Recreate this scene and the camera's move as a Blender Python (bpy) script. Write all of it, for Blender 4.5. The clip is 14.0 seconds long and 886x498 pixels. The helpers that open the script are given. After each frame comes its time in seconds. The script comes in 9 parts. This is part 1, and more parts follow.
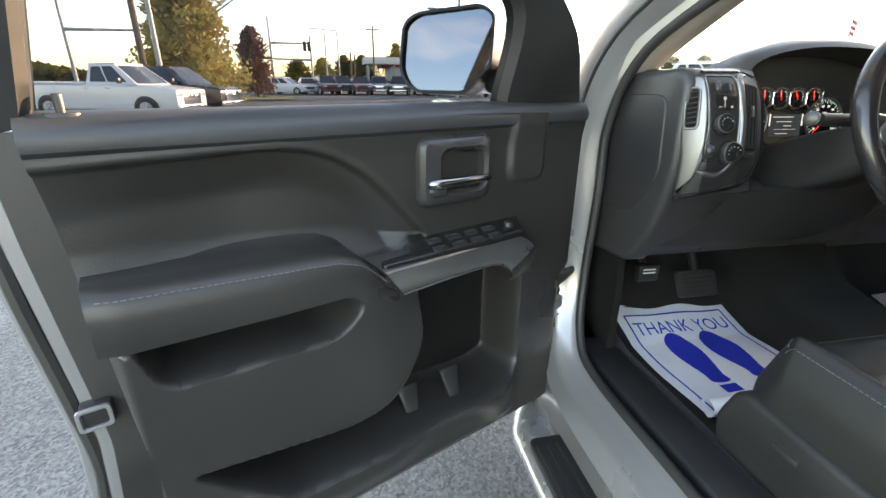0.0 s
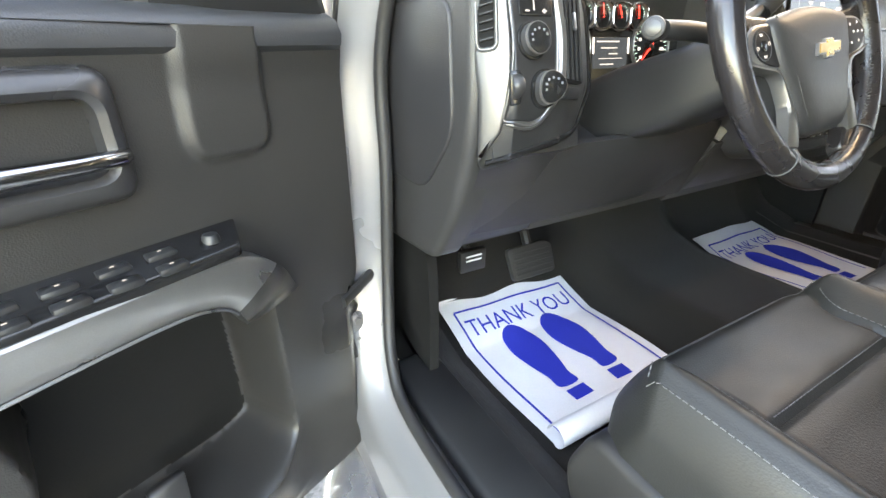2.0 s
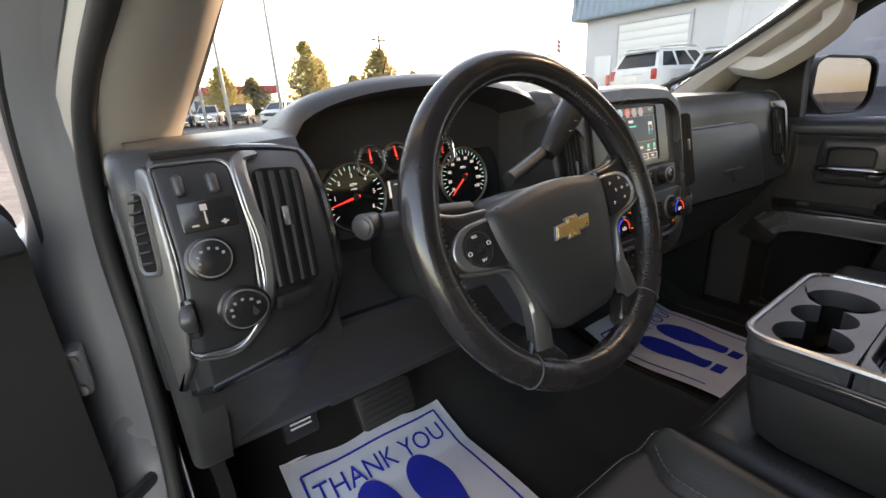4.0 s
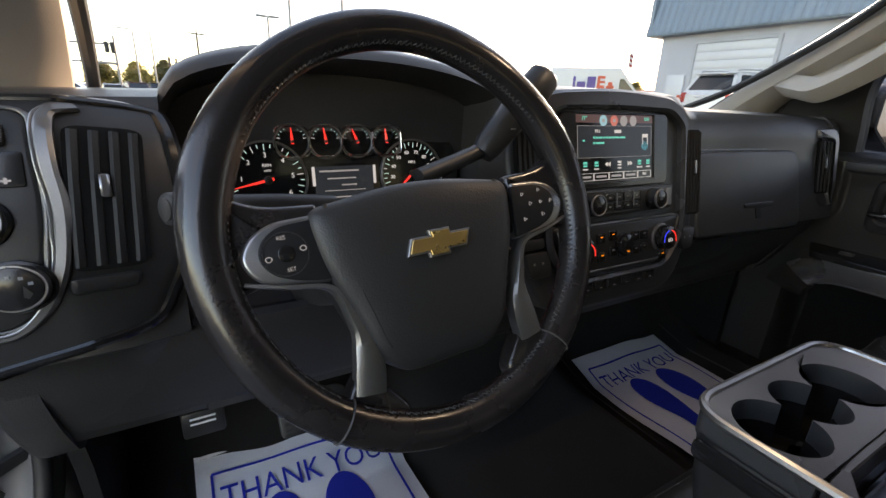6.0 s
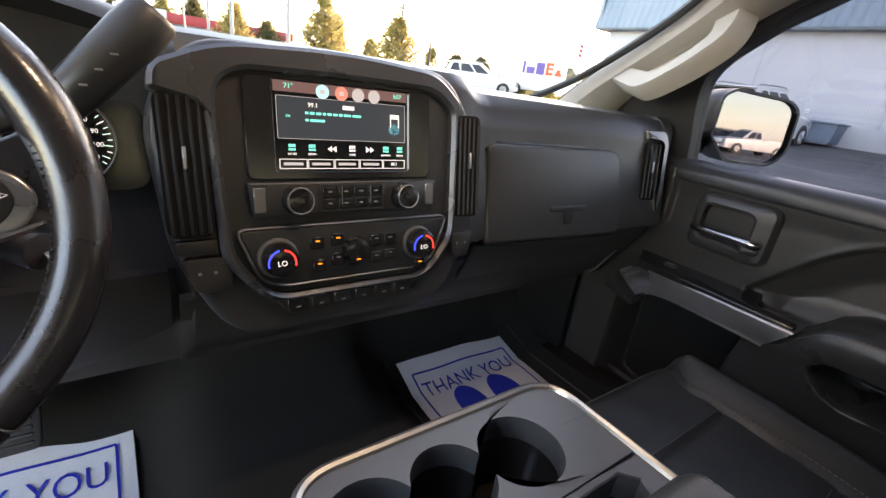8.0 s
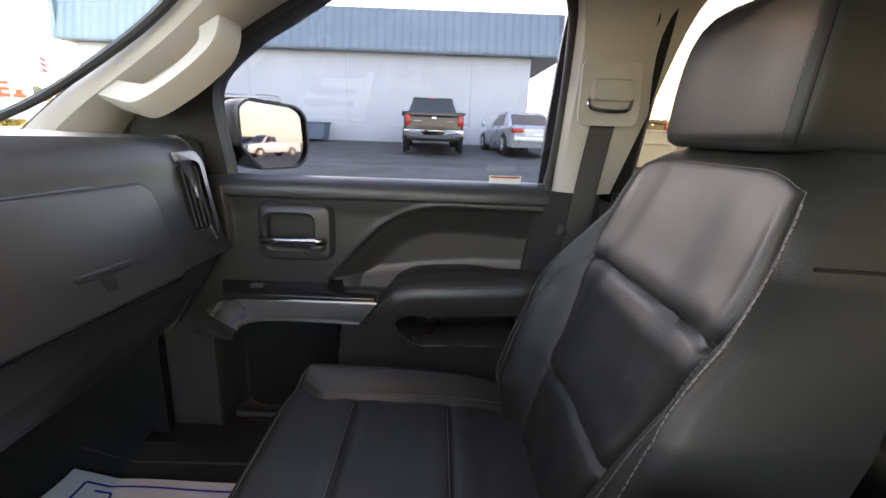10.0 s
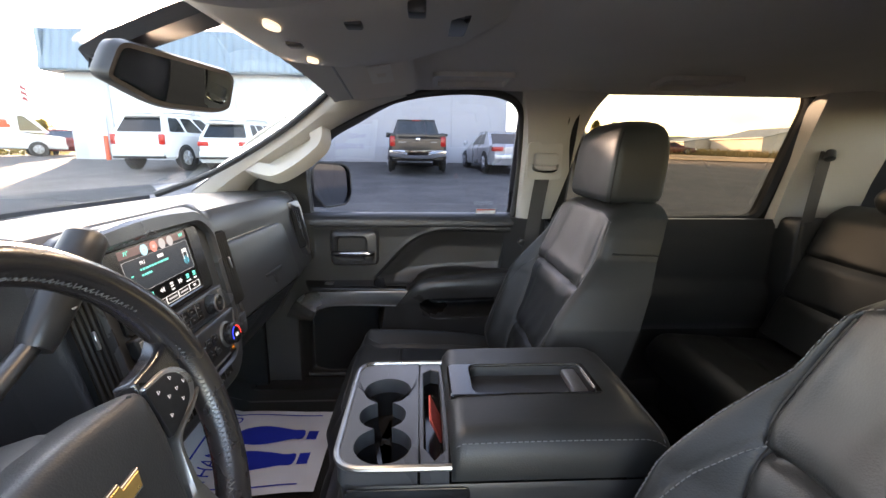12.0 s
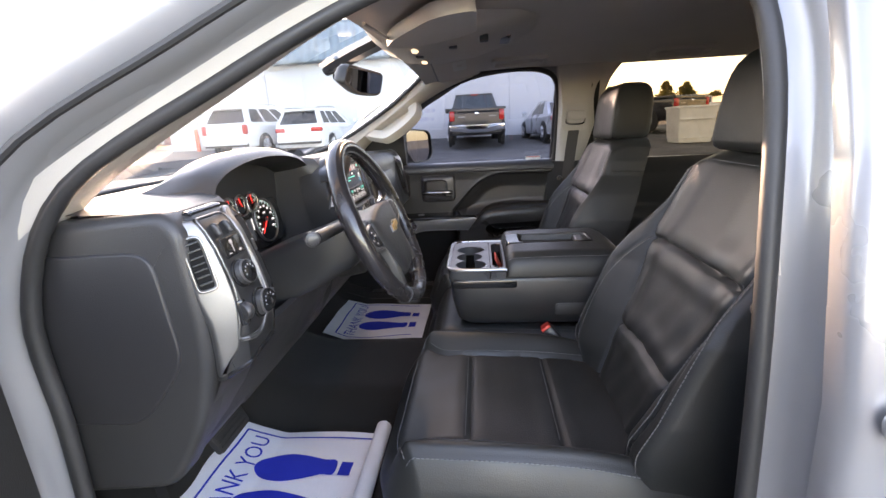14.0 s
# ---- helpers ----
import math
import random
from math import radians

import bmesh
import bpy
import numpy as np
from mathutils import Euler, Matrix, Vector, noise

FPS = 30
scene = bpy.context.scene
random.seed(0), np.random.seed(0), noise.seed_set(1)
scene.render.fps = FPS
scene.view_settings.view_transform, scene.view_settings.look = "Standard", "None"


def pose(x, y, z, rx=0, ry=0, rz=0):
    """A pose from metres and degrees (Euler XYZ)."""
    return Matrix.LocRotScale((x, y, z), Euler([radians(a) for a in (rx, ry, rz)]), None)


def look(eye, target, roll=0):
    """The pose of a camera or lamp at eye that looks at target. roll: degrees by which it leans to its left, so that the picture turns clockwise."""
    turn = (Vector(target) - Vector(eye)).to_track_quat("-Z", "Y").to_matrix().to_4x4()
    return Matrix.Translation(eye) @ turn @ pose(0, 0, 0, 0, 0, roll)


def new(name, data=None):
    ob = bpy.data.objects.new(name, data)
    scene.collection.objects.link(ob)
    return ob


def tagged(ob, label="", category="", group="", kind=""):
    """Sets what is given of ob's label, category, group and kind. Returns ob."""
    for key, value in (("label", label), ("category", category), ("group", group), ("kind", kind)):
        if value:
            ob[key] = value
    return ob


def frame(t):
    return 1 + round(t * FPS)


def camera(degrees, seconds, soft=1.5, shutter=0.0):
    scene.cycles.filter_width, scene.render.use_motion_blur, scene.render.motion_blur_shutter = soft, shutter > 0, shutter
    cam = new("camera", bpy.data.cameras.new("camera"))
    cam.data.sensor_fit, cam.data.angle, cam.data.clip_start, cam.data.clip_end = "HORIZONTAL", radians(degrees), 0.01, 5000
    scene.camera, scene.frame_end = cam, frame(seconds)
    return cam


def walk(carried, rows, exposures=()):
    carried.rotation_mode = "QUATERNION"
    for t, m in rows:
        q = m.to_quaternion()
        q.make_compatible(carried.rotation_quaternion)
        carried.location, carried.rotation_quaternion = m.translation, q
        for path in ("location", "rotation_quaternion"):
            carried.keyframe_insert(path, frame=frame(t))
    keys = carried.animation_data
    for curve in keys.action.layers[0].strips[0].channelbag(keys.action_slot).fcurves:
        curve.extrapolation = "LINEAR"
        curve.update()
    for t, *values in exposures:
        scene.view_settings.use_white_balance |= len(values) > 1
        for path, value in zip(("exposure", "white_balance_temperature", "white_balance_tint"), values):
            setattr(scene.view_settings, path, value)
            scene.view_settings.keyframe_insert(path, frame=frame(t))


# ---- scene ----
cam = camera(90.1, 14.0)
PATH = [
    (0, (-1.449, 0.118, 1.424), (-1.078, 1.952, 0.716), 0.6),
    (0.5, (-1.355, 0.193, 1.396), (-1.089, 2.019, 0.622), -1.1),
    (1, (-1.283, 0.273, 1.367), (-1.007, 2.069, 0.532), -1.3),
    (1.5, (-1.21, 0.364, 1.345), (-0.758, 2.097, 0.456), -0.4),
    (2, (-1.136, 0.427, 1.356), (-0.225, 1.985, 0.494), 0.4),
    (2.5, (-1.049, 0.459, 1.418), (0.147, 1.831, 0.591), -0.3),
    (3, (-0.981, 0.451, 1.469), (0.2, 1.868, 0.696), -1.9),
    (3.2, (-0.941, 0.446, 1.485), (0.224, 1.892, 0.743), -3.4),
    (5.3, (-0.689, 0.387, 1.482), (0.323, 2.013, 0.906), -0.4),
    (5.5, (-0.667, 0.388, 1.478), (0.339, 2.019, 0.905), -0.4),
    (6, (-0.613, 0.399, 1.459), (0.337, 2.038, 0.819), 2.3),
    (6.5, (-0.529, 0.376, 1.42), (0.4, 1.998, 0.71), 4.0),
    (7, (-0.412, 0.365, 1.421), (0.54, 1.955, 0.67), 6.1),
    (7.5, (-0.326, 0.35, 1.453), (0.656, 1.928, 0.714), 8.4),
    (8, (-0.243, 0.35, 1.473), (0.901, 1.827, 0.757), 8.1),
    (8.5, (-0.175, 0.373, 1.461), (1.123, 1.723, 0.758), 7.6),
    (9, (-0.101, 0.405, 1.454), (1.583, 1.250, 0.780), 5.5),
    (9.2, (-0.089, 0.407, 1.457), (1.718, 0.962, 0.804), 5.4),
    (11.3, (-0.465, 0.452, 1.531), (1.47, 0.196, 1.095), -0.3),
    (11.5, (-0.536, 0.474, 1.547), (1.408, 0.286, 1.116), -0.3),
    (12, (-0.709, 0.491, 1.589), (1.241, 0.39, 1.155), 0.6),
    (12.5, (-0.863, 0.459, 1.569), (1.087, 0.477, 1.126), -0.6),
    (13, (-1.007, 0.467, 1.54), (0.933, 0.546, 1.06), -2.0),
    (13.5, (-1.183, 0.497, 1.537), (0.748, 0.6, 1.027), -2.5),
    (14, (-1.349, 0.514, 1.542), (0.572, 0.692, 1.013), -3.1),
]
walk(cam, [(t, look(eye, target, roll)) for t, eye, target, roll in PATH],
     exposures=[(0, 3.75, 8300, 14), (.5, 4.15, 8400, 15), (1.2, 4.6, 8600, 16), (2, 5.1, 8700, 17), (2.5, 5.0, 8700, 20), (3.2, 4.35, 8700, 23), (5.3, 2.62, 8000, 22), (6.0, 2.96, 7900, 22), (6.5, 4.32, 7600, 24), (7.0, 5.15, 8000, 24), (7.5, 4.75, 8100, 24), (8.0, 4.12, 8100, 24), (8.5, 3.95, 8200, 24), (9.2, 4.45, 8300, 22), (11.5, 4.32, 7600, 22), (12, 4.25, 7600, 22), (13, 4.06, 7600, 22), (14, 4.2, 7800, 28)])

# ---- world, sun ----
SUN_AZ, SUN_EL = 62.0, 12.0  # degrees from straight ahead of the truck towards its right; above the horizon
world = bpy.data.worlds.new("world")
scene.world = world
world.use_nodes = True
wn = world.node_tree.nodes
sky = wn.new("ShaderNodeTexSky")
sky.sky_type = "NISHITA"
sky.sun_disc = False
sky.sun_elevation = radians(SUN_EL)
sky.sun_rotation = radians(SUN_AZ)
sky.dust_density = 0.45
sky.ozone_density = 1.8
bg = wn["Background"]
bg.inputs["Strength"].default_value = 0.15
# thin drifting cloud in the sky
_tc, _mp, _ns, _hs = wn.new("ShaderNodeTexCoord"), wn.new("ShaderNodeMapping"), wn.new("ShaderNodeTexNoise"), wn.new("ShaderNodeHueSaturation")
_mp.inputs["Scale"].default_value = (1.0, 1.6, 5.0)
_ns.inputs["Scale"].default_value, _ns.inputs["Detail"].default_value = 2.6, 7
_sat, _val = wn.new("ShaderNodeMapRange"), wn.new("ShaderNodeMapRange")
_lk = world.node_tree.links
_lk.new(_tc.outputs["Generated"], _mp.inputs["Vector"])
_lk.new(_mp.outputs["Vector"], _ns.inputs["Vector"])
for _m, _a, _b in ((_sat, 1.0, .35), (_val, .95, 1.15)):
    _m.inputs["From Min"].default_value, _m.inputs["From Max"].default_value = .46, .66
    _m.inputs["To Min"].default_value, _m.inputs["To Max"].default_value = _a, _b
    _lk.new(_ns.outputs["Fac"], _m.inputs["Value"])
_lk.new(_sat.outputs["Result"], _hs.inputs["Saturation"])
_lk.new(_val.outputs["Result"], _hs.inputs["Value"])
_lk.new(sky.outputs[0], _hs.inputs["Color"])
_lk.new(_hs.outputs["Color"], bg.inputs[0])
sun = new("sun", bpy.data.lights.new("sun", "SUN"))
sun.data.energy = 2.6
sun.data.angle = radians(0.6)
sun.data.color = (1.0, 0.80, 0.58)
_a, _e = radians(SUN_AZ), radians(SUN_EL)
_dir = Vector((math.sin(_a) * math.cos(_e), math.cos(_a) * math.cos(_e), math.sin(_e)))
sun.rotation_mode = "QUATERNION"
sun.rotation_quaternion = _dir.to_track_quat("Z", "Y")
sun.location = (0, 0, 30)
# the two lit map lamps in the overhead console
for _x in (-.105, .11):
    lamp = new("map_lamp_light", bpy.data.lights.new("map_lamp_light", "AREA"))
    lamp.data.shape, lamp.data.size, lamp.data.energy = "DISK", .03, .05
    lamp.data.color = (1.0, .84, .62)
    lamp.location = (_x, .675, 1.732)

# ---- building helpers ----
BASE = {}


def thing(name, label, category, group="", kind="", m=None, local=False):
    """An Empty at the base of a thing; its parts come in world coordinates, or in its own if local."""
    ob = new(name)
    ob.empty_display_size = 0.05
    m = m or Matrix.Identity(4)
    ob.matrix_basis = m
    BASE[ob.name] = Matrix.Identity(4) if local else m.inverted()
    return tagged(ob, label, category, group, kind)


def part(name, bm, material, parent=None, label="", sharp=38, kind="", category="", m=None):
    """Links a bmesh as one mesh object; under a thing or a part if a parent is given."""
    if m is not None:
        bm.transform(m)
        if m.to_3x3().determinant() < 0:
            bmesh.ops.reverse_faces(bm, faces=bm.faces[:])
    me = bpy.data.meshes.new(name)
    shift = BASE.get(parent.name) if parent else None
    if shift is not None:
        bm.transform(shift)
    bm.to_mesh(me)
    bm.free()
    me.polygons.foreach_set("use_smooth", [True] * len(me.polygons))
    me.set_sharp_from_angle(angle=radians(sharp))
    for mt in material if isinstance(material, (list, tuple)) else (material,):
        me.materials.append(mt)
    ob = new(name, me)
    if parent:
        ob.parent = parent
        if shift is not None:
            BASE[ob.name] = shift
    return tagged(ob, label, category, "", kind)


def B():
    return bmesh.new()


def rbox(bm, lo, hi, bev=0.004, seg=2, m=None):
    """A box between two corners with rounded edges."""
    lo, hi = Vector(lo), Vector(hi)
    r = bmesh.ops.create_cube(bm, size=1.0)
    vs = r["verts"]
    c, s = (lo + hi) / 2, hi - lo
    for v in vs:
        v.co = Vector((v.co.x * s.x, v.co.y * s.y, v.co.z * s.z)) + c
    if bev > 0:
        es = list({e for v in vs for e in v.link_edges})
        out = bmesh.ops.bevel(bm, geom=es, offset=min(bev, min(abs(s.x), abs(s.y), abs(s.z)) * 0.48), segments=seg, affect="EDGES", profile=0.5)
        vs = list({v for f in out["faces"] for v in f.verts} | {v for v in vs if v.is_valid})
    if m is not None:
        for v in vs:
            v.co = m @ v.co
    return bm


def loft(bm, rings, ring_closed=True, cap=True, cyclic=False):
    """Skins a run of rings with the same number of points."""
    rows = [[bm.verts.new(p) for p in r] for r in rings]
    n = len(rows[0])
    pairs = list(zip(rows, rows[1:])) + ([(rows[-1], rows[0])] if cyclic else [])
    for a, b in pairs:
        for i in range(n if ring_closed else n - 1):
            j = (i + 1) % n
            bm.faces.new((a[i], a[j], b[j], b[i]))
    if cap and ring_closed and not cyclic:
        bm.faces.new(rows[0][::-1])
        bm.faces.new(rows[-1])
    bmesh.ops.recalc_face_normals(bm, faces=bm.faces[:])
    return bm


def ring_frames(pts, closed=False, up=(0, 0, 1)):
    pts = [Vector(p) for p in pts]
    n = len(pts)
    out = []
    nrm = None
    for i, p in enumerate(pts):
        a = pts[(i - 1) % n] if closed or i else pts[0]
        b = pts[(i + 1) % n] if closed or i < n - 1 else pts[-1]
        t = (b - a).normalized()
        if nrm is None:
            nrm = Vector(up) - t * t.dot(Vector(up))
            if nrm.length < 1e-4:
                nrm = t.orthogonal()
        nrm = (nrm - t * t.dot(nrm)).normalized()
        out.append((p, nrm.copy(), t.cross(nrm).normalized()))
    return out


def tube(bm, pts, r, seg=8, closed=False, up=(0, 0, 1), flat=1.0):
    """A round rod along points; r may be one radius or one for each point."""
    rs = r if isinstance(r, (list, tuple)) else [r] * len(pts)
    rings = []
    for (p, a, b), rr in zip(ring_frames(pts, closed, up), rs):
        rings.append([p + a * (rr * math.cos(q) * flat) + b * (rr * math.sin(q)) for q in (2 * math.pi * k / seg for k in range(seg))])
    return loft(bm, rings, cap=not closed, cyclic=closed)


def smooth_path(pts, n=8, closed=False):
    """Catmull-Rom through points."""
    pts = [Vector(p) for p in pts]
    m = len(pts)
    out = []
    for i in range(m if closed else m - 1):
        g = (lambda k: pts[k % m]) if closed else (lambda k: pts[min(max(k, 0), m - 1)])
        p0, p1, p2, p3 = g(i - 1), g(i), g(i + 1), g(i + 2)
        for k in range(n):
            t = k / n
            out.append(0.5 * ((2 * p1) + (p2 - p0) * t + (2 * p0 - 5 * p1 + 4 * p2 - p3) * t * t + (3 * p1 - p0 - 3 * p2 + p3) * t ** 3))
    if not closed:
        out.append(pts[-1])
    return out


def cyl(bm, p0, p1, r0, r1=None, seg=24, bev=0.0):
    """A round bar or knob from p0 to p1 with slightly rounded ends."""
    p0, p1 = Vector(p0), Vector(p1)
    r1 = r0 if r1 is None else r1
    d = (p1 - p0).normalized()
    if bev > 0:
        pts, rs = [p0, p0 + d * bev, p1 - d * bev, p1 - d * bev * 0.3, p1], [r0 - bev, r0, r1, r1 - bev * 0.3, r1 - bev]
    else:
        pts, rs = [p0, p1], [r0, r1]
    a = d.orthogonal().normalized()
    b = d.cross(a)
    rings = [[p + a * (r * math.cos(2 * math.pi * k / seg)) + b * (r * math.sin(2 * math.pi * k / seg)) for k in range(seg)] for p, r in zip(pts, rs)]
    return loft(bm, rings)


def prism(bm, poly, d0, d1, m=None, bev=0.0, seg=2):
    """A flat outline (x, y) drawn out from height d0 to d1, its upper edge rounded."""
    rows = []
    if bev > 0:
        for k in range(seg + 1):
            q = math.pi / 2 * k / seg
            rows.append((inset(poly, bev * (1 - math.cos(q))), d1 - bev + bev * math.sin(q)))
        rows.insert(0, (poly, d0))
    else:
        rows = [(poly, d0), (poly, d1)]
    rings = [[Vector((x, y, z)) for x, y in p] for p, z in rows]
    if m is not None:
        rings = [[m @ v for v in r] for r in rings]
    return loft(bm, rings)


def inset(poly, d):
    """The outline moved inwards by d."""
    n = len(poly)
    area = sum(poly[i][0] * poly[(i + 1) % n][1] - poly[(i + 1) % n][0] * poly[i][1] for i in range(n))
    sg = 1 if area > 0 else -1
    out = []
    for i in range(n):
        p0, p1, p2 = Vector(poly[i - 1]), Vector(poly[i]), Vector(poly[(i + 1) % n])
        a, b = (p1 - p0), (p2 - p1)
        if a.length < 1e-9 or b.length < 1e-9:
            out.append((p1.x, p1.y))
            continue
        a.normalize(), b.normalize()
        na, nb = Vector((-a.y, a.x)) * sg, Vector((-b.y, b.x)) * sg
        v = na + nb
        v = v / max(v.length_squared / 2, 0.35)
        out.append((p1.x + v.x * d, p1.y + v.y * d))
    return out


def round_poly(poly, r, n=5):
    """The outline with its corners rounded; r one radius or one for each corner."""
    m = len(poly)
    rs = r if isinstance(r, (list, tuple)) else [r] * m
    out = []
    for i in range(m):
        p0, p1, p2 = Vector(poly[i - 1]), Vector(poly[i]), Vector(poly[(i + 1) % m])
        a, b = p0 - p1, p2 - p1
        d = min(rs[i], a.length * 0.48, b.length * 0.48)
        if d <= 1e-6:
            out.append((p1.x, p1.y))
            continue
        s, e = p1 + a.normalized() * d, p1 + b.normalized() * d
        for k in range(n + 1):
            t = k / n
            q = s * (1 - t) ** 2 + p1 * (2 * t * (1 - t)) + e * t * t
            out.append((q.x, q.y))
    return out


def rrect(x0, y0, x1, y1, r, n=5):
    return round_poly([(x0, y0), (x1, y0), (x1, y1), (x0, y1)], r, n)


def ellipse(cx, cy, rx, ry, n=28, a0=0.0, a1=360.0):
    return [(cx + rx * math.cos(radians(a0 + (a1 - a0) * k / n)), cy + ry * math.sin(radians(a0 + (a1 - a0) * k / n))) for k in range(n if a1 - a0 >= 359.9 else n + 1)]


def frame_ring(bm, outer, inner, d0, d1, m=None, bev=0.0):
    """A flat frame between two outlines with the same number of points."""
    rings = []
    for p, z in ((outer, d0), (outer, d1 - bev), (inset(outer, bev), d1), (inset(inner, -bev), d1), (inner, d1 - bev), (inner, d0)):
        rings.append([Vector((x, y, z)) for x, y in p])
    if m is not None:
        rings = [[m @ v for v in r] for r in rings]
    return loft(bm, rings, cap=False, cyclic=True)


def sheet(bm, f, us, vs, thick=0.0, back=None):
    """A surface f(u, v) over two lists of parameters, with a back side if thick."""
    rows = [[bm.verts.new(f(u, v)) for v in vs] for u in us]
    for a, b in zip(rows, rows[1:]):
        for i in range(len(vs) - 1):
            bm.faces.new((a[i], a[i + 1], b[i + 1], b[i]))
    if thick or back:
        bm.normal_update()
        g = back or (lambda p, n: p - n * thick)
        rear = [[bm.verts.new(g(v.co.copy(), v.normal.copy())) for v in r] for r in rows]
        for a, b in zip(rear, rear[1:]):
            for i in range(len(vs) - 1):
                bm.faces.new((b[i], b[i + 1], a[i + 1], a[i]))
        edge = lambda R: R[0][:-1] + [r[-1] for r in R][:-1] + R[-1][::-1][:-1] + [r[0] for r in R][::-1][:-1]
        e0, e1 = edge(rows), edge(rear)
        for i in range(len(e0)):
            j = (i + 1) % len(e0)
            bm.faces.new((e0[i], e1[i], e1[j], e0[j]))
        bmesh.ops.recalc_face_normals(bm, faces=bm.faces[:])
    return bm


def span(a, b, n):
    return [a + (b - a) * k / n for k in range(n + 1)]


def sstep(a, b, x):
    t = min(max((x - a) / (b - a), 0.0), 1.0)
    return t * t * (3 - 2 * t)


def lerp_table(table, x):
    """Straight-line reading of a table of (x, value)."""
    if x <= table[0][0]:
        return table[0][1]
    for (a, va), (b, vb) in zip(table, table[1:]):
        if x <= b:
            t = (x - a) / (b - a)
            return va + (vb - va) * t
    return table[-1][1]


def text_part(string, size, m, material, parent, name="lettering", depth=0.0004, warp=None, label=""):
    """Lettering in the built-in font, centred on the pose m, as a mesh."""
    cu = bpy.data.curves.new("t", "FONT")
    cu.body, cu.size, cu.align_x, cu.align_y, cu.extrude = string, size, "CENTER", "CENTER", 0.0 if warp else depth
    cu.resolution_u = 3
    tmp = bpy.data.objects.new("t", cu)
    scene.collection.objects.link(tmp)
    me = bpy.data.meshes.new_from_object(tmp.evaluated_get(bpy.context.evaluated_depsgraph_get()))
    bm = B()
    bm.from_mesh(me)
    bpy.data.objects.remove(tmp)
    bpy.data.meshes.remove(me)
    bpy.data.curves.remove(cu)
    if warp:
        bmesh.ops.triangulate(bm, faces=bm.faces[:])
        bmesh.ops.subdivide_edges(bm, edges=[e for e in bm.edges if e.calc_length() > size * .12], cuts=3, use_grid_fill=True)
        bmesh.ops.triangulate(bm, faces=bm.faces[:])
        for v in bm.verts:
            v.co = warp(v.co.x, v.co.y)
    else:
        bm.transform(m)
    return part(name, bm, material, parent, label)


def plane_m(o, ex, ey):
    """Pose whose x and y run along ex and ey, at o."""
    ex, ey = Vector(ex).normalized(), Vector(ey)
    ey = (ey - ex * ex.dot(ey)).normalized()
    ez = ex.cross(ey)
    return Matrix(((ex.x, ey.x, ez.x, o[0]), (ex.y, ey.y, ez.y, o[1]), (ex.z, ey.z, ez.z, o[2]), (0, 0, 0, 1)))


def stitch(bm, pts, step=0.007, r=0.0007, length=0.0045):
    """A row of short thread stitches along a path."""
    pts = [Vector(p) for p in pts]
    acc, nxt = 0.0, 0.0
    for a, b in zip(pts, pts[1:]):
        L = (b - a).length
        if L < 1e-9:
            continue
        d = (b - a) / L
        while nxt <= acc + L:
            c = a + d * (nxt - acc)
            side = d.orthogonal().normalized()
            oth = d.cross(side)
            ends = []
            for s in (-length / 2, length / 2):
                ends.append([bm.verts.new(c + d * s + side * (r * x) + oth * (r * y)) for x, y in ((1, 0), (0, 1), (-1, 0), (0, -1))])
            for i in range(4):
                bm.faces.new((ends[0][i], ends[0][(i + 1) % 4], ends[1][(i + 1) % 4], ends[1][i]))
            nxt += step
        acc += L
    return bm

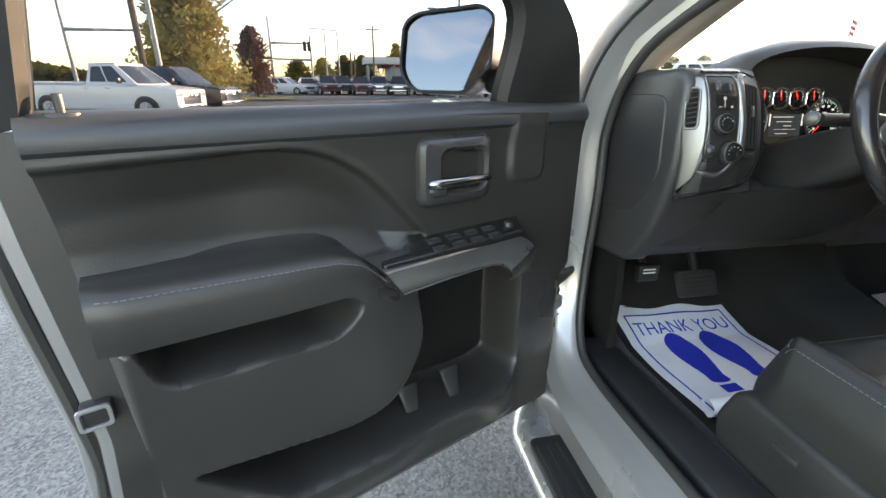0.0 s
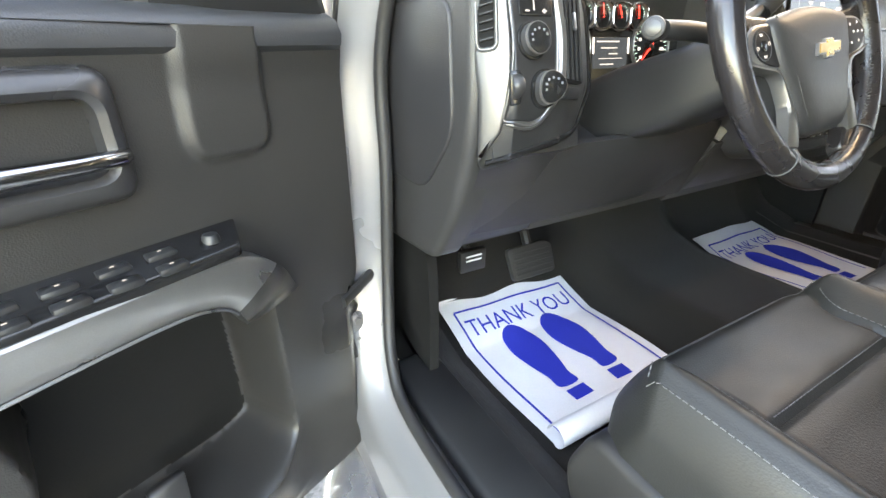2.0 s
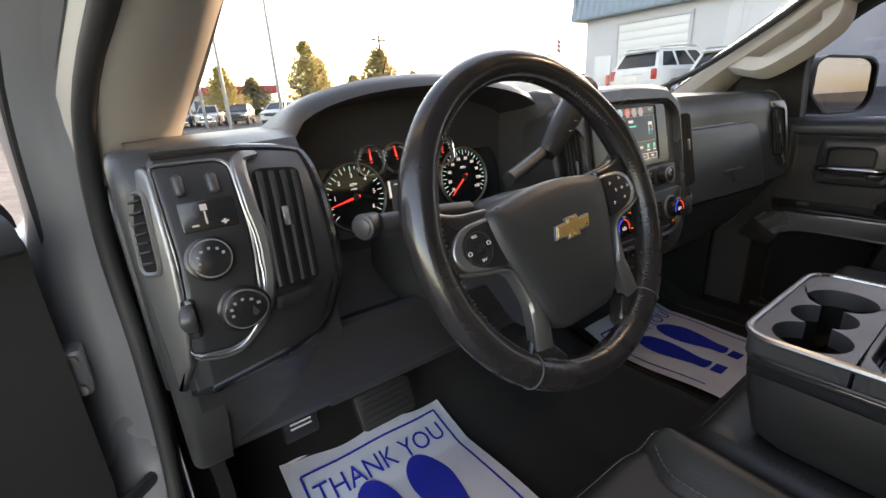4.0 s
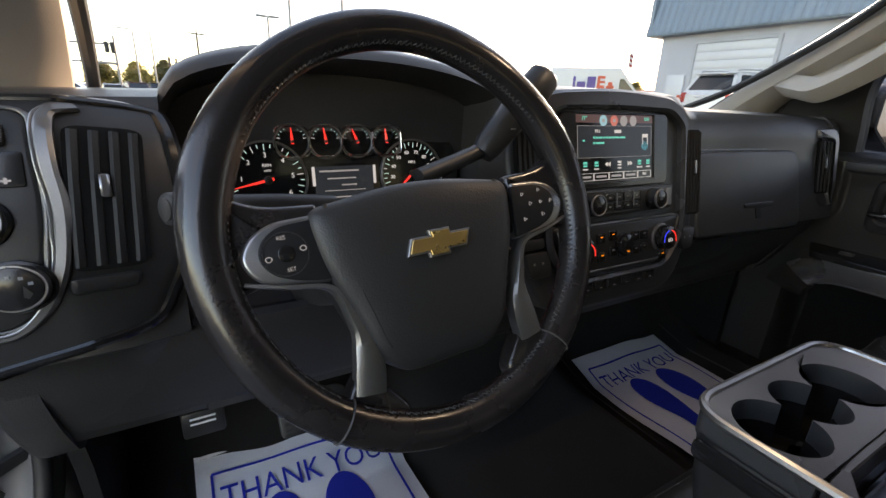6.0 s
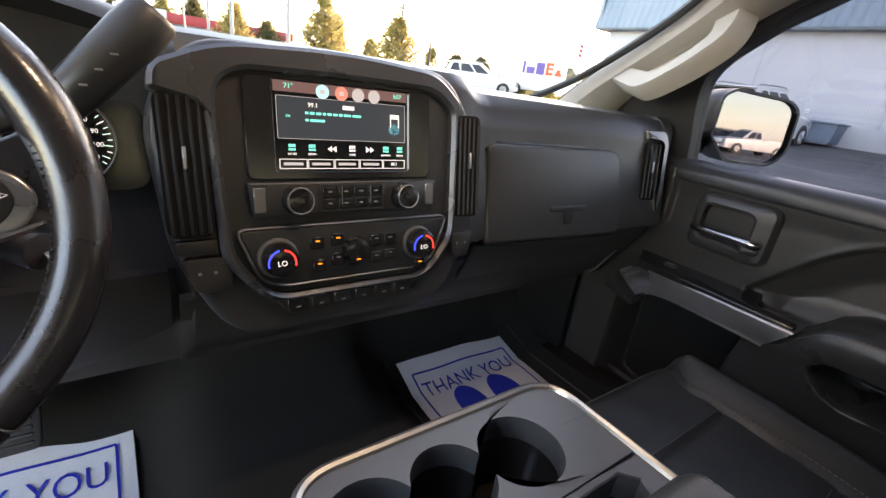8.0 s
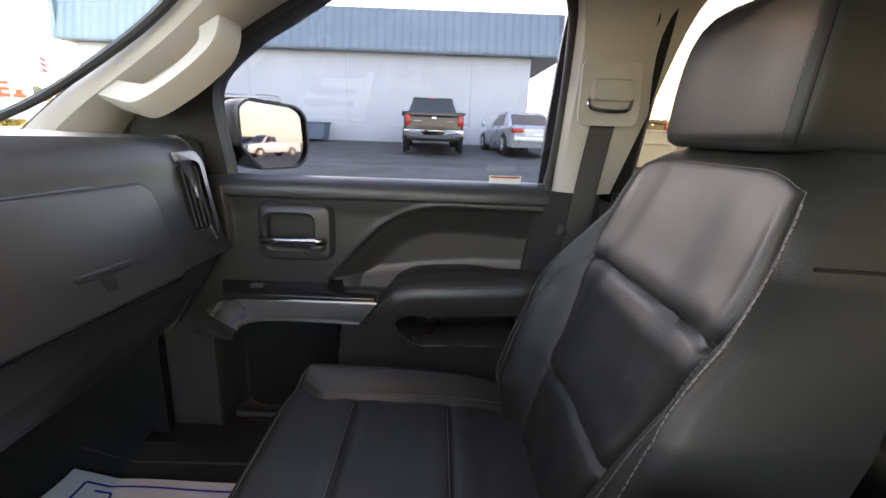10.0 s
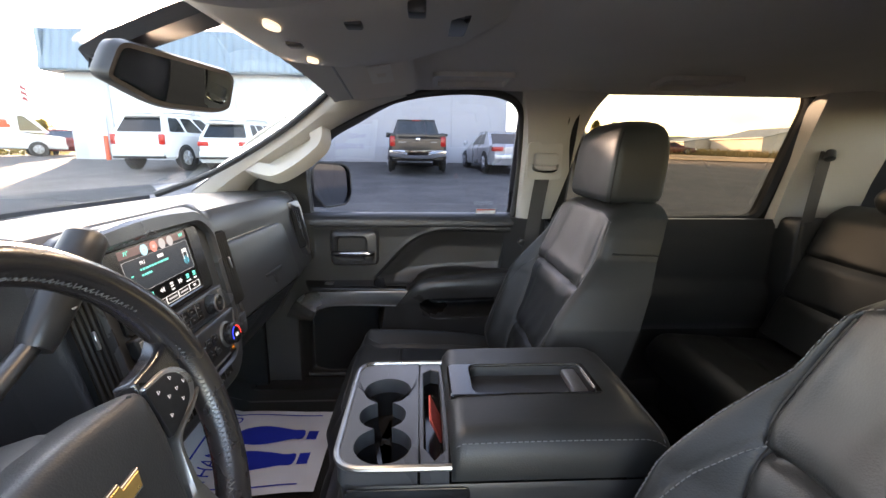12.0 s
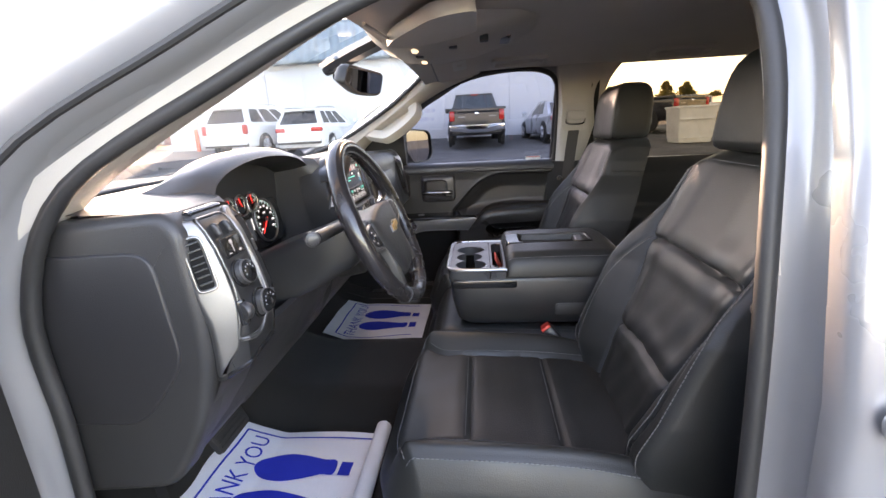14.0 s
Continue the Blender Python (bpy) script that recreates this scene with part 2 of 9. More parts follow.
# ---- materials ----
def surface(name, col, rough=0.6, col2=None, scale=6.0, fine=300.0, bump=0.0, metal=0.0, spec=0.5, coat=0.0, rvar=0.1, grain="noise", bdist=0.001, sheen=0.0, random=0.0):
    """A material with colour and gloss that vary at two scales, and fine relief."""
    mt = bpy.data.materials.new(name)
    mt.use_nodes = True
    nt = mt.node_tree
    nd, lk = nt.nodes, nt.links
    b = nd["Principled BSDF"]
    tc = nd.new("ShaderNodeTexCoord")
    n1 = nd.new("ShaderNodeTexNoise")
    n1.inputs["Scale"].default_value, n1.inputs["Detail"].default_value = scale, 5
    n2 = nd.new("ShaderNodeTexNoise")
    n2.inputs["Scale"].default_value, n2.inputs["Detail"].default_value = fine, 3
    for n in (n1, n2):
        lk.new(tc.outputs["Object"], n.inputs["Vector"])
    mixv = nd.new("ShaderNodeMath")
    mixv.operation = "MULTIPLY_ADD"
    lk.new(n2.outputs["Fac"], mixv.inputs[0])
    mixv.inputs[1].default_value = 0.35
    lk.new(n1.outputs["Fac"], mixv.inputs[2])
    ramp = nd.new("ShaderNodeMapRange")
    ramp.inputs["From Min"].default_value, ramp.inputs["From Max"].default_value = 0.42, 0.92
    lk.new(mixv.outputs[0], ramp.inputs["Value"])
    mx = nd.new("ShaderNodeMix")
    mx.data_type = "RGBA"
    mx.inputs["A"].default_value = (*col, 1)
    mx.inputs["B"].default_value = (*(col2 or tuple(c * 0.82 for c in col)), 1)
    lk.new(ramp.outputs["Result"], mx.inputs["Factor"])
    out = mx.outputs["Result"]
    if random:
        oi = nd.new("ShaderNodeObjectInfo")
        hs = nd.new("ShaderNodeHueSaturation")
        mr = nd.new("ShaderNodeMapRange")
        mr.inputs["To Min"].default_value, mr.inputs["To Max"].default_value = 1 - random, 1 + random
        lk.new(oi.outputs["Random"], mr.inputs["Value"])
        lk.new(mr.outputs["Result"], hs.inputs["Value"])
        lk.new(out, hs.inputs["Color"])
        out = hs.outputs["Color"]
    lk.new(out, b.inputs["Base Color"])
    rr = nd.new("ShaderNodeMapRange")
    rr.inputs["From Min"].default_value, rr.inputs["From Max"].default_value = 0.3, 0.7
    rr.inputs["To Min"].default_value, rr.inputs["To Max"].default_value = max(rough - rvar, 0.02), min(rough + rvar, 1)
    lk.new(n1.outputs["Fac"], rr.inputs["Value"])
    lk.new(rr.outputs["Result"], b.inputs["Roughness"])
    b.inputs["Metallic"].default_value = metal
    b.inputs["Specular IOR Level"].default_value = spec
    b.inputs["Coat Weight"].default_value = coat
    b.inputs["Coat Roughness"].default_value = 0.06
    b.inputs["Sheen Weight"].default_value = sheen
    if bump:
        bp = nd.new("ShaderNodeBump")
        bp.inputs["Strength"].default_value, bp.inputs["Distance"].default_value = bump, bdist
        src = n2.outputs["Fac"]
        if grain == "leather":
            vo = nd.new("ShaderNodeTexVoronoi")
            vo.inputs["Scale"].default_value = fine
            lk.new(tc.outputs["Object"], vo.inputs["Vector"])
            src = vo.outputs["Distance"]
        lk.new(src, bp.inputs["Height"])
        lk.new(bp.outputs["Normal"], b.inputs["Normal"])
    return mt


def glass(name, tint=(0.9, 0.95, 0.93), gloss=0.02):
    """A thin pane: tinted clear view with mirror gloss by Fresnel."""
    mt = bpy.data.materials.new(name)
    mt.use_nodes = True
    nd, lk = mt.node_tree.nodes, mt.node_tree.links
    nd.remove(nd["Principled BSDF"])
    tr, gl, mx, fr = nd.new("ShaderNodeBsdfTransparent"), nd.new("ShaderNodeBsdfGlossy"), nd.new("ShaderNodeMixShader"), nd.new("ShaderNodeLayerWeight")
    tr.inputs[0].default_value = (*tint, 1)
    gl.inputs["Roughness"].default_value = gloss
    fr.inputs["Blend"].default_value = 0.5
    pw, ma = nd.new("ShaderNodeMath"), nd.new("ShaderNodeMath")
    pw.operation, ma.operation = "POWER", "MULTIPLY_ADD"
    pw.inputs[1].default_value, ma.inputs[1].default_value, ma.inputs[2].default_value = 5.0, 0.92, 0.06
    lk.new(fr.outputs["Facing"], pw.inputs[0])
    lk.new(pw.outputs[0], ma.inputs[0])
    lk.new(ma.outputs[0], mx.inputs[0])
    lk.new(tr.outputs[0], mx.inputs[1])
    lk.new(gl.outputs[0], mx.inputs[2])
    lk.new(mx.outputs[0], nd["Material Output"].inputs[0])
    return mt


def glow(name, col, strength=1.0):
    mt = bpy.data.materials.new(name)
    mt.use_nodes = True
    b = mt.node_tree.nodes["Principled BSDF"]
    b.inputs["Base Color"].default_value = (*(c * 0.2 for c in col), 1)
    b.inputs["Emission Color"].default_value = (*col, 1)
    b.inputs["Emission Strength"].default_value = strength
    b.inputs["Roughness"].default_value = 0.15
    b.inputs["Specular IOR Level"].default_value = 0.25
    return mt


PIPING = surface("seam_piping", (0.010, 0.010, 0.010), 0.5, (0.014, 0.014, 0.014), 9, 400, spec=0.3)
LEATHER = surface("black_leather", (0.0132, 0.0146, 0.0140), 0.47, (0.021, 0.021, 0.020), 5, 420, 0.25, grain="leather", bdist=0.0007, spec=0.5)
LEATHER_PERF = surface("black_leather_perforated", (0.0138, 0.0155, 0.0150), 0.48, (0.022, 0.022, 0.022), 7, 420, 0.40, grain="leather", bdist=0.0009, spec=0.48)
WHEEL_LEATHER = surface("worn_wheel_leather", (0.012, 0.011, 0.012), 0.24, (0.022, 0.019, 0.019), 14, 420, 0.12, grain="leather", bdist=0.0005, spec=0.6)
DASH = surface("dash_vinyl", (0.026, 0.0255, 0.0258), 0.36, (0.037, 0.036, 0.036), 4, 600, 0.3, grain="leather", bdist=0.0006, spec=0.45)
GLOVE_VINYL = surface("glove_door_vinyl", (0.032, 0.0315, 0.032), 0.36, (0.044, 0.043, 0.043), 4, 600, 0.3, grain="leather", bdist=0.0006, spec=0.5)
DASH_LIGHT = surface("dash_lower_vinyl", (0.021, 0.0205, 0.022), 0.45, (0.030, 0.029, 0.030), 4, 600, 0.3, grain="leather", bdist=0.0006, spec=0.45)
DOOR_VINYL = surface("door_panel_vinyl", (0.023, 0.022, 0.021), 0.36, (0.033, 0.0315, 0.030), 3, 560, 0.3, grain="leather", bdist=0.0006, spec=0.45)
DOOR_RAIL = surface("door_rail_vinyl", (0.026, 0.027, 0.029), 0.38, (0.036, 0.037, 0.040), 3, 560, 0.25, grain="leather", bdist=0.0006, spec=0.5)
PLASTIC = surface("black_plastic", (0.016, 0.016, 0.017), 0.40, (0.024, 0.024, 0.024), 9, 500, 0.08, spec=0.5)
GLOSS_BLACK = surface("piano_black", (0.010, 0.010, 0.011), 0.16, (0.014, 0.014, 0.014), 6, 300, 0.0, rvar=0.05, spec=0.5)
DARK_GREY = surface("charcoal_plastic", (0.026, 0.0255, 0.027), 0.33, (0.036, 0.035, 0.035), 6, 400, 0.1)
SATIN = surface("satin_silver_trim", (0.30, 0.29, 0.28), 0.40, (0.25, 0.24, 0.235), 8, 700, 0.05, metal=0.85)
ROOF_PLASTIC = surface("roof_console_plastic", (0.44, 0.40, 0.355), 0.55, (0.50, 0.455, 0.405), 5, 600, 0.15)
CUP_PLATE = surface("cup_plate_plastic", (0.042, 0.043, 0.046), 0.36, (0.052, 0.054, 0.057), 6, 500, 0.1)
VENT_BLACK = surface("vent_black", (0.007, 0.007, 0.007), 0.9, (0.010, 0.010, 0.010), 9, 300, spec=0.15)
# matt black of the kick panels; in the door recesses it is painted shade
KICK_BLACK_POCKET_SHADE = surface("kick_black_pocket_shade", (0.007, 0.007, 0.007), 0.7, (0.011, 0.011, 0.011), 9, 300, 0.2, spec=0.2)
FRAME_BLACK = surface("window_frame_black", (0.012, 0.012, 0.012), 0.8, (0.018, 0.018, 0.018), 9, 400, spec=0.15)
POD = surface("switch_pod_black", (0.010, 0.010, 0.011), 0.55, (0.014, 0.014, 0.015), 9, 400, spec=0.22)
BAG = surface("airbag_vinyl", (0.019, 0.019, 0.020), 0.46, (0.026, 0.026, 0.026), 5, 600, 0.3, grain="leather", bdist=0.0006)
SATIN_STRIP = surface("brushed_trim_strip", (0.36, 0.355, 0.345), 0.34, (0.29, 0.285, 0.275), 10, 700, 0.06, metal=0.9)
SATIN_MID = surface("grey_silver_trim", (0.36, 0.36, 0.363), 0.33, (0.30, 0.30, 0.303), 8, 700, 0.05, metal=0.9)
SATIN_DARK = surface("smoked_silver_trim", (0.24, 0.235, 0.23), 0.40, (0.19, 0.185, 0.18), 8, 700, 0.05, metal=0.85)
SATIN_ARCH = surface("slate_silver_trim", (0.085, 0.087, 0.094), 0.30, (0.070, 0.072, 0.078), 8, 700, 0.1, metal=0.6)
CHROME_DARK = surface("smoked_chrome", (0.30, 0.30, 0.31), 0.16, (0.25, 0.25, 0.26), 20, 200, 0.0, metal=1.0, rvar=0.05)
LOUVRE = surface("vent_louvre", (0.012, 0.012, 0.012), 0.55, (0.017, 0.017, 0.017), 9, 400, spec=0.3)
CHROME = surface("chrome", (0.75, 0.75, 0.76), 0.08, (0.68, 0.68, 0.69), 20, 200, 0.0, metal=1.0, rvar=0.05)
CHROME_WORN = surface("dusty_chrome", (0.62, 0.62, 0.64), 0.24, (0.50, 0.50, 0.52), 9, 300, 0.05, metal=0.75)
GOLD = surface("gold_badge", (0.62, 0.40, 0.14), 0.32, (0.52, 0.33, 0.12), 60, 900, 0.15, metal=0.75)
BODY = surface("silver_car_paint", (0.265, 0.262, 0.268), 0.32, (0.25, 0.247, 0.253), 3, 1500, 0.02, metal=0.45, coat=0.6)
RUBBER = surface("black_rubber", (0.017, 0.017, 0.017), 0.52, (0.026, 0.025, 0.025), 8, 300, 0.15)
FLOOR_VINYL = surface("floor_carpet", (0.010, 0.0095, 0.009), 0.95, (0.019, 0.018, 0.017), 7, 700, 0.6, bdist=0.002, spec=0.2, sheen=0.1)
PAPER = surface("mat_paper", (0.78, 0.78, 0.80), 0.85, (0.68, 0.68, 0.71), 9, 260, 0.35, bdist=0.002, spec=0.2)
BLUE_INK = surface("blue_ink", (0.012, 0.028, 0.36), 0.8, (0.02, 0.04, 0.40), 12, 300, 0.1, spec=0.2)
HEADLINER = surface("headliner_fabric", (0.50, 0.455, 0.41), 0.95, (0.56, 0.51, 0.465), 4, 900, 0.4, bdist=0.001, spec=0.15, sheen=0.1)
PILLAR = surface("pillar_trim", (0.40, 0.375, 0.335), 0.58, (0.45, 0.42, 0.375), 4, 700, 0.25, grain="leather", bdist=0.0005, spec=0.4)
BELT = surface("belt_webbing", (0.05, 0.048, 0.045), 0.75, (0.065, 0.06, 0.058), 30, 900, 0.5)
MARK = surface("switch_print", (0.22, 0.22, 0.22), 0.6, (0.18, 0.18, 0.18))
THREAD = surface("grey_thread", (0.16, 0.16, 0.16), 0.7, (0.12, 0.12, 0.12), 60, 900)
THREAD_DARK = surface("dark_thread", (0.085, 0.085, 0.085), 0.7, (0.06, 0.06, 0.06), 60, 900)
RED_TAG = surface("red_paper", (0.55, 0.07, 0.045), 0.7, (0.48, 0.06, 0.04), 30, 300, 0.2)
RED_PLASTIC = surface("red_plastic", (0.50, 0.035, 0.025), 0.4, (0.42, 0.03, 0.02), 20, 300)
CARPET = surface("dark_carpet", (0.012, 0.012, 0.012), 0.95, (0.022, 0.021, 0.020), 8, 500, 0.6, bdist=0.003)
MIRROR = surface("mirror_glass", (0.27, 0.285, 0.31), 0.015, (0.255, 0.27, 0.295), 4, 100, 0.0, metal=1.0, rvar=0.005)
WHITE = surface("white_print", (0.75, 0.75, 0.75), 0.6)
GLASS_CLEAR = glass("windscreen_glass", (0.62, 0.645, 0.635))
GLASS_TINT = glass("side_window_glass", (0.29, 0.295, 0.325))
GLASS_DRIVER = glass("driver_window_glass", (0.225, 0.23, 0.255))
# dark privacy tint, with the low sun's golden sky painted into its brown
GLASS_REAR_SKY_GOLD = glass("rear_privacy_glass_sky_gold", (0.22, 0.168, 0.11))
SCREEN = surface("screen_glass", (0.006, 0.007, 0.008), 0.10, (0.008, 0.009, 0.010), 5, 200, 0.0, rvar=0.03)
L_WHITE = glow("lit_white", (0.85, 0.90, 0.92), 0.075)
L_TICK = glow("lit_pale_teal", (0.50, 0.82, 0.78), 0.10)
L_TEAL = glow("lit_teal", (0.10, 0.72, 0.60), 0.105)
L_RED = glow("lit_red", (1.0, 0.05, 0.04), 0.15)
L_BLUE = glow("lit_blue", (0.03, 0.06, 1.0), 0.15)
L_AMBER = glow("lit_amber", (1.0, 0.28, 0.02), 0.14)
L_PANEL = glow("lit_screen", (0.020, 0.026, 0.032), 0.14)
L_DIM = glow("lit_grey", (0.4, 0.42, 0.44), 0.08)
L_MAROON = glow("lit_maroon", (0.20, 0.13, 0.13), 0.05)
L_SALMON = glow("lit_salmon", (0.62, 0.20, 0.16), 0.10)
L_SKY = glow("lit_pale_blue", (0.30, 0.62, 0.74), 0.10)
def asphalt():
    """Worn asphalt: pale and dark aggregate, blotches and fine cracks."""
    mt = surface("asphalt", (0.068, 0.067, 0.067), 0.9, (0.150, 0.146, 0.142), 1.1, 160, 0.0, spec=0.25)
    nd, lk = mt.node_tree.nodes, mt.node_tree.links
    b = nd["Principled BSDF"]
    tc = nd.new("ShaderNodeTexCoord")
    ag, ck, wp = nd.new("ShaderNodeTexVoronoi"), nd.new("ShaderNodeTexVoronoi"), nd.new("ShaderNodeTexNoise")
    ag.inputs["Scale"].default_value = 95
    wp.inputs["Scale"].default_value, wp.inputs["Detail"].default_value = 3.0, 4
    ck.feature = "DISTANCE_TO_EDGE"
    ck.inputs["Scale"].default_value = 1.3
    lk.new(tc.outputs["Object"], ag.inputs["Vector"])
    lk.new(tc.outputs["Object"], wp.inputs["Vector"])
    ad = nd.new("ShaderNodeVectorMath")
    ad.operation = "ADD"
    lk.new(tc.outputs["Object"], ad.inputs[0])
    lk.new(wp.outputs["Color"], ad.inputs[1])
    lk.new(ad.outputs[0], ck.inputs["Vector"])
    crack, stone, mul = nd.new("ShaderNodeMapRange"), nd.new("ShaderNodeMapRange"), nd.new("ShaderNodeMath")
    crack.inputs["From Max"].default_value, crack.inputs["To Min"].default_value = 0.010, 0.62
    stone.inputs["To Min"].default_value, stone.inputs["To Max"].default_value = 0.50, 1.62
    mul.operation = "MULTIPLY"
    lk.new(ck.outputs["Distance"], crack.inputs["Value"])
    lk.new(ag.outputs["Color"], stone.inputs["Value"])
    lk.new(crack.outputs["Result"], mul.inputs[0])
    lk.new(stone.outputs["Result"], mul.inputs[1])
    hs, src = nd.new("ShaderNodeHueSaturation"), b.inputs["Base Color"].links[0].from_socket
    lk.new(src, hs.inputs["Color"])
    lk.new(mul.outputs[0], hs.inputs["Value"])
    lk.new(hs.outputs["Color"], b.inputs["Base Color"])
    bp = nd.new("ShaderNodeBump")
    bp.inputs["Strength"].default_value, bp.inputs["Distance"].default_value = 0.9, 0.006
    lk.new(mul.outputs[0], bp.inputs["Height"])
    lk.new(bp.outputs["Normal"], b.inputs["Normal"])
    return mt
ASPHALT = asphalt()
STEEL_WALL = surface("painted_wall", (0.54, 0.54, 0.56), 0.7, (0.48, 0.48, 0.50), 0.4, 30, 0.1)
STEEL_BASE = surface("wall_base_block", (0.50, 0.50, 0.51), 0.8, (0.42, 0.42, 0.43), 0.6, 25, 0.3)
STEEL_ROOF = surface("blue_grey_metal", (0.19, 0.24, 0.28), 0.45, (0.22, 0.27, 0.31), 0.5, 60, 0.05, metal=0.3)
CAR_WHITE = surface("white_paint", (0.66, 0.66, 0.66), 0.3, (0.60, 0.60, 0.60), 1.5, 300, 0.0, coat=0.5)
CAR_SILVER = surface("silver_paint", (0.50, 0.51, 0.54), 0.3, (0.45, 0.46, 0.49), 1.5, 300, 0.0, metal=0.4, coat=0.5)
CAR_GREY = surface("bronze_grey_paint", (0.016, 0.0145, 0.014), 0.38, (0.020, 0.018, 0.017), 1.5, 300, 0.0, metal=0.4, coat=0.5)
CAR_BLACK = surface("black_paint", (0.012, 0.012, 0.014), 0.25, (0.018, 0.018, 0.02), 1.5, 300, 0.0, coat=0.5)
CAR_RED = surface("red_paint", (0.24, 0.022, 0.02), 0.3, (0.20, 0.018, 0.016), 1.5, 300, 0.0, coat=0.5)
CAR_MAROON = surface("maroon_paint", (0.10, 0.014, 0.018), 0.3, (0.085, 0.012, 0.014), 1.5, 300, 0.0, coat=0.5)
CAR_BLUE = surface("blue_grey_paint", (0.09, 0.12, 0.17), 0.3, (0.08, 0.10, 0.15), 1.5, 300, 0.0, coat=0.5)
CAR_GLASS = surface("dark_car_glass", (0.012, 0.014, 0.016), 0.08, (0.016, 0.018, 0.02), 2, 100, 0.0, rvar=0.03)
TAIL = surface("tail_lamp_red", (0.48, 0.02, 0.015), 0.2, (0.4, 0.02, 0.012), 10, 100)
HEADLAMP = surface("head_lamp", (0.6, 0.62, 0.64), 0.12, (0.5, 0.5, 0.52), 10, 100, metal=0.6)
TYRE = surface("tyre_rubber", (0.014, 0.014, 0.014), 0.85, (0.022, 0.021, 0.02), 8, 60, 0.4)
POLE = surface("galvanised_pole", (0.34, 0.34, 0.34), 0.55, (0.27, 0.27, 0.27), 2, 40, 0.1, metal=0.3)
WOOD = surface("pole_wood", (0.13, 0.09, 0.06), 0.9, (0.09, 0.06, 0.045), 3, 60, 0.5, bdist=0.01)
BARK = surface("bark", (0.10, 0.075, 0.055), 0.95, (0.06, 0.045, 0.035), 6, 50, 0.6, bdist=0.02)
LEAF_GOLD = surface("autumn_leaves", (0.47, 0.34, 0.10), 0.7, (0.27, 0.25, 0.08), 0.7, 6, spec=0.25)
LEAF_GREEN = surface("green_leaves", (0.085, 0.095, 0.028), 0.7, (0.16, 0.13, 0.035), 0.6, 6, spec=0.25)
LEAF_RUST = surface("rust_leaves", (0.16, 0.075, 0.055), 0.7, (0.10, 0.055, 0.045), 0.8, 6, spec=0.25)
for _lf in (LEAF_GOLD, LEAF_GREEN, LEAF_RUST):
    # thin leaves let some light through
    _nd, _lk = _lf.node_tree.nodes, _lf.node_tree.links
    _b = _nd["Principled BSDF"]
    _tl, _mx = _nd.new("ShaderNodeBsdfTranslucent"), _nd.new("ShaderNodeMixShader")
    _mx.inputs[0].default_value = 0.52
    _lk.new(_b.inputs["Base Color"].links[0].from_socket, _tl.inputs["Color"])
    _lk.new(_b.outputs[0], _mx.inputs[1])
    _lk.new(_tl.outputs[0], _mx.inputs[2])
    _lk.new(_mx.outputs[0], _nd["Material Output"].inputs[0])
DRY_GRASS = surface("dry_grass", (0.26, 0.19, 0.08), 0.95, (0.17, 0.14, 0.06), 0.5, 20, 0.5, bdist=0.02)
GRASS = surface("lawn", (0.07, 0.09, 0.025), 0.95, (0.12, 0.12, 0.04), 0.5, 20, 0.5, bdist=0.02)
RED_ROOF = surface("red_fascia", (0.36, 0.025, 0.03), 0.5, (0.30, 0.02, 0.025), 1, 30)
SHED = surface("pale_shed_wall", (0.50, 0.52, 0.54), 0.65, (0.45, 0.46, 0.48), 0.5, 20)
BIN_WHITE = surface("white_bin", (0.66, 0.66, 0.65), 0.7, (0.52, 0.51, 0.49), 3, 40, 0.2)
BIN_BLUE = surface("blue_steel_bin", (0.17, 0.22, 0.28), 0.6, (0.13, 0.17, 0.22), 2, 30, 0.2)
VAN_ORANGE = surface("orange_stripe", (0.75, 0.10, 0.03), 0.5)
VAN_PURPLE = surface("purple_stripe", (0.12, 0.07, 0.30), 0.5)

# ---- the truck's cab shell ----
SEAL = [(.885, .26, .735), (.885, .60, .735), (.885, .95, .735), (.875, 1.06, .79), (.85, 1.12, .93), (.84, 1.125, 1.15), (.84, 1.12, 1.34),
        (.82, 1.04, 1.495), (.765, .845, 1.615), (.725, .67, 1.705), (.70, .53, 1.75), (.692, .38, 1.768), (.70, .27, 1.758), (.735, .205, 1.715),
        (.79, .185, 1.60), (.835, .19, 1.39), (.865, .195, 1.15), (.88, .20, .90), (.885, .215, .78)]
WEDGE = [(.74, 1.31, 1.44), (.715, 1.12, 1.51), (.69, .92, 1.62), (.655, .80, 1.70), (.625, .72, 1.765)]  # windscreen's side edge


def side(p, sg):
    return Vector((p[0] * sg, p[1], p[2]))


def opening(sg):
    """Points round a front door's opening with the direction away from the opening."""
    back = lambda p: Vector((0, -.032 * sstep(.45, .25, p[1]) * sstep(1.2, 1.4, p[2]) * (sg > 0), 0))
    pts = smooth_path([side(p, sg) + back(p) for p in SEAL], 5, True)
    n = len(pts)
    out = []
    for i, p in enumerate(pts):
        t = (pts[(i + 1) % n] - pts[i - 1]).normalized()
        w = t.cross(Vector((1, 0, 0)))
        w.x = 0
        w.normalize()
        if w.dot(Vector((0, p.y - .62, p.z - 1.25))) < 0:
            w = -w
        out.append((p, w))
    return out


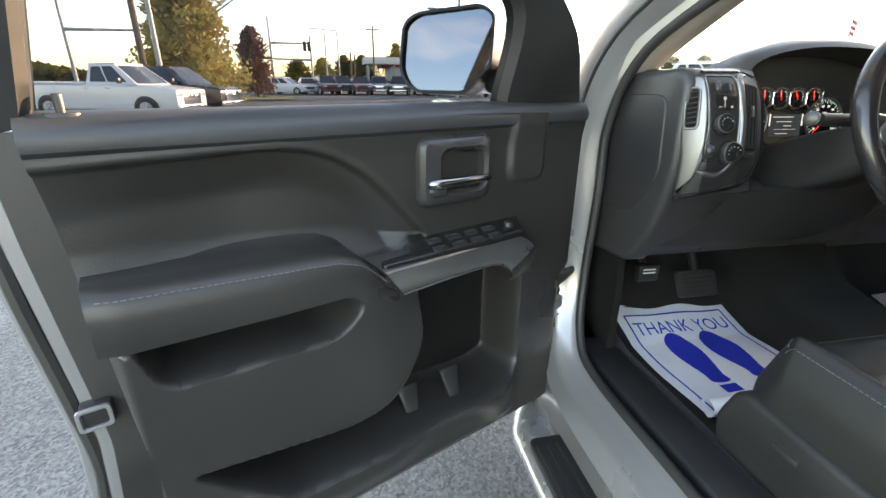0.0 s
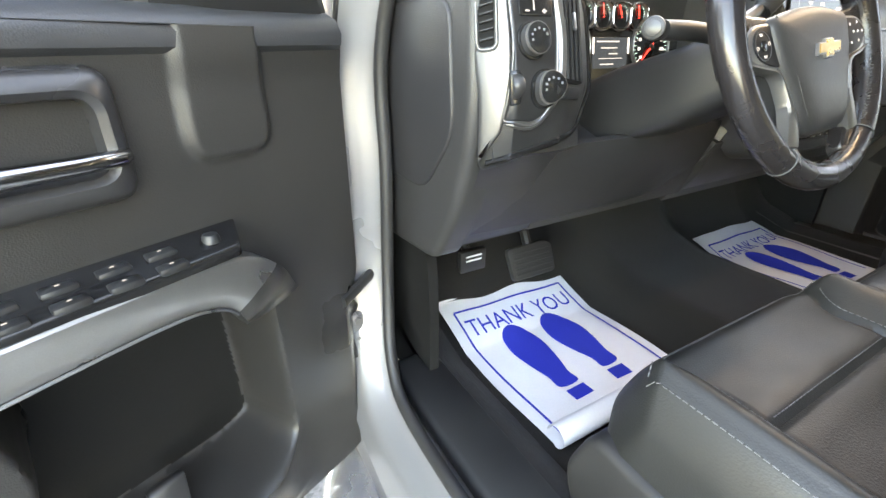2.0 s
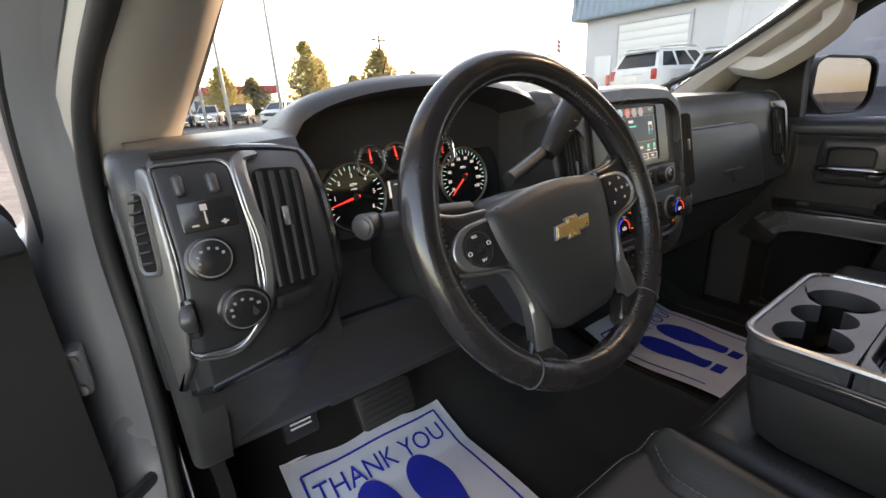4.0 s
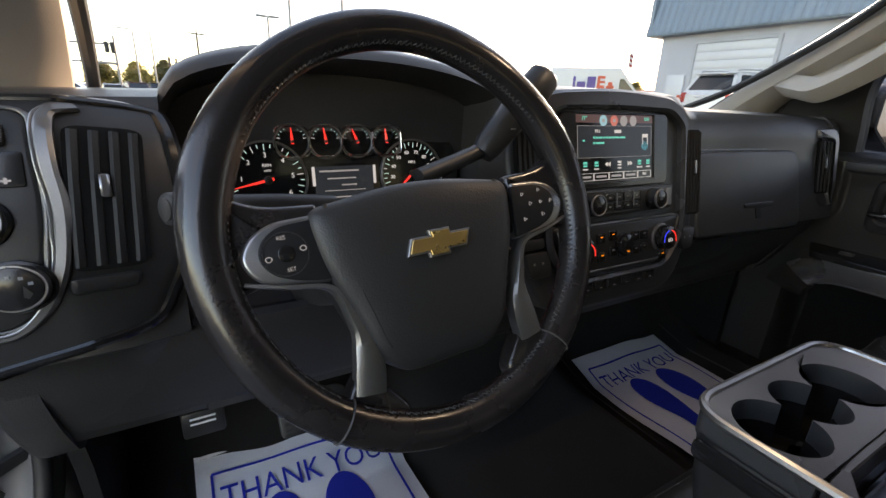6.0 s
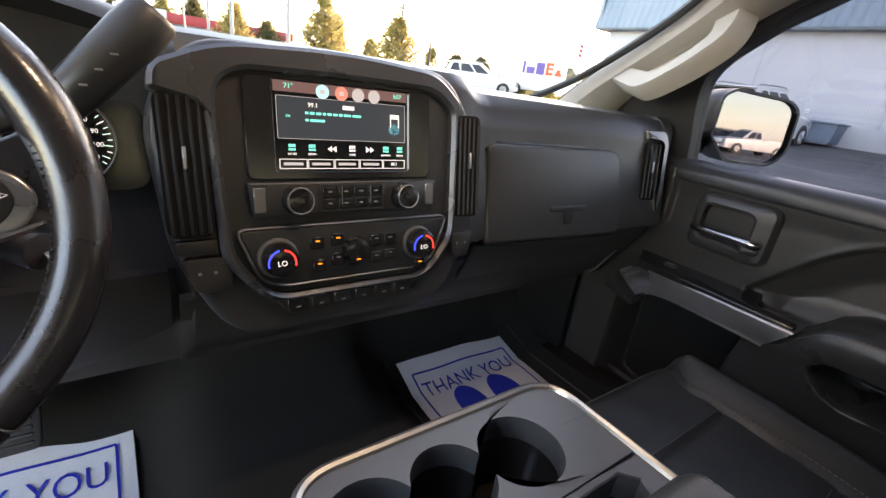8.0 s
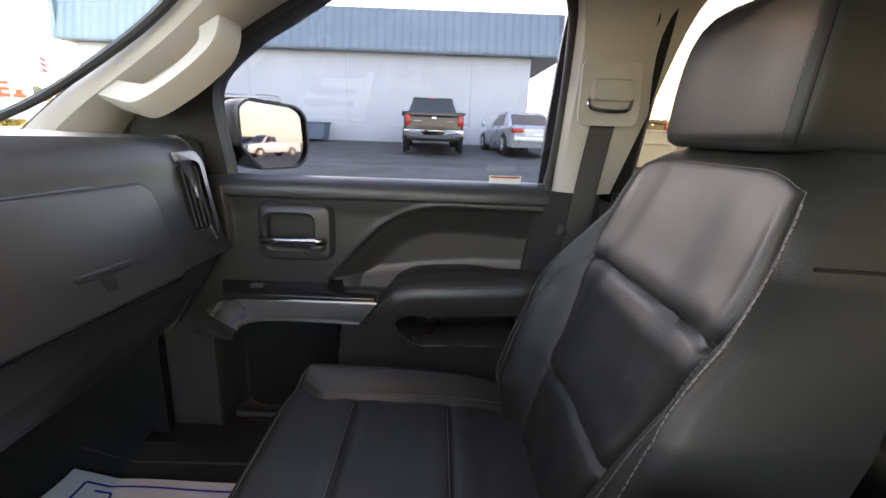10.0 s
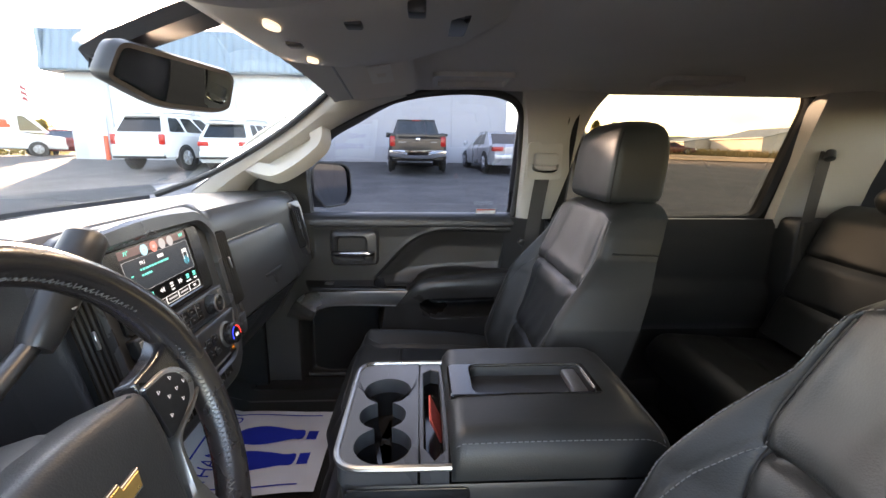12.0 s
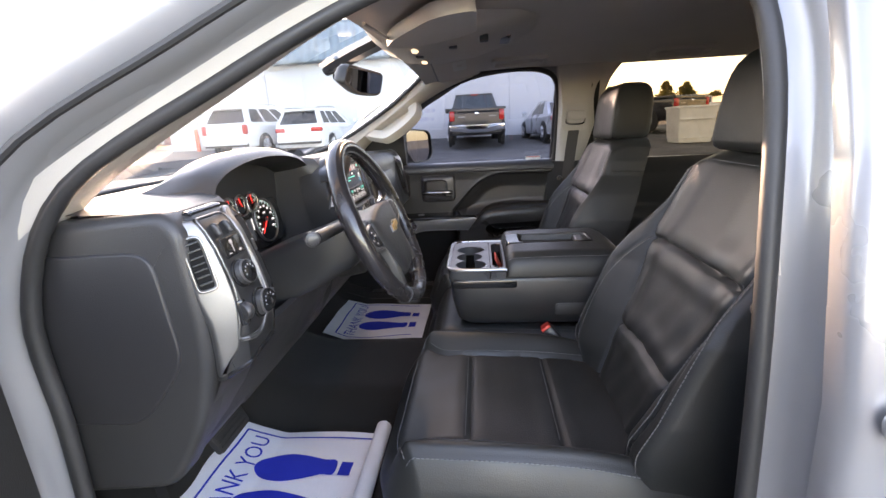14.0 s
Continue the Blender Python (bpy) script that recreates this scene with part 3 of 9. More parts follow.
cab = thing("truck_cab", "silver pickup cab shell with painted door jambs and pillars", "truck cab", kind="structure", m=pose(0, .4, .55))
for sg in (-1, 1):
    lat = Vector((sg, 0, 0))
    ring = opening(sg)
    bm = B()
    rings = []
    for p, w in ring:
        low = sstep(1.36, 1.25, p.z) * sstep(.9, 1.05, p.y) * sstep(.80, .95, p.z)  # the hinge pillar is wider
        k = 1 + .35 * low - .22 * sstep(.86, .76, p.z)
        rings.append([p + lat * .006, p + w * .016 + lat * .012, p + w * .026 + lat * .030 * k, p + w * .034 + lat * .062 * k, p + w * .062 + lat * .078 * k,
                      p + w * .10 + lat * .082 * k, p + w * .12 + lat * .07, p + w * .10 - lat * .0, p + w * .03 - lat * .012])
    part("door_frame", loft(bm, rings, cyclic=True, cap=False), BODY, cab, "silver painted door frame", sharp=60)
    bm = B()
    tube(bm, [p - w * .002 + lat * .004 for p, w in ring], .0115, 10, True)
    part("weatherstrip", bm, RUBBER, cab, "black rubber weatherstrip")
    bm = B()
    upper = [(p, w) for p, w in ring if p.z > .80]
    tube(bm, [p + w * .040 + lat * .064 for p, w in upper], .006, 8)
    part("outer_seal", bm, RUBBER, cab, "thin black outer seal")
# sill plates of dark plastic
for sg in (-1, 1):
    bm = B()
    rbox(bm, (.755 * sg if sg > 0 else -.862, .22, .70), (.862 if sg > 0 else -.755, 1.12, .742), .012, 3)
    part("sill_plate", bm, PLASTIC, cab, "smooth black sill plate")
# A-pillar inner trim between windscreen edge and door seal, B-pillar and C-pillar trims
for sg in (-1, 1):
    sealA = [Vector(p) for p in ((.842, 1.115, 1.40), (.828, 1.04, 1.49), (.772, .845, 1.61), (.732, .67, 1.70), (.70, .53, 1.748))]
    inner = [Vector(p) for p in ((.735, 1.19, 1.44), (.715, 1.09, 1.505), (.685, .905, 1.618), (.648, .785, 1.70), (.60, .66, 1.765))]
    sa, si = smooth_path(sealA, 6), smooth_path(inner, 6)
    rings = []
    for a, b in zip(sa, si):
        mid = (a + b) / 2 + Vector((-.028, -.025, .0))
        q = [b + Vector((.012, .03, .012)), b, b * .75 + mid * .25 + Vector((-.008, -.008, 0)), mid, a * .75 + mid * .25 + Vector((-.006, -.006, -.002)), a, a + Vector((.02, .03, .01))]
        rings.append([Vector((v.x * sg, v.y, v.z)) for v in q])
    bm = B()
    loft(bm, rings)
    part("a_pillar_trim", bm, PILLAR, cab, "grey-beige windscreen pillar trim")
    # outer silver pillar beside the glass
    rings = []
    for a, b in zip(sa, si):
        q = [b + Vector((.014, .034, .014)), a + Vector((.022, .034, .012)), a + Vector((.05, .05, .02)), a * .4 + b * .6 + Vector((.03, .085, .03))]
        rings.append([Vector((v.x * sg, v.y, v.z)) for v in q])
    bm = B()
    loft(bm, rings)
    part("a_pillar", bm, BODY, cab, "silver painted windscreen pillar")
    # B-pillar: pale upper trim, dark lower trim
    bk_ = Vector((0, -.032 if sg > 0 else 0, 0))
    front = [Vector(p) + bk_ for p in ((.712, .222, 1.792), (.765, .19, 1.65), (.805, .186, 1.52), (.838, .19, 1.362))]
    rear = [Vector(p) for p in ((.690, -.13, 1.805), (.735, -.055, 1.705), (.775, -.005, 1.52), (.80, .04, 1.362))]
    rings = []
    for a, b in zip(smooth_path(front, 5), smooth_path(rear, 5)):
        m1, m2 = a * .7 + b * .3 + Vector((-.022, 0, 0)), a * .3 + b * .7 + Vector((-.022, 0, 0))
        q = [a + Vector((.012, -.004, 0)), a, a + Vector((-.030, -.010, 0)), m1 + Vector((-.016, 0, 0)), m2 + Vector((-.006, 0, 0)), b, b + Vector((.03, 0, 0))]
        rings.append([Vector((v.x * sg, v.y, v.z)) for v in q])
    bm = B()
    loft(bm, rings)
    part("b_pillar_trim_upper", bm, PILLAR, cab, "pale grey upper pillar trim")
    bm = B()
    lo = [Vector(p) for p in ((.838, .19, 1.362), (.865, .198, 1.1), (.88, .20, .75))]
    lr = [Vector(p) for p in ((.80, .06, 1.362), (.83, .03, 1.1), (.84, .0, .75))]
    rings = []
    for a, b in zip(smooth_path(lo, 4), smooth_path(lr, 4)):
        m1, m2 = a * .7 + b * .3 + Vector((-.02, 0, 0)), a * .3 + b * .7 + Vector((-.02, 0, 0))
        rings.append([Vector((v.x * sg, v.y, v.z)) for v in (a + Vector((.010, -.006, 0)), a, m1, m2, b, b + Vector((.03, 0, 0)))])
    loft(bm, rings)
    part("b_pillar_trim_lower", bm, PLASTIC, cab, "black lower pillar trim")
    # outer skin of the B-pillar, rear door and rear quarter
    bm = B()
    rings = []
    for z, x in ((.56, .955), (.75, .968), (1.05, .972), (1.25, .965), (1.350, .948)):
        rings.append([Vector((sg * (x - .04), .172, z)), Vector((sg * (x - .022), .172, z)), Vector((sg * (x - .010), .166, z)), Vector((sg * (x - .003), .152, z)), Vector((sg * x, .125, z)), Vector((sg * x, -.80, z)), Vector((sg * (x - .04), -.80, z))])
    loft(bm, rings)
    rd = part("rear_door_skin", bm, BODY, cab, "silver rear door skin")
    bm = B()
    rings = []
    for z, x in ((1.348, .949), (1.5, .918), (1.62, .880), (1.74, .835)):
        f = .172 - .02 * (z - 1.348)
        rings.append([Vector((sg * (x - .04), f, z)), Vector((sg * (x - .022), f, z)), Vector((sg * (x - .010), f - .006, z)), Vector((sg * (x - .003), f - .02, z)), Vector((sg * x, f - .047, z)), Vector((sg * x, f - .14, z)), Vector((sg * (x - .04), f - .14, z))])
    loft(bm, rings)
    part("rear_door_frame", bm, BODY, cab, "silver rear window frame")
    bm = B()
    tube(bm, smooth_path([(sg * .968, .140, 1.255), (sg * .998, .125, 1.26), (sg * 1.004, .04, 1.26), (sg * .998, -.05, 1.26), (sg * .968, -.065, 1.255)], 5), .014, 10, flat=1.2)
    part("door_handle", bm, BODY, rd, "silver outside door handle")
    bm = B()
    cyl(bm, (sg * .966, .118, 1.215), (sg * .976, .118, 1.215), .014, seg=16, bev=.003)
    part("lock", bm, CHROME, rd, "chrome door lock")
    # rear window surround and C-pillar
    win = round_poly([(-.735, 1.368), (-.02, 1.350), (-.02, 1.812), (-.760, 1.800)], [.03, .03, .085, .085], 8)
    out = round_poly([(-.815, 1.335), (.045, 1.335), (.045, 1.84), (-.835, 1.84)], [.04, .04, .07, .07], 8)
    tum = lambda y, z: Vector((sg * (.835 - max(0, z - 1.36) * .33), y, z))
    bm = B()
    rings = [[tum(y, z) + lat_ for y, z in pl] for pl, lat_ in ((out, Vector((sg * .0, 0, 0))), (inset(out, .02), Vector((-sg * .012, 0, 0))), (inset(win, -.012), Vector((-sg * .006, 0, 0))), (win, Vector((sg * .01, 0, 0))), (win, Vector((sg * .045, 0, 0))), (out, Vector((sg * .05, 0, 0)))) for _ in (0,)]
    loft(bm, rings, cyclic=True, cap=False)
    part("rear_window_frame", bm, FRAME_BLACK, cab, "black rear side window frame")
    bm = B()
    bm.faces.new([bm.verts.new(tum(y, z) + Vector((sg * .03, 0, 0))) for y, z in win])
    gl = part("rear_side_window", bm, GLASS_REAR_SKY_GOLD, cab, "rear side privacy glass with the sky's gold in its tint")
    gl.visible_shadow = False
    bm = B()
    rings = []
    for z, x in ((1.33, .80), (1.5, .755), (1.65, .70), (1.78, .655)):
        rings.append([Vector((sg * (x + .05), -.755, z)), Vector((sg * x, -.765, z)), Vector((sg * (x - .035), -.86, z)), Vector((sg * (x - .06), -1.0, z)), Vector((sg * (x + .05), -1.02, z))])
    loft(bm, rings)
    part("c_pillar_trim", bm, PILLAR, cab, "pale grey rear pillar trim")
    bm = B()
    rbox(bm, (sg * .70 if sg > 0 else -.845, -1.06, .66), (.845 if sg > 0 else -.70, -.785, 1.375), .02, 3)
    part("rear_corner_trim", bm, PLASTIC, cab, "black rear corner trim")
    # rear door inner panel
    bm = B()
    sheet(bm, lambda u, v: Vector((sg * (.825 - .03 * sstep(.95, .99, v) * sstep(1.13, 1.09, v) * sstep(-.05, -.2, u) - .012 * sstep(1.3, 1.34, v)), u, v)), span(.03, -.80, 24), span(.66, 1.362, 34), .02)
    rp = part("rear_door_panel", bm, DOOR_VINYL, cab, "black rear door panel")
    bm = B()
    rbox(bm, (sg * .80 if sg > 0 else -.826, -.22, 1.075), (.826 if sg > 0 else -.80, .02, 1.10), .006, 2)
    part("trim_strip", bm, SATIN, rp, "satin silver trim strip")

# windscreen
def screen_pt(u, v):
    """u across from -1 to 1, v from the foot to the header."""
    e = smooth_path([Vector(p) for p in WEDGE], 8)
    k = v * (len(e) - 1)
    i = min(int(k), len(e) - 2)
    q = e[i].lerp(e[i + 1], k - i)
    bow = (1 - u * u)
    return Vector((q.x * u, q.y + bow * (.22 * (1 - v) + .11 * v - .075 * sstep(.72, 1, v)) + .01, q.z + bow * (-.02 * (1 - v) + .035 * v) + .006))


bm = B()
sheet(bm, screen_pt, span(-1, 1, 28), span(0, 1, 14))
ws = part("windscreen", bm, GLASS_CLEAR, cab, "clear windscreen glass")
ws.visible_shadow = False
bm = B()
for u in (-1, 1):
    tube(bm, [screen_pt(u * .985, v) + Vector((0, -.006, 0)) for v in span(0, 1, 20)], .009, 8)
tube(bm, [screen_pt(u, .985) + Vector((0, -.004, 0)) for u in span(-1, 1, 24)], .010, 8)
part("screen_seal", bm, RUBBER, cab, "black windscreen edge seal")
bm = B()
sheet(bm, lambda u, v: screen_pt(u, -.02 + .0 * v) + Vector((0, .02 + .16 * v, -.012 - .02 * v)), span(-1, 1, 24), span(0, 1, 3), .012)
part("cowl", bm, RUBBER, cab, "black plastic cowl panel")
bm = B()
sheet(bm, lambda u, v: Vector((u * (.80 - .05 * v), 1.66 - .05 * u * u + 1.25 * v, 1.395 - .05 * abs(u) ** 3 - .09 * v * v)), span(-1, 1, 24), span(0, 1, 12), .02)
part("hood", bm, BODY, cab, "silver hood")
bm = B()
for x0, x1 in ((-.62, .02), (.02, .62)):
    tube(bm, smooth_path([(x0, 1.52, 1.405), ((x0 + x1) / 2, 1.535, 1.418), (x1, 1.50, 1.425)], 5), .008, 8)
part("wiper", bm, PLASTIC, cab, "black wiper blades at rest")
# roof skin, cab rear wall and sides low down
bm = B()
sheet(bm, lambda u, v: Vector((u * .74, .722 + .030 * (1 - u * u) - v * 1.832, 1.872 - .065 * abs(u) ** 3 - .05 * sstep(.12, 0, v))), span(-1, 1, 20), span(0, 1, 14), .012)
part("roof", bm, BODY, cab, "silver roof skin")
bm = B()
rbox(bm, (-.86, -1.10, .55), (.86, -1.04, 1.40), .01)
part("rear_wall", bm, CARPET, cab, "dark rear cab wall")
bm = B()
frame_ring(bm, rrect(-.80, 1.38, .80, 1.84, .05), rrect(-.64, 1.43, .64, 1.73, .06), 0, .05, plane_m((0, -1.04, 0), (1, 0, 0), (0, 0, 1)), .006)
part("rear_window_surround", bm, PLASTIC, cab, "black rear window surround")
bm = B()
bm.faces.new([bm.verts.new(Vector((x, -1.065, z))) for x, z in rrect(-.645, 1.425, .645, 1.735, .06)])
rg = part("rear_window", bm, GLASS_REAR_SKY_GOLD, cab, "rear privacy glass with the sky's gold in its tint")
rg.visible_shadow = False
for sg in (-1, 1):
    bm = B()
    rbox(bm, (sg * .84 if sg > 0 else -.945, -1.10, .46), (.945 if sg > 0 else -.84, 1.30, .70), .03, 3)
    part("rocker", bm, BODY, cab, "silver rocker panel below the doors")
    bm = B()
    rbox(bm, (sg * .845 if sg > 0 else -.985, 1.235, .5), (.985 if sg > 0 else -.845, 2.9, 1.33), .05, 3)
    part("fender", bm, BODY, cab, "silver front fender")

headliner = thing("ceiling", "dark brown-grey fabric headliner", "ceiling", kind="structure", m=pose(0, -.1, 1.8))
bm = B()
sheet(bm, lambda u, v: Vector((u * (.722 if v > .25 else .722 - .08 * (1 - v / .25)), .738 + .018 * (1 - u * u) - v * 1.778,
                              1.822 - .036 * abs(u) ** 2.6 - .046 * sstep(.13, 0, v) - .03 * sstep(.9, 1, v))), span(-1, 1, 30), span(0, 1, 30), .02)
part("headliner", bm, HEADLINER, headliner)

# ---- floor ----
def floor_z(x, y):
    z = .672 + .33 * max(0, (y - 1.10)) + 1.3 * max(0, y - 1.24)
    hump = .085 * sstep(.27, .15, abs(x)) * sstep(.3, .6, y)
    return z + hump + .05 * sstep(.70, .76, abs(x))


floor = thing("floor", "dark carpeted truck floor rising to the firewall", "floor", kind="structure", m=pose(0, .3, .66))
bm = B()
sheet(bm, lambda u, v: Vector((u, v, floor_z(u, v))), span(-.80, .80, 48), span(-1.05, 1.42, 60), .02)
part("carpet", bm, FLOOR_VINYL, floor)
bm = B()
rbox(bm, (-.84, 1.36, .62), (.84, 1.46, 1.40), .01)
part("firewall", bm, CARPET, floor, "dark carpeted firewall")
for sg in (-1, 1):
    bm = B()
    sheet(bm, lambda u, v: Vector((sg * (.80 + .02 * sstep(.9, 1.2, v)), u, v)), span(1.05, 1.42, 8), span(.66, 1.25, 10), .02)
    part("kick_panel", bm, KICK_BLACK_POCKET_SHADE, floor, "black plastic kick panel")
# rubber floor mats with raised rim
for sg in (-1, 1):
    mat_t = thing("rubber_floor_mat", "black moulded rubber floor mat in the footwell", "floor mat", "rubber floor mats", m=pose(sg * .5, .9, .68))
    bm = B()
    def mz(u, v, sg=sg):
        e = min(u, 1 - u, v, 1 - v)
        x, y = sg * (.275 + .455 * u), .70 + .56 * v
        rib = .0025 * (1 if int(u * 26) % 2 else 0) * sstep(.05, .08, e)
        return Vector((x, y, floor_z(x, y) + .008 + .02 * sstep(.05, .0, e) * sstep(0, .012, e) + rib))
    sheet(bm, mz, span(0, 1, 104), span(0, 1, 30), .006)
    part("mat", bm, RUBBER, mat_t)

# ---- running board ----
board = thing("running_board", "chrome tube step bar with black tread pad", "step bar", m=pose(-1.0, .3, .42))
bm = B()
tube(bm, smooth_path([(-.88, 1.17, .49), (-.93, 1.14, .487), (-.975, 1.06, .485), (-.985, .98, .485), (-.985, .5, .485), (-.985, -.6, .485), (-.95, -.75, .485)], 6), .072, 24, flat=.5)
part("tube", bm, CHROME_WORN, board, "polished chrome tube")
bm = B()
for y0, y1 in ((.33, .985), (-.5, .1)):
    prism(bm, rrect(-1.036, y0, -.926, y1, .025), .510, .530, None, .004)
    for k in range(4):
        rbox(bm, (-1.024 + .027 * k, y0 + .03, .529), (-1.016 + .027 * k, y1 - .03, .5345), .002, 1)
part("tread_pad", bm, RUBBER, board, "black ribbed tread pad")
for y in (.95, -.4):
    bm = B()
    rbox(bm, (-1.0, y - .03, .40), (-.84, y + .03, .46), .008)
    part("bracket", bm, PLASTIC, board)

# ---- front doors ----
def poly_sd(px, pz, poly):
    """Signed distance to an outline, positive inside, for arrays of points."""
    best = np.full(px.shape, 9.0)
    inside = np.zeros(px.shape, bool)
    n = len(poly)
    for i in range(n):
        ax, az = poly[i]
        bx, bz = poly[(i + 1) % n]
        dx, dz = bx - ax, bz - az
        t = np.clip(((px - ax) * dx + (pz - az) * dz) / (dx * dx + dz * dz + 1e-12), 0, 1)
        best = np.minimum(best, np.hypot(px - ax - t * dx, pz - az - t * dz))
        cond = (az > pz) != (bz > pz)
        inside ^= cond & (px < (bx - ax) * (pz - az) / (bz - az + 1e-12) + ax)
    return np.where(inside, best, -best)


def ss(a, b, x):
    t = np.clip((x - a) / (b - a), 0, 1)
    return t * t * (3 - 2 * t)


CUT = round_poly([(1.02, 1.322), (.578, 1.336), (.408, 1.150), (.47, 1.10), (1.02, 1.15)], [.01, .13, .01, .01, .01], 10)
POCKET = round_poly([(.135, .735), (.138, 1.010), (.19, 1.05), (.45, 1.064), (.425, .93), (.50, .84), (.60, .82), (.862, .862), (.79, .79), (.72, .745), (.22, .715)], [.04, .03, .02, .01, .06, .05, .05, .01, .05, .03, .03])
PULL = round_poly([(.893, 1.100), (.87, 1.03), (.62, 1.022), (.572, 1.065), (.60, 1.098)], [.01, .03, .03, .02, .02])
PANEL = round_poly([(-.035, 1.368), (-.035, .93), (-.095, .82), (-.06, .585), (.05, .578), (.93, .60), (.90, .86), (.935, 1.20), (.948, 1.372)], [.02, .03, .06, .05, .02, .05, .03, .05, .01])


SPEAKER = round_poly([(.095, 1.222), (.10, 1.40), (.20, 1.40), (.205, 1.222)], [.035, .004, .004, .035])


def panel_depth(s, z):
    """How far the door trim stands out towards the cabin."""
    d = .006 * ss(1.30, 1.345, z)
    cut = poly_sd(s, z, CUT)
    d = d - (.022 * ss(0, .007, cut) + .036 * ss(0, .075, cut)) * (1 - .55 * ss(.72, .95, s))
    d = d + .0028 * np.exp(-((cut + .004) / .006) ** 2)
    bulge = ss(.12, .22, s) * ss(1.13, 1.09, z) * ss(.60, .72, z)
    d = d + (.024 + .028 * ss(.38, .56, s)) * bulge * ss(.932, .905, s)
    lip = ss(.80, .75, z) * ss(.10, .2, s) * ss(.93, .86, s) * ss(.58, .62, z)
    d = d + .018 * lip
    pk = poly_sd(s, z, POCKET)
    k = ss(-.006, .024, pk)
    d = d * (1 - k) - .108 * k
    k = ss(-.007, .018, poly_sd(s, z, PULL))
    d = d * (1 - k) - .058 * k
    spk = poly_sd(s, z, SPEAKER)
    d = d + .011 * ss(-.006, .010, spk)
    d = d - .03 * ss(.0, -.05, s - .0) * ss(1.0, .9, z)
    return d


def build_door(sg, open_):
    if open_:
        M = Matrix(((-.906, .423, 0, -.95), (-.423, -.906, 0, 1.088), (0, 0, 1, 0), (0, 0, 0, 1)))
        door = thing("driver_door", "open driver door with black vinyl trim panel and silver skin", "truck door", "front doors", m=pose(-1.35, .9, .6))
    else:
        M = Matrix(((0, -1, 0, .835), (-1, 0, 0, 1.07), (0, 0, 1, -.015), (0, 0, 0, 1)))
        door = thing("passenger_door", "closed passenger door with black vinyl trim panel", "truck door", "front doors", m=pose(.85, .6, .6))
    # trim panel with its recesses
    ns, nz = 260, 230
    zs = np.linspace(.5805, 1.370, nz)
    S, Z = np.zeros((ns, nz)), np.zeros((ns, nz))
    for j, zz in enumerate(zs):
        cut = []
        for (ax, az), (bx, bz) in zip(PANEL, PANEL[1:] + PANEL[:1]):
            if (az > zz) != (bz > zz):
                cut.append(ax + (bx - ax) * (zz - az) / (bz - az))
        S[:, j], Z[:, j] = np.linspace(min(cut), max(cut), ns), zz
    D = panel_depth(S, Z)
    bm = B()
    idx = {}
    for i in range(ns):
        for j in range(nz):
            idx[i, j] = bm.verts.new((S[i, j], D[i, j], Z[i, j]))
    for i in range(ns - 1):
        for j in range(nz - 1):
            q = [idx.get(k) for k in ((i, j), (i + 1, j), (i + 1, j + 1), (i, j + 1))]
            if all(q):
                f = bm.faces.new(q[::-1])
                sc, zc = (S[i, j] + S[i + 1, j + 1]) / 2, (Z[i, j] + Z[i + 1, j + 1]) / 2
                # floors of pocket and pull recess darker: their shade put into the colour
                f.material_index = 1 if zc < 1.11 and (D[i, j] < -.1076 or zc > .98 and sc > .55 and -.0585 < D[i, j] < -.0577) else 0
    bmesh.ops.recalc_face_normals(bm, faces=bm.faces[:])
    if sum(f.normal.y * f.calc_area() for f in bm.faces) < 0:
        bmesh.ops.reverse_faces(bm, faces=bm.faces[:])
    edge_ = [e for e in bm.edges if e.is_boundary]
    out_ = bmesh.ops.extrude_edge_only(bm, edges=edge_)
    for v in out_["geom"]:
        if isinstance(v, bmesh.types.BMVert):
            v.co.y = -.118
    panel = part("trim_panel", bm, [DOOR_VINYL, KICK_BLACK_POCKET_SHADE], door, "black grained vinyl trim panel", m=M, sharp=50)
    # metal shell behind the trim
    P = Matrix(((1, 0, 0, 0), (0, 0, 1, 0), (0, 1, 0, 0), (0, 0, 0, 1)))  # outline x, y -> s, z ; height -> depth
    def flip(bm):
        bmesh.ops.recalc_face_normals(bm, faces=bm.faces[:])
        return bm
    bm = B()
    prism(bm, round_poly([(-.055, 1.36), (-.055, .95), (-.105, .82), (-.075, .57), (.05, .555), (.990, .575), (.972, .86), (1.000, 1.2), (1.008, 1.36)], .02), -.136, -.128, P, .004)
    prism(bm, round_poly([(-.045, 1.345), (-.045, .95), (-.095, .82), (-.065, .58), (.05, .565), (.998, .585), (.980, .86), (1.010, 1.2), (1.018, 1.35)], .02), -.150, -.122, P, .008)
    prism(bm, round_poly([(-.03, 1.345), (-.03, .95), (-.08, .82), (-.05, .57), (.05, .550), (1.022, .570), (1.012, .86), (1.042, 1.2), (1.048, 1.35)], .02), -.190, -.148, P, .010)
    part("door_shell", flip(bm), BODY, door, "silver painted door shell", m=M)
    bm = B()
    prism(bm, round_poly([(-.035, 1.355), (-.035, .95), (-.09, .82), (-.06, .58), (.05, .57), (.982, .59), (.962, .86), (.990, 1.2), (.998, 1.36)], .02), -.128, -.114, P, .003)
    part("inner_seal_panel", flip(bm), RUBBER, door, "black door edge seal", m=M)
    bm = B()
    tube(bm, smooth_path([(1.022, -.140, 1.35), (1.016, -.140, 1.15), (.998, -.140, .95), (.988, -.140, .80), (1.002, -.140, .62), (.93, -.140, .562), (.5, -.140, .556)], 6), .012, 8)
    part("door_weatherstrip", bm, RUBBER, door, "black rubber weatherstrip", m=M)
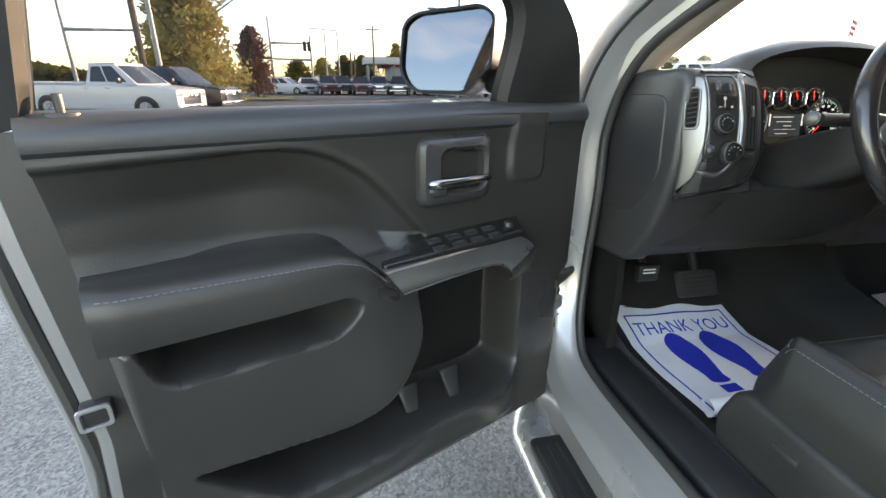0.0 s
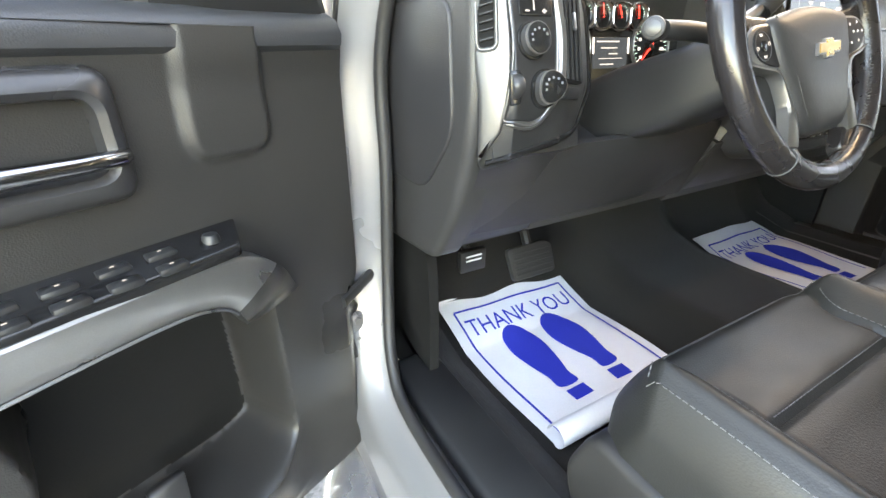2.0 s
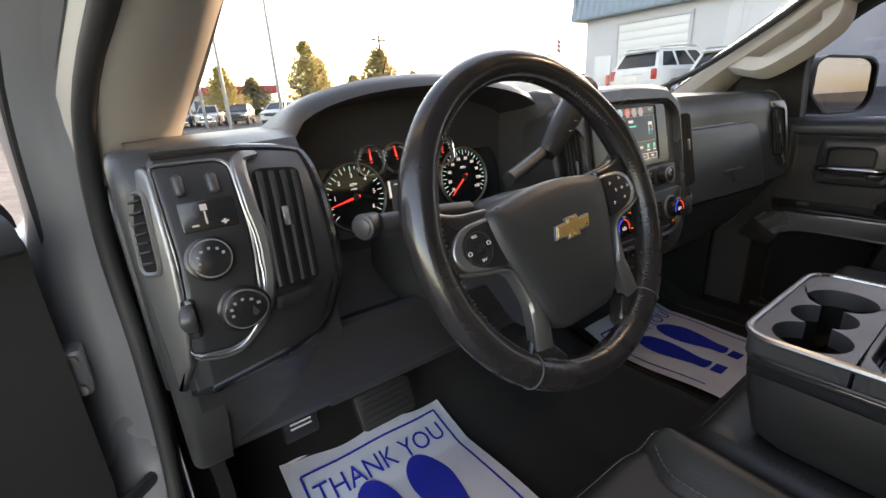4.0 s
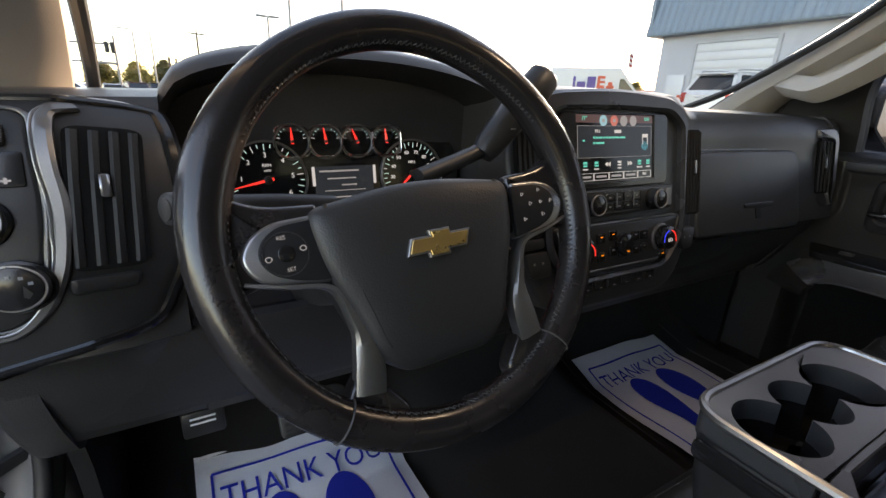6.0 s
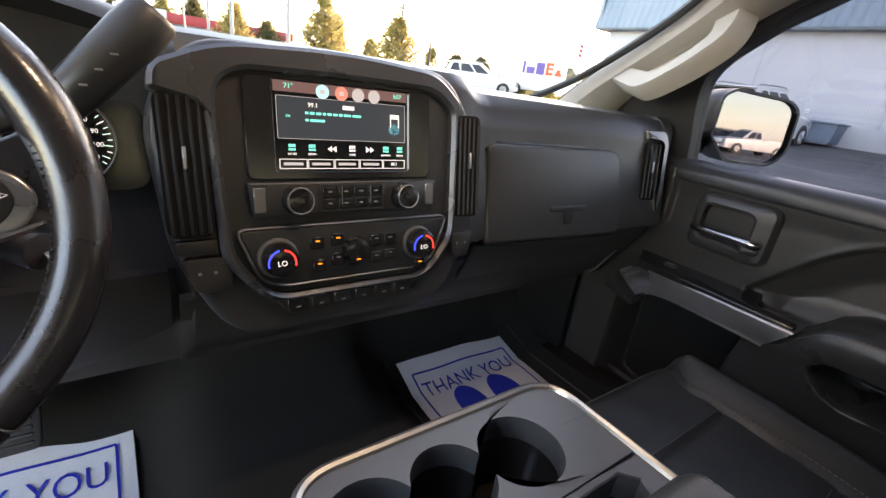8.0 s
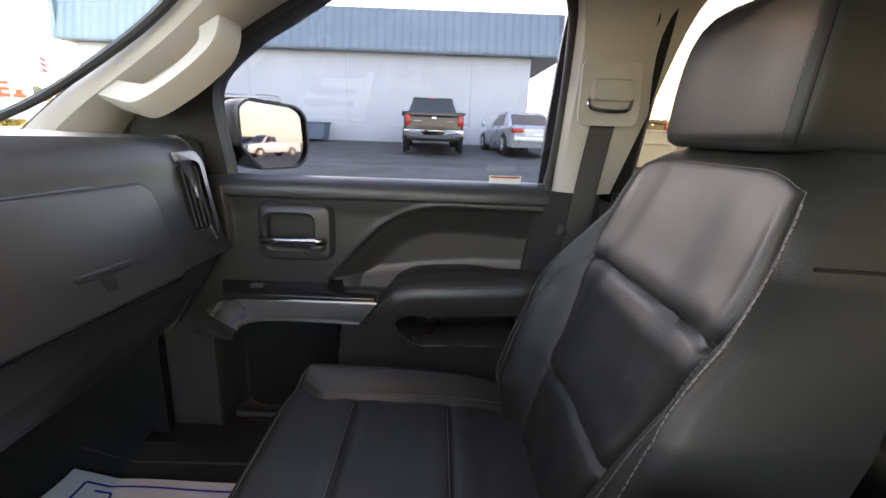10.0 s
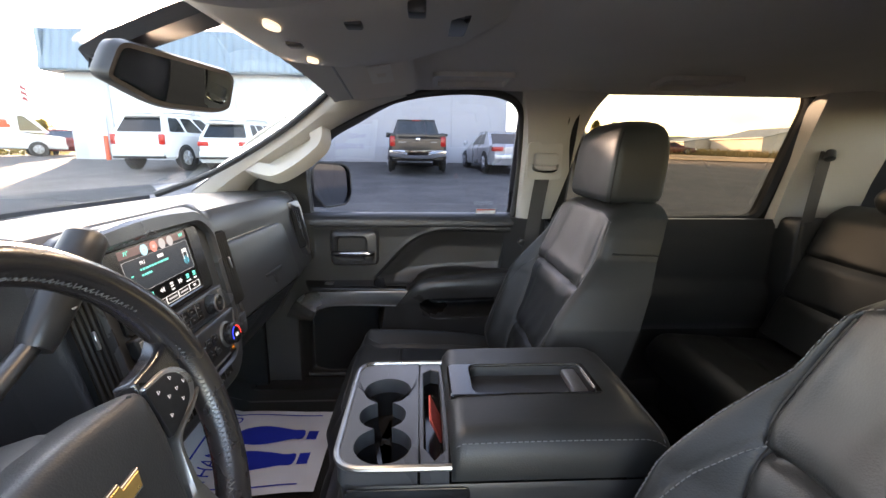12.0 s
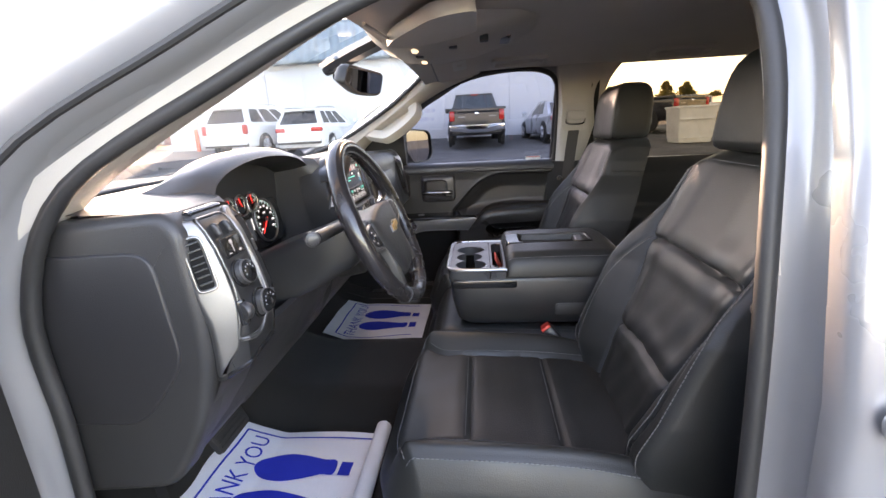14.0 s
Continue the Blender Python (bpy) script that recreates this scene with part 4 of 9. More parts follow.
    if open_:
        bm = B()
        rbox(bm, (.945, -.125, .906), (.988, -.098, .948), .006)
        lt = part("latch", bm, PLASTIC, door, "black door latch", m=M)
        bm = B()
        frame_ring(bm, rrect(-.023, -.020, .023, .020, .008), rrect(-.017, -.014, .017, .014, .005), 0, .006, plane_m((.970, -.099, .927), (1, 0, 0), (0, 0, 1)) @ Matrix.Scale(-1, 4, (0, 0, 1)), .001)
        part("latch_plate", bm, BODY, lt, "silver latch plate", m=M)
    # belt rail along the window
    bm = B()
    rings = []
    for s in span(-.03, .945, 26):
        w = .034
        rings.append([Vector((s, -.03, 1.338)), Vector((s, .004, 1.338)), Vector((s, .014, 1.346)), Vector((s, .016, 1.360)), Vector((s, .008, 1.376)), Vector((s, -.012, 1.386)), Vector((s, -.04, 1.388))])
    loft(bm, rings)
    part("belt_rail", flip(bm), DOOR_RAIL, panel, "soft grey-black belt rail", m=M)
    # armrest
    bm = B()
    rings = []
    table_top = [(.455, 1.062), (.50, 1.082), (.535, 1.120), (.57, 1.152), (.61, 1.166), (.66, 1.171), (.78, 1.178), (.925, 1.187)]
    for s in span(.462, .930, 46):
        zt = lerp_table(table_top, s)
        zb = lerp_table([(.455, 1.050), (.56, 1.066), (.60, 1.092), (.93, 1.100)], s)
        out = lerp_table([(.455, .030), (.50, .046), (.56, .058), (.70, .062), (.90, .060), (.93, .052)], s)
        h = max(zt - zb, .012)
        rings.append([Vector((s, -.03, zb + .002)), Vector((s, out - .004, zb)), Vector((s, out - .001, zb + h * .15)), Vector((s, out, zb + h * .55)), Vector((s, out - .003, zt - .018 * min(1, h / .05))),
                      Vector((s, out - .012, zt - .005)), Vector((s, out * .5, zt - .001)), Vector((s, .010, zt - .001)), Vector((s, -.016, zt - .002)), Vector((s, -.040, zt + .001)), Vector((s, -.056, zt + .010)), Vector((s, -.085, zt + .034))])
    loft(bm, rings)
    arm = part("armrest", flip(bm), DOOR_VINYL, panel, "padded black armrest", m=M, sharp=50)
    bm = B()
    line = []
    for s in span(.468, .922, 60):
        zt = lerp_table(table_top, s)
        out = lerp_table([(.455, .030), (.50, .046), (.56, .058), (.70, .062), (.90, .060), (.93, .052)], s)
        line.append((s, out - .0035, zt - .0115))
    stitch(bm, line, .0085, .0008, .006)
    part("stitching", bm, THREAD, arm, "pale grey stitching", m=M, kind="stuff")
    # silver strip over the map pocket
    bm = B()
    tops = smooth_path([(.535, 1.122, 0), (.40, 1.1200, 0), (.27, 1.1185, 0), (.215, 1.116, 0), (.17, 1.103, 0), (.135, 1.075, 0), (.108, 1.038, 0), (.090, 1.010, 0)], 5)
    bots = smooth_path([(.492, 1.066, 0), (.38, 1.067, 0), (.30, 1.066, 0), (.250, 1.061, 0), (.220, 1.049, 0), (.202, 1.030, 0), (.190, 1.008, 0), (.180, .990, 0)], 5)
    rings = []
    for a, b in zip(tops, bots):
        da, db = (.030 + .060 * a.x) * (.1 + .9 * sstep(.085, .14, a.x)), (.021 + .058 * b.x) * (.1 + .9 * sstep(.178, .196, b.x))
        mid = lambda k: (a.x + (b.x - a.x) * k, a.y + (b.y - a.y) * k)
        rings.append([Vector((a.x, -.02, a.y)), Vector((a.x, da - .002, a.y))] + [Vector((mid(k)[0], da + (db - da) * k + .004 * (1 - (2 * k - 1) ** 2), mid(k)[1])) for k in (.06, .3, .7, .94)] + [Vector((b.x, db - .002, b.y)), Vector((b.x, -.02, b.y))])
    loft(bm, rings[:25])
    cap_ = B()
    loft(cap_, rings[24:])
    part("strip_end", flip(cap_), DOOR_VINYL, panel, "black vinyl end of the strip", m=M, sharp=50)
    ts_ = part("trim_strip", flip(bm), SATIN_STRIP, panel, "satin silver trim strip", m=M, sharp=30)
    bm = B()
    tube(bm, [(b.x, .022 + .058 * b.x, b.y - .001) for b in bots[:25]], .0022, 6)
    part("strip_lip", bm, SATIN_MID, ts_, "bright lower edge of the strip", m=M)
    # window switches
    bm = B()
    sw = round_poly([(.455, .030), (.530, .036), (.530, .051), (.44, .051), (.19, .046), (.165, -.005), (.36, -.008), (.445, -.014)], .006)
    prism(bm, sw, 1.139, 1.152, Matrix(((1, 0, 0, 0), (0, 1, 0, 0), (0, -.35, 1, -.006), (0, 0, 0, 1))), .003)
    swp = part("switch_panel", flip(bm), GLOSS_BLACK, panel, "black window switch panel", m=M)
    top = lambda d: 1.1455 - .35 * d
    n = 4 if open_ else 1
    for k in range(n):
        for r in (0, 1) if open_ else (0,):
            s = .405 - .046 * k - .15 * (not open_)
            bm = B()
            rbox(bm, (s - .016, .008 + .023 * r, top(.018 + .023 * r) - .006), (s + .016, .026 + .023 * r, top(.018 + .023 * r) + .004), .004, 2)
            part("window_switch", flip(bm), PLASTIC, swp, m=M)
            bm = B()
            rbox(bm, (s - .002, .016 + .023 * r, top(.018 + .023 * r) + .0038), (s + .002, .0175 + .023 * r, top(.018 + .023 * r) + .0044), 0)
            part("switch_mark", flip(bm), L_DIM, swp, m=M)
    bm = B()
    if open_:
        cyl(bm, (.212, .022, top(.022) - .004), (.212, .022, top(.022) + .008), .011, .009, 18, .002)
        part("mirror_knob", flip(bm), PLASTIC, swp, m=M)
    # inside handle in its bezel
    bm = B()
    bo, bi = rrect(.262, 1.203, .432, 1.333, .026), rrect(.288, 1.236, .384, 1.303, .014)
    rings = [[Vector((x, d, z)) for x, z in pl] for pl, d in ((bo, -.02), (bo, .004), (inset(bo, .003), .013), (inset(bo, .009), .020), (inset(bi, -.010), .024), (inset(bi, -.003), .018), (bi, -.004), (inset(bi, .006), -.032), (inset(bi, .02), -.034))]
    loft(bm, rings, cap=False)
    bm.faces.new([v for v in bm.verts][-len(bi):])
    hb = part("handle_bezel", flip(bm), DARK_GREY, panel, "charcoal handle bezel", m=M)
    bm = B()
    rings = []
    for s, zc, hh, d in ((.417, 1.236, .002, .016), (.414, 1.236, .009, .020), (.406, 1.236, .013, .024), (.385, 1.236, .0135, .025), (.376, 1.237, .010, .018)):
        rings.append([Vector((s, d + .009 * math.cos(a) - .004, zc + hh * math.sin(a))) for a in span(0, 5.76, 11)])
    loft(bm, rings)
    hd = part("handle", flip(bm), PLASTIC, hb, "black pull lever", m=M)
    bm = B()
    rings = []
    for s, hh, d in ((.4195, .001, .020), (.4185, .005, .022), (.415, .0085, .026), (.408, .0105, .030), (.395, .0105, .032), (.36, .0095, .032), (.31, .0085, .031), (.275, .008, .027), (.266, .006, .020)):
        rings.append([Vector((s, d + .0085 * min(1, hh / .008) * math.cos(a) - .004, 1.2495 + hh * math.sin(a))) for a in span(0, 5.84, 13)])
    loft(bm, rings)
    part("chrome_lever", flip(bm), CHROME_DARK, hd, "chrome lever", m=M)
    # dividers in the map pocket
    for s in ((.44, .325) if open_ else (.40,)):
        bm = B()
        rbox(bm, (s - .026, -.012, .70), (s + .026, .004, .790), .005, 2)
        for v in bm.verts:
            k = (v.co.z - .70) / .09
            v.co.x = s + (v.co.x - s) * (.38 + .62 * k)
            v.co.y -= .035 * k
        part("bottle_clip", flip(bm), PLASTIC, panel, "black bottle clip in the map pocket", m=M)
    # lock knob
    bm = B()
    cyl(bm, (.902, -.012, 1.382), (.902, -.012, 1.408), .0045, .0055, 12, .002)
    prism(bm, ellipse(.902, -.012, .018, .009, 16), 1.380, 1.3870, None, .002)
    part("lock_knob", bm, RUBBER, panel, "black lock knob", m=M)
    # upper window frame with tumblehome
    tl = lambda s, z, d=0: Vector((s, -.028 - max(0, z - 1.36) * (-.33) * 1.0 + d, z))
    fo = [(-.045, 1.365), (-.03, 1.405), (.055, 1.52), (.24, 1.635), (.42, 1.725), (.56, 1.768), (.70, 1.790), (.84, 1.784), (.895, 1.75), (.922, 1.60), (.965, 1.365)]
    fi = [(.195, 1.375), (.20, 1.40), (.21, 1.535), (.29, 1.60), (.44, 1.685), (.57, 1.732), (.70, 1.750), (.81, 1.748), (.855, 1.722), (.886, 1.60), (.930, 1.375)]
    if not open_:
        fo = [(-.045, 1.365), (-.03, 1.405), (.055, 1.54), (.27, 1.665), (.37, 1.72), (.47, 1.77), (.565, 1.803), (.727, 1.825), (.88, 1.828), (.945, 1.795), (.95, 1.60), (.99, 1.365)]
        fi = [(.195, 1.375), (.195, 1.42), (.205, 1.56), (.29, 1.64), (.38, 1.69), (.478, 1.742), (.567, 1.775), (.727, 1.797), (.86, 1.80), (.915, 1.775), (.925, 1.60), (.955, 1.375)]
    so, si = smooth_path([(x, z, 0) for x, z in fo], 5), smooth_path([(x, z, 0) for x, z in fi], 5)
    bm = B()
    rings = []
    for a, b in zip(so, si):
        rings.append([tl(a.x, a.y, -.05), tl(a.x, a.y, -.004), tl(a.x * .9 + b.x * .1, a.y * .9 + b.y * .1, .012), tl(a.x * .3 + b.x * .7, a.y * .3 + b.y * .7, .014), tl(b.x, b.y, .002), tl(b.x, b.y, -.05)])
    loft(bm, rings)
    part("window_frame", flip(bm), PLASTIC if open_ else RUBBER, door, "black window frame", m=M)
    bm = B()
    pane = [tl(p.x, p.y, -.03) for p in si]
    bm.faces.new([bm.verts.new(v) for v in pane])
    wg = part("window_glass", bm, GLASS_DRIVER if open_ else GLASS_TINT, door, "lightly tinted door window glass", m=M)
    wg.visible_shadow = not open_
    return door, panel, M


driver_door = build_door(-1, True)
passenger_door = build_door(1, False)


def door_mirror(sg, m, name_label):
    """A door mirror: its glass faces local -y; local x runs outwards, z up."""
    th = thing("door_mirror", name_label, "door mirror", "door mirrors", m=m, local=True)
    pl = round_poly([(0, -.025), (.058, -.083), (.185, -.082), (.218, -.04), (.212, .060), (.180, .082), (.03, .092), (.0, .070)], [.012, .015, .025, .03, .03, .03, .02, .015])
    if sg < 0:
        pl = [(.218 - x, z) for x, z in pl][::-1]
    bm = B()
    rings = []
    for y, k in ((-.002, .93), (-.012, .985), (.0, 1.0), (.05, .99), (.10, .90), (.135, .65), (.145, .3)):
        rings.append([Vector((.105 + (x - .105) * k, y, z * k)) for x, z in pl])
    loft(bm, rings)
    part("housing", bm, BODY if sg < 0 else PLASTIC, th, "painted mirror housing")
    bm = B()
    frame_ring(bm, pl, inset(pl, .006), -.024, -.006, Matrix(((1, 0, 0, 0), (0, 0, 1, 0), (0, 1, 0, 0), (0, 0, 0, 1))), .003)
    bmesh.ops.recalc_face_normals(bm, faces=bm.faces[:])
    part("mirror_rim", bm, PLASTIC, th, "black mirror rim")
    bm = B()
    bm.faces.new([bm.verts.new((x, -.0145, z)) for x, z in inset(pl, .005)])
    bmesh.ops.recalc_face_normals(bm, faces=bm.faces[:])
    part("mirror_glass", bm, MIRROR, th, "mirror glass")
    bm = B()
    ax_ = -.12 if sg > 0 else .188
    rbox(bm, (ax_, .02, -.075), (ax_ + (.15 if sg > 0 else .085), .09, -.02), .012, 3)
    part("mirror_arm", bm, PLASTIC, th, "black mirror arm")
    return th


# driver mirror stands off the open door; passenger mirror beside the closed one
Md = driver_door[2]
door_mirror(-1, plane_m(Md @ Vector((.285, -.27, 1.480)), (Md.to_3x3() @ Vector((-.5, .86, 0))), (0, 0, 1)) @ Matrix.Rotation(radians(-96), 4, "X"), "silver door mirror on the open driver door")
door_mirror(1, plane_m((.958, .905, 1.452), (1, -.60, 0), (.0098, .0164, 1)) @ Matrix.Rotation(radians(-90), 4, "X"), "door mirror beside the passenger window")
# hinges and check strap at the driver's jamb
for z in (.84, 1.16):
    bm = B()
    rbox(bm, (-.945, 1.125, z - .035), (-.905, 1.185, z + .035), .006)
    hg = part("door_hinge", bm, BODY, cab, "silver painted door hinge")
    bm = B()
    cyl(bm, (-.945, 1.118, z - .045), (-.945, 1.118, z + .045), .011, seg=14, bev=.002)
    part("hinge_pin", bm, SATIN, hg)
    for dz in (-.022, .022):
        bm = B()
        cyl(bm, (-.918, 1.128, z + dz), (-.918, 1.118, z + dz), .008, seg=6)
        part("hinge_bolt", bm, SATIN, hg)
strap = thing("check_strap", "black door check strap between jamb and door", "door check", m=pose(-.88, 1.15, .93))
bm = B()
tube(bm, [(-.855, 1.165, .945), (-.90, 1.13, .94), (-.955, 1.085, .935)], .008, 8, flat=1.6)
cyl(bm, (-.850, 1.172, .945), (-.868, 1.150, .945), .017, seg=14, bev=.003)
part("strap_arm", bm, PLASTIC, strap)

# ---- dashboard ----
dash = thing("dashboard", "black vinyl dashboard with silver trimmed vents and gauges", "dashboard", m=pose(0, 1.1, 1.0))
WC = Vector((-.44, .728, 1.356))  # steering wheel's centre


def dash_section(x):
    """Outline from the windscreen's foot over the top and down the face, as (y, z)."""
    hood = sstep(-.635, -.58, x) * sstep(-.185, -.235, x)
    arch = math.sqrt(max(0.0, 1 - ((x + .408) / .225) ** 2)) if abs(x + .408) < .225 else 0.0
    stack = sstep(-.245, -.20, x) * sstep(.262, .205, x)
    endl = sstep(-.60, -.70, x)
    bow = 1 - (x / .80) ** 2
    zt = 1.452 + .012 * bow
    foot = (1.25 + .20 * bow, 1.425)
    top = [(foot[0], foot[1]), (1.22 + .08 * bow, 1.447), (1.10, zt + .002)]
    if hood > .001 and arch > 0:
        h = 1.452 + .068 * arch ** .8
        top += [(1.05, max(zt, h - .004)), (1.00, max(zt, h)), (.975, max(zt - .004, h - .008)), (.968, max(zt - .02, h - .018)), (1.0, max(1.30, h - .026)), (1.06, max(1.26, h - .034)), (1.068, 1.30), (1.07, 1.25), (1.00, 1.215), (.96, 1.20), (.955, 1.12), (.985, 1.045), (1.06, 1.02)]
    else:
        k = stack
        front = .945 - .008 * k - .022 * endl - .034 * sstep(.30, .72, x)
        zf = zt + .024 * k
        top += [(1.04, zt + .008 * k), (front + .05, zf), (front + .018, zf - .006), (front, zf - .028), (front - .006 * (1 - k), 1.40), (front - .008, 1.37), (front - .03, 1.29), (front - .045, 1.215), (front - .02, 1.20), (front + .0, 1.16), (.955, 1.10), (.985, 1.05), (1.06, 1.02)]
    return top


bm = B()
xs = sorted(set(span(-.80, .80, 96) + [-.632, -.1835, -.6335, -.182]))
loft(bm, [[Vector((x, y, z)) for y, z in dash_section(x)] for x in xs], ring_closed=False)
if sum(f.normal.z * f.calc_area() for f in bm.faces) < 0:
    bmesh.ops.reverse_faces(bm, faces=bm.faces[:])
part("dash_body", bm, DASH, dash, "soft black dash pad", sharp=40)
# ends of the dash beside the doors
for sg in (-1, 1):
    bm = B()
    out = round_poly([(1.20, 1.44), (.93, 1.455), (.905, 1.43), (.895, 1.25), (.935, 1.12), (1.0, 1.02), (1.24, 1.0)], [.02, .03, .03, .06, .05, .03, .02])
    m = Matrix(((0, 0, sg, 0), (1, 0, 0, 0), (0, 1, 0, 0), (0, 0, 0, 1)))
    prism(bm, out, .775, .822, m, .016, 4)
    bmesh.ops.recalc_face_normals(bm, faces=bm.faces[:])
    ec = part("dash_end_cap", bm, DASH, dash, "black dash end cap")
    bm = B()
    cov = round_poly([(1.16, 1.40), (.95, 1.405), (.935, 1.24), (1.02, 1.14), (1.16, 1.14)], .035)
    prism(bm, cov, .82, .8265, m, .004, 3)
    bmesh.ops.recalc_face_normals(bm, faces=bm.faces[:])
    part("fuse_cover", bm, DASH_LIGHT, ec, "side access cover")
# knee bolster and lower closing panels
bm = B()
def knee(u, v):
    x = -.81 + .60 * u
    return Vector((x, .925 + .075 * v ** 1.6 + .02 * sstep(.8, 1, v) - .02 * math.sin(math.pi * u) * (1 - v), 1.212 - .185 * v + .02 * sstep(.75, 1, u) * v))
sheet(bm, knee, span(0, 1, 24), span(0, 1, 14), .015)
part("knee_panel", bm, DASH_LIGHT, dash, "charcoal knee panel under the column")
bm = B()
sheet(bm, lambda u, v: Vector((-.20 + .98 * u, .93 + .09 * v + .012 * math.cos(6.28 * u) * 0, 1.165 - .15 * v)), span(0, 1, 20), span(0, 1, 8), .012)
part("lower_panel", bm, DASH, dash, "black lower dash panel")
bm = B()
sheet(bm, lambda u, v: Vector((-.80 + 1.60 * u, 1.02 + .34 * v, 1.025 + .02 * v)), span(0, 1, 10), span(0, 1, 6), .012)
part("under_panel", bm, PLASTIC, dash, "black panel over the footwells")

# left bezel: vent, knobs, second vent
LBM = plane_m((-.72, .862, 1.31), (1, 0, 0), (0, .27, .963))
bm = B()
outer = round_poly([(-.118, .148), (-.122, .0), (-.106, -.100), (.050, -.074), (.060, .0), (.061, .06), (.056, .150)], [.03, .05, .012, .018, .03, .05, .014], 8)
prism(bm, outer, -.06, .012, LBM, .010, 4)
lbez = part("left_bezel", bm, PLASTIC, dash, "charcoal bezel round the light switches")
bm = B()
lip = smooth_path([(-.06, .146, 0), (.0, .147, 0), (.042, .146, 0), (.054, .130, 0), (.058, .05, 0), (.055, -.030, 0), (.045, -.065, 0), (.008, -.076, 0), (-.05, -.084, 0), (-.098, -.090, 0)], 6)
tube(bm, [LBM @ Vector((p.x, p.y, .010)) for p in lip], .0042, 8)
part("bezel_lip", bm, GLOSS_BLACK, lbez, "glossy rounded rim of the bezel")
bm = B()
strip = round_poly([(-.108, .138), (-.115, .02), (-.108, -.088), (-.080, -.060), (-.066, .03), (-.066, .138)], [.025, .03, .003, .003, .03, .012])
hole = round_poly([(-.101, .113), (-.1065, .038), (-.087, .036), (-.081, .112)], [.006, .006, .006, .006])
prism(bm, strip, .006, .020, LBM, .005, 3)
part("silver_strip", bm, SATIN_DARK, lbez, "brushed silver strip")
bm = B()
rim = inset(hole, -.005)
frame_ring(bm, rim, hole, .012, .0235, LBM, .002)
part("vent_rim", bm, SATIN_STRIP, lbez, "bright vent rim")
bm = B()
prism(bm, hole, .010, .0215, LBM, 0)
vent_l = part("side_vent", bm, VENT_BLACK, lbez, "black demister vent")
for k in range(7):
    bm = B()
    t = (k + .5) / 7
    xl, xr = -.1055 + .0045 * (1 - t) + .001, -.0865 + .0055 * (1 - t) - .001
    rbox(bm, (xl, .040 + .072 * (1 - t) - .001, .0215), (xr, .040 + .072 * (1 - t) + .0012, .0245), .0005, 1, LBM)
    part("louvre", bm, PLASTIC, vent_l)
bm = B()
ctl = round_poly([(-.064, .134), (-.062, .03), (-.078, -.047), (-.030, -.053), (-.008, -.036), (.000, .05), (-.003, .134)], [.006, .02, .006, .02, .02, .02, .012])
prism(bm, ctl, .008, .0175, LBM, .003, 3)
ctlp = part("switch_plate", bm, PLASTIC, lbez, "black switch plate")
bm = B()
frame_ring(bm, inset(ctl, -.003), ctl, .010, .0185, LBM, .001)
part("plate_rim", bm, SATIN_DARK, lbez, "thin silver rim")
for x, y in ((-.046, .113), (-.018, .112)):
    bm = B()
    rbox(bm, (x - .0045, y - .010, .016), (x + .0045, y + .010, .025), .0035, 3, LBM)
    part("toggle", bm, DARK_GREY, ctlp, "small silver toggle")
bm = B()
prism(bm, rrect(-.052, .066, -.006, .098, .003), .016, .0195, LBM, .001)
tb = part("trailer_brake", bm, GLOSS_BLACK, ctlp, "trailer brake panel")
for q in ((-.031, .0905, .003, .003), (-.031, .080, .0008, .007), (-.041, .0725, .003, .001), (-.016, .0725, .003, .001), (-.016, .0725, .001, .003)):
    bm = B()
    rbox(bm, (q[0] - q[2], q[1] - q[3], .0194), (q[0] + q[2], q[1] + q[3], .0201), 0, 1, LBM)
    part("mark", bm, L_DIM, tb)
for x, y, r in ((-.037, .038, .0185), (-.021, -.016, .0195)):
    bm = B()
    cyl(bm, LBM @ Vector((x, y, .016)), LBM @ Vector((x, y, .0205)), r + .003, seg=32, bev=.001)
    part("knob_collar", bm, GLOSS_BLACK, ctlp)
    bm = B()
    cyl(bm, LBM @ Vector((x, y, .019)), LBM @ Vector((x, y, .032)), r, r - .0015, 36, .0025)
    kb = part("rotary_knob", bm, DARK_GREY, ctlp, "charcoal rotary knob")
    bm = B()
    prism(bm, ellipse(x, y, r * .97, r * .97, 32), .0285, .0315, LBM, 0)
    part("knob_ring", bm, SATIN, kb, "chrome knob ring")
    bm = B()
    prism(bm, ellipse(x, y, r * .90, r * .90, 32), .031, .0328, LBM, .0008)
    part("knob_face", bm, GLOSS_BLACK, kb, "black knob face")
    for k in range(6):
        a = radians(20 + 36 * k)
        bm = B()
        c = Vector((x + .62 * r * math.cos(a), y + .5 * r * math.sin(a), 0))
        rbox(bm, (c.x - .0013, c.y - .0013, .0326), (c.x + .0013, c.y + .0013, .0332), 0, 1, LBM)
        part("knob_mark", bm, MARK, kb)
bm = B()
prism(bm, rrect(-.073, -.032, -.058, .006, .005), .016, .020, LBM, .001)
dm = part("dimmer_slot", bm, GLOSS_BLACK, ctlp)
bm = B()
cyl(bm, LBM @ Vector((-.0695, -.012, .017)), LBM @ Vector((-.0615, -.012, .017)), .014, seg=24, bev=.001)
part("dimmer_wheel", bm, DARK_GREY, dm, "ridged dimmer wheel")
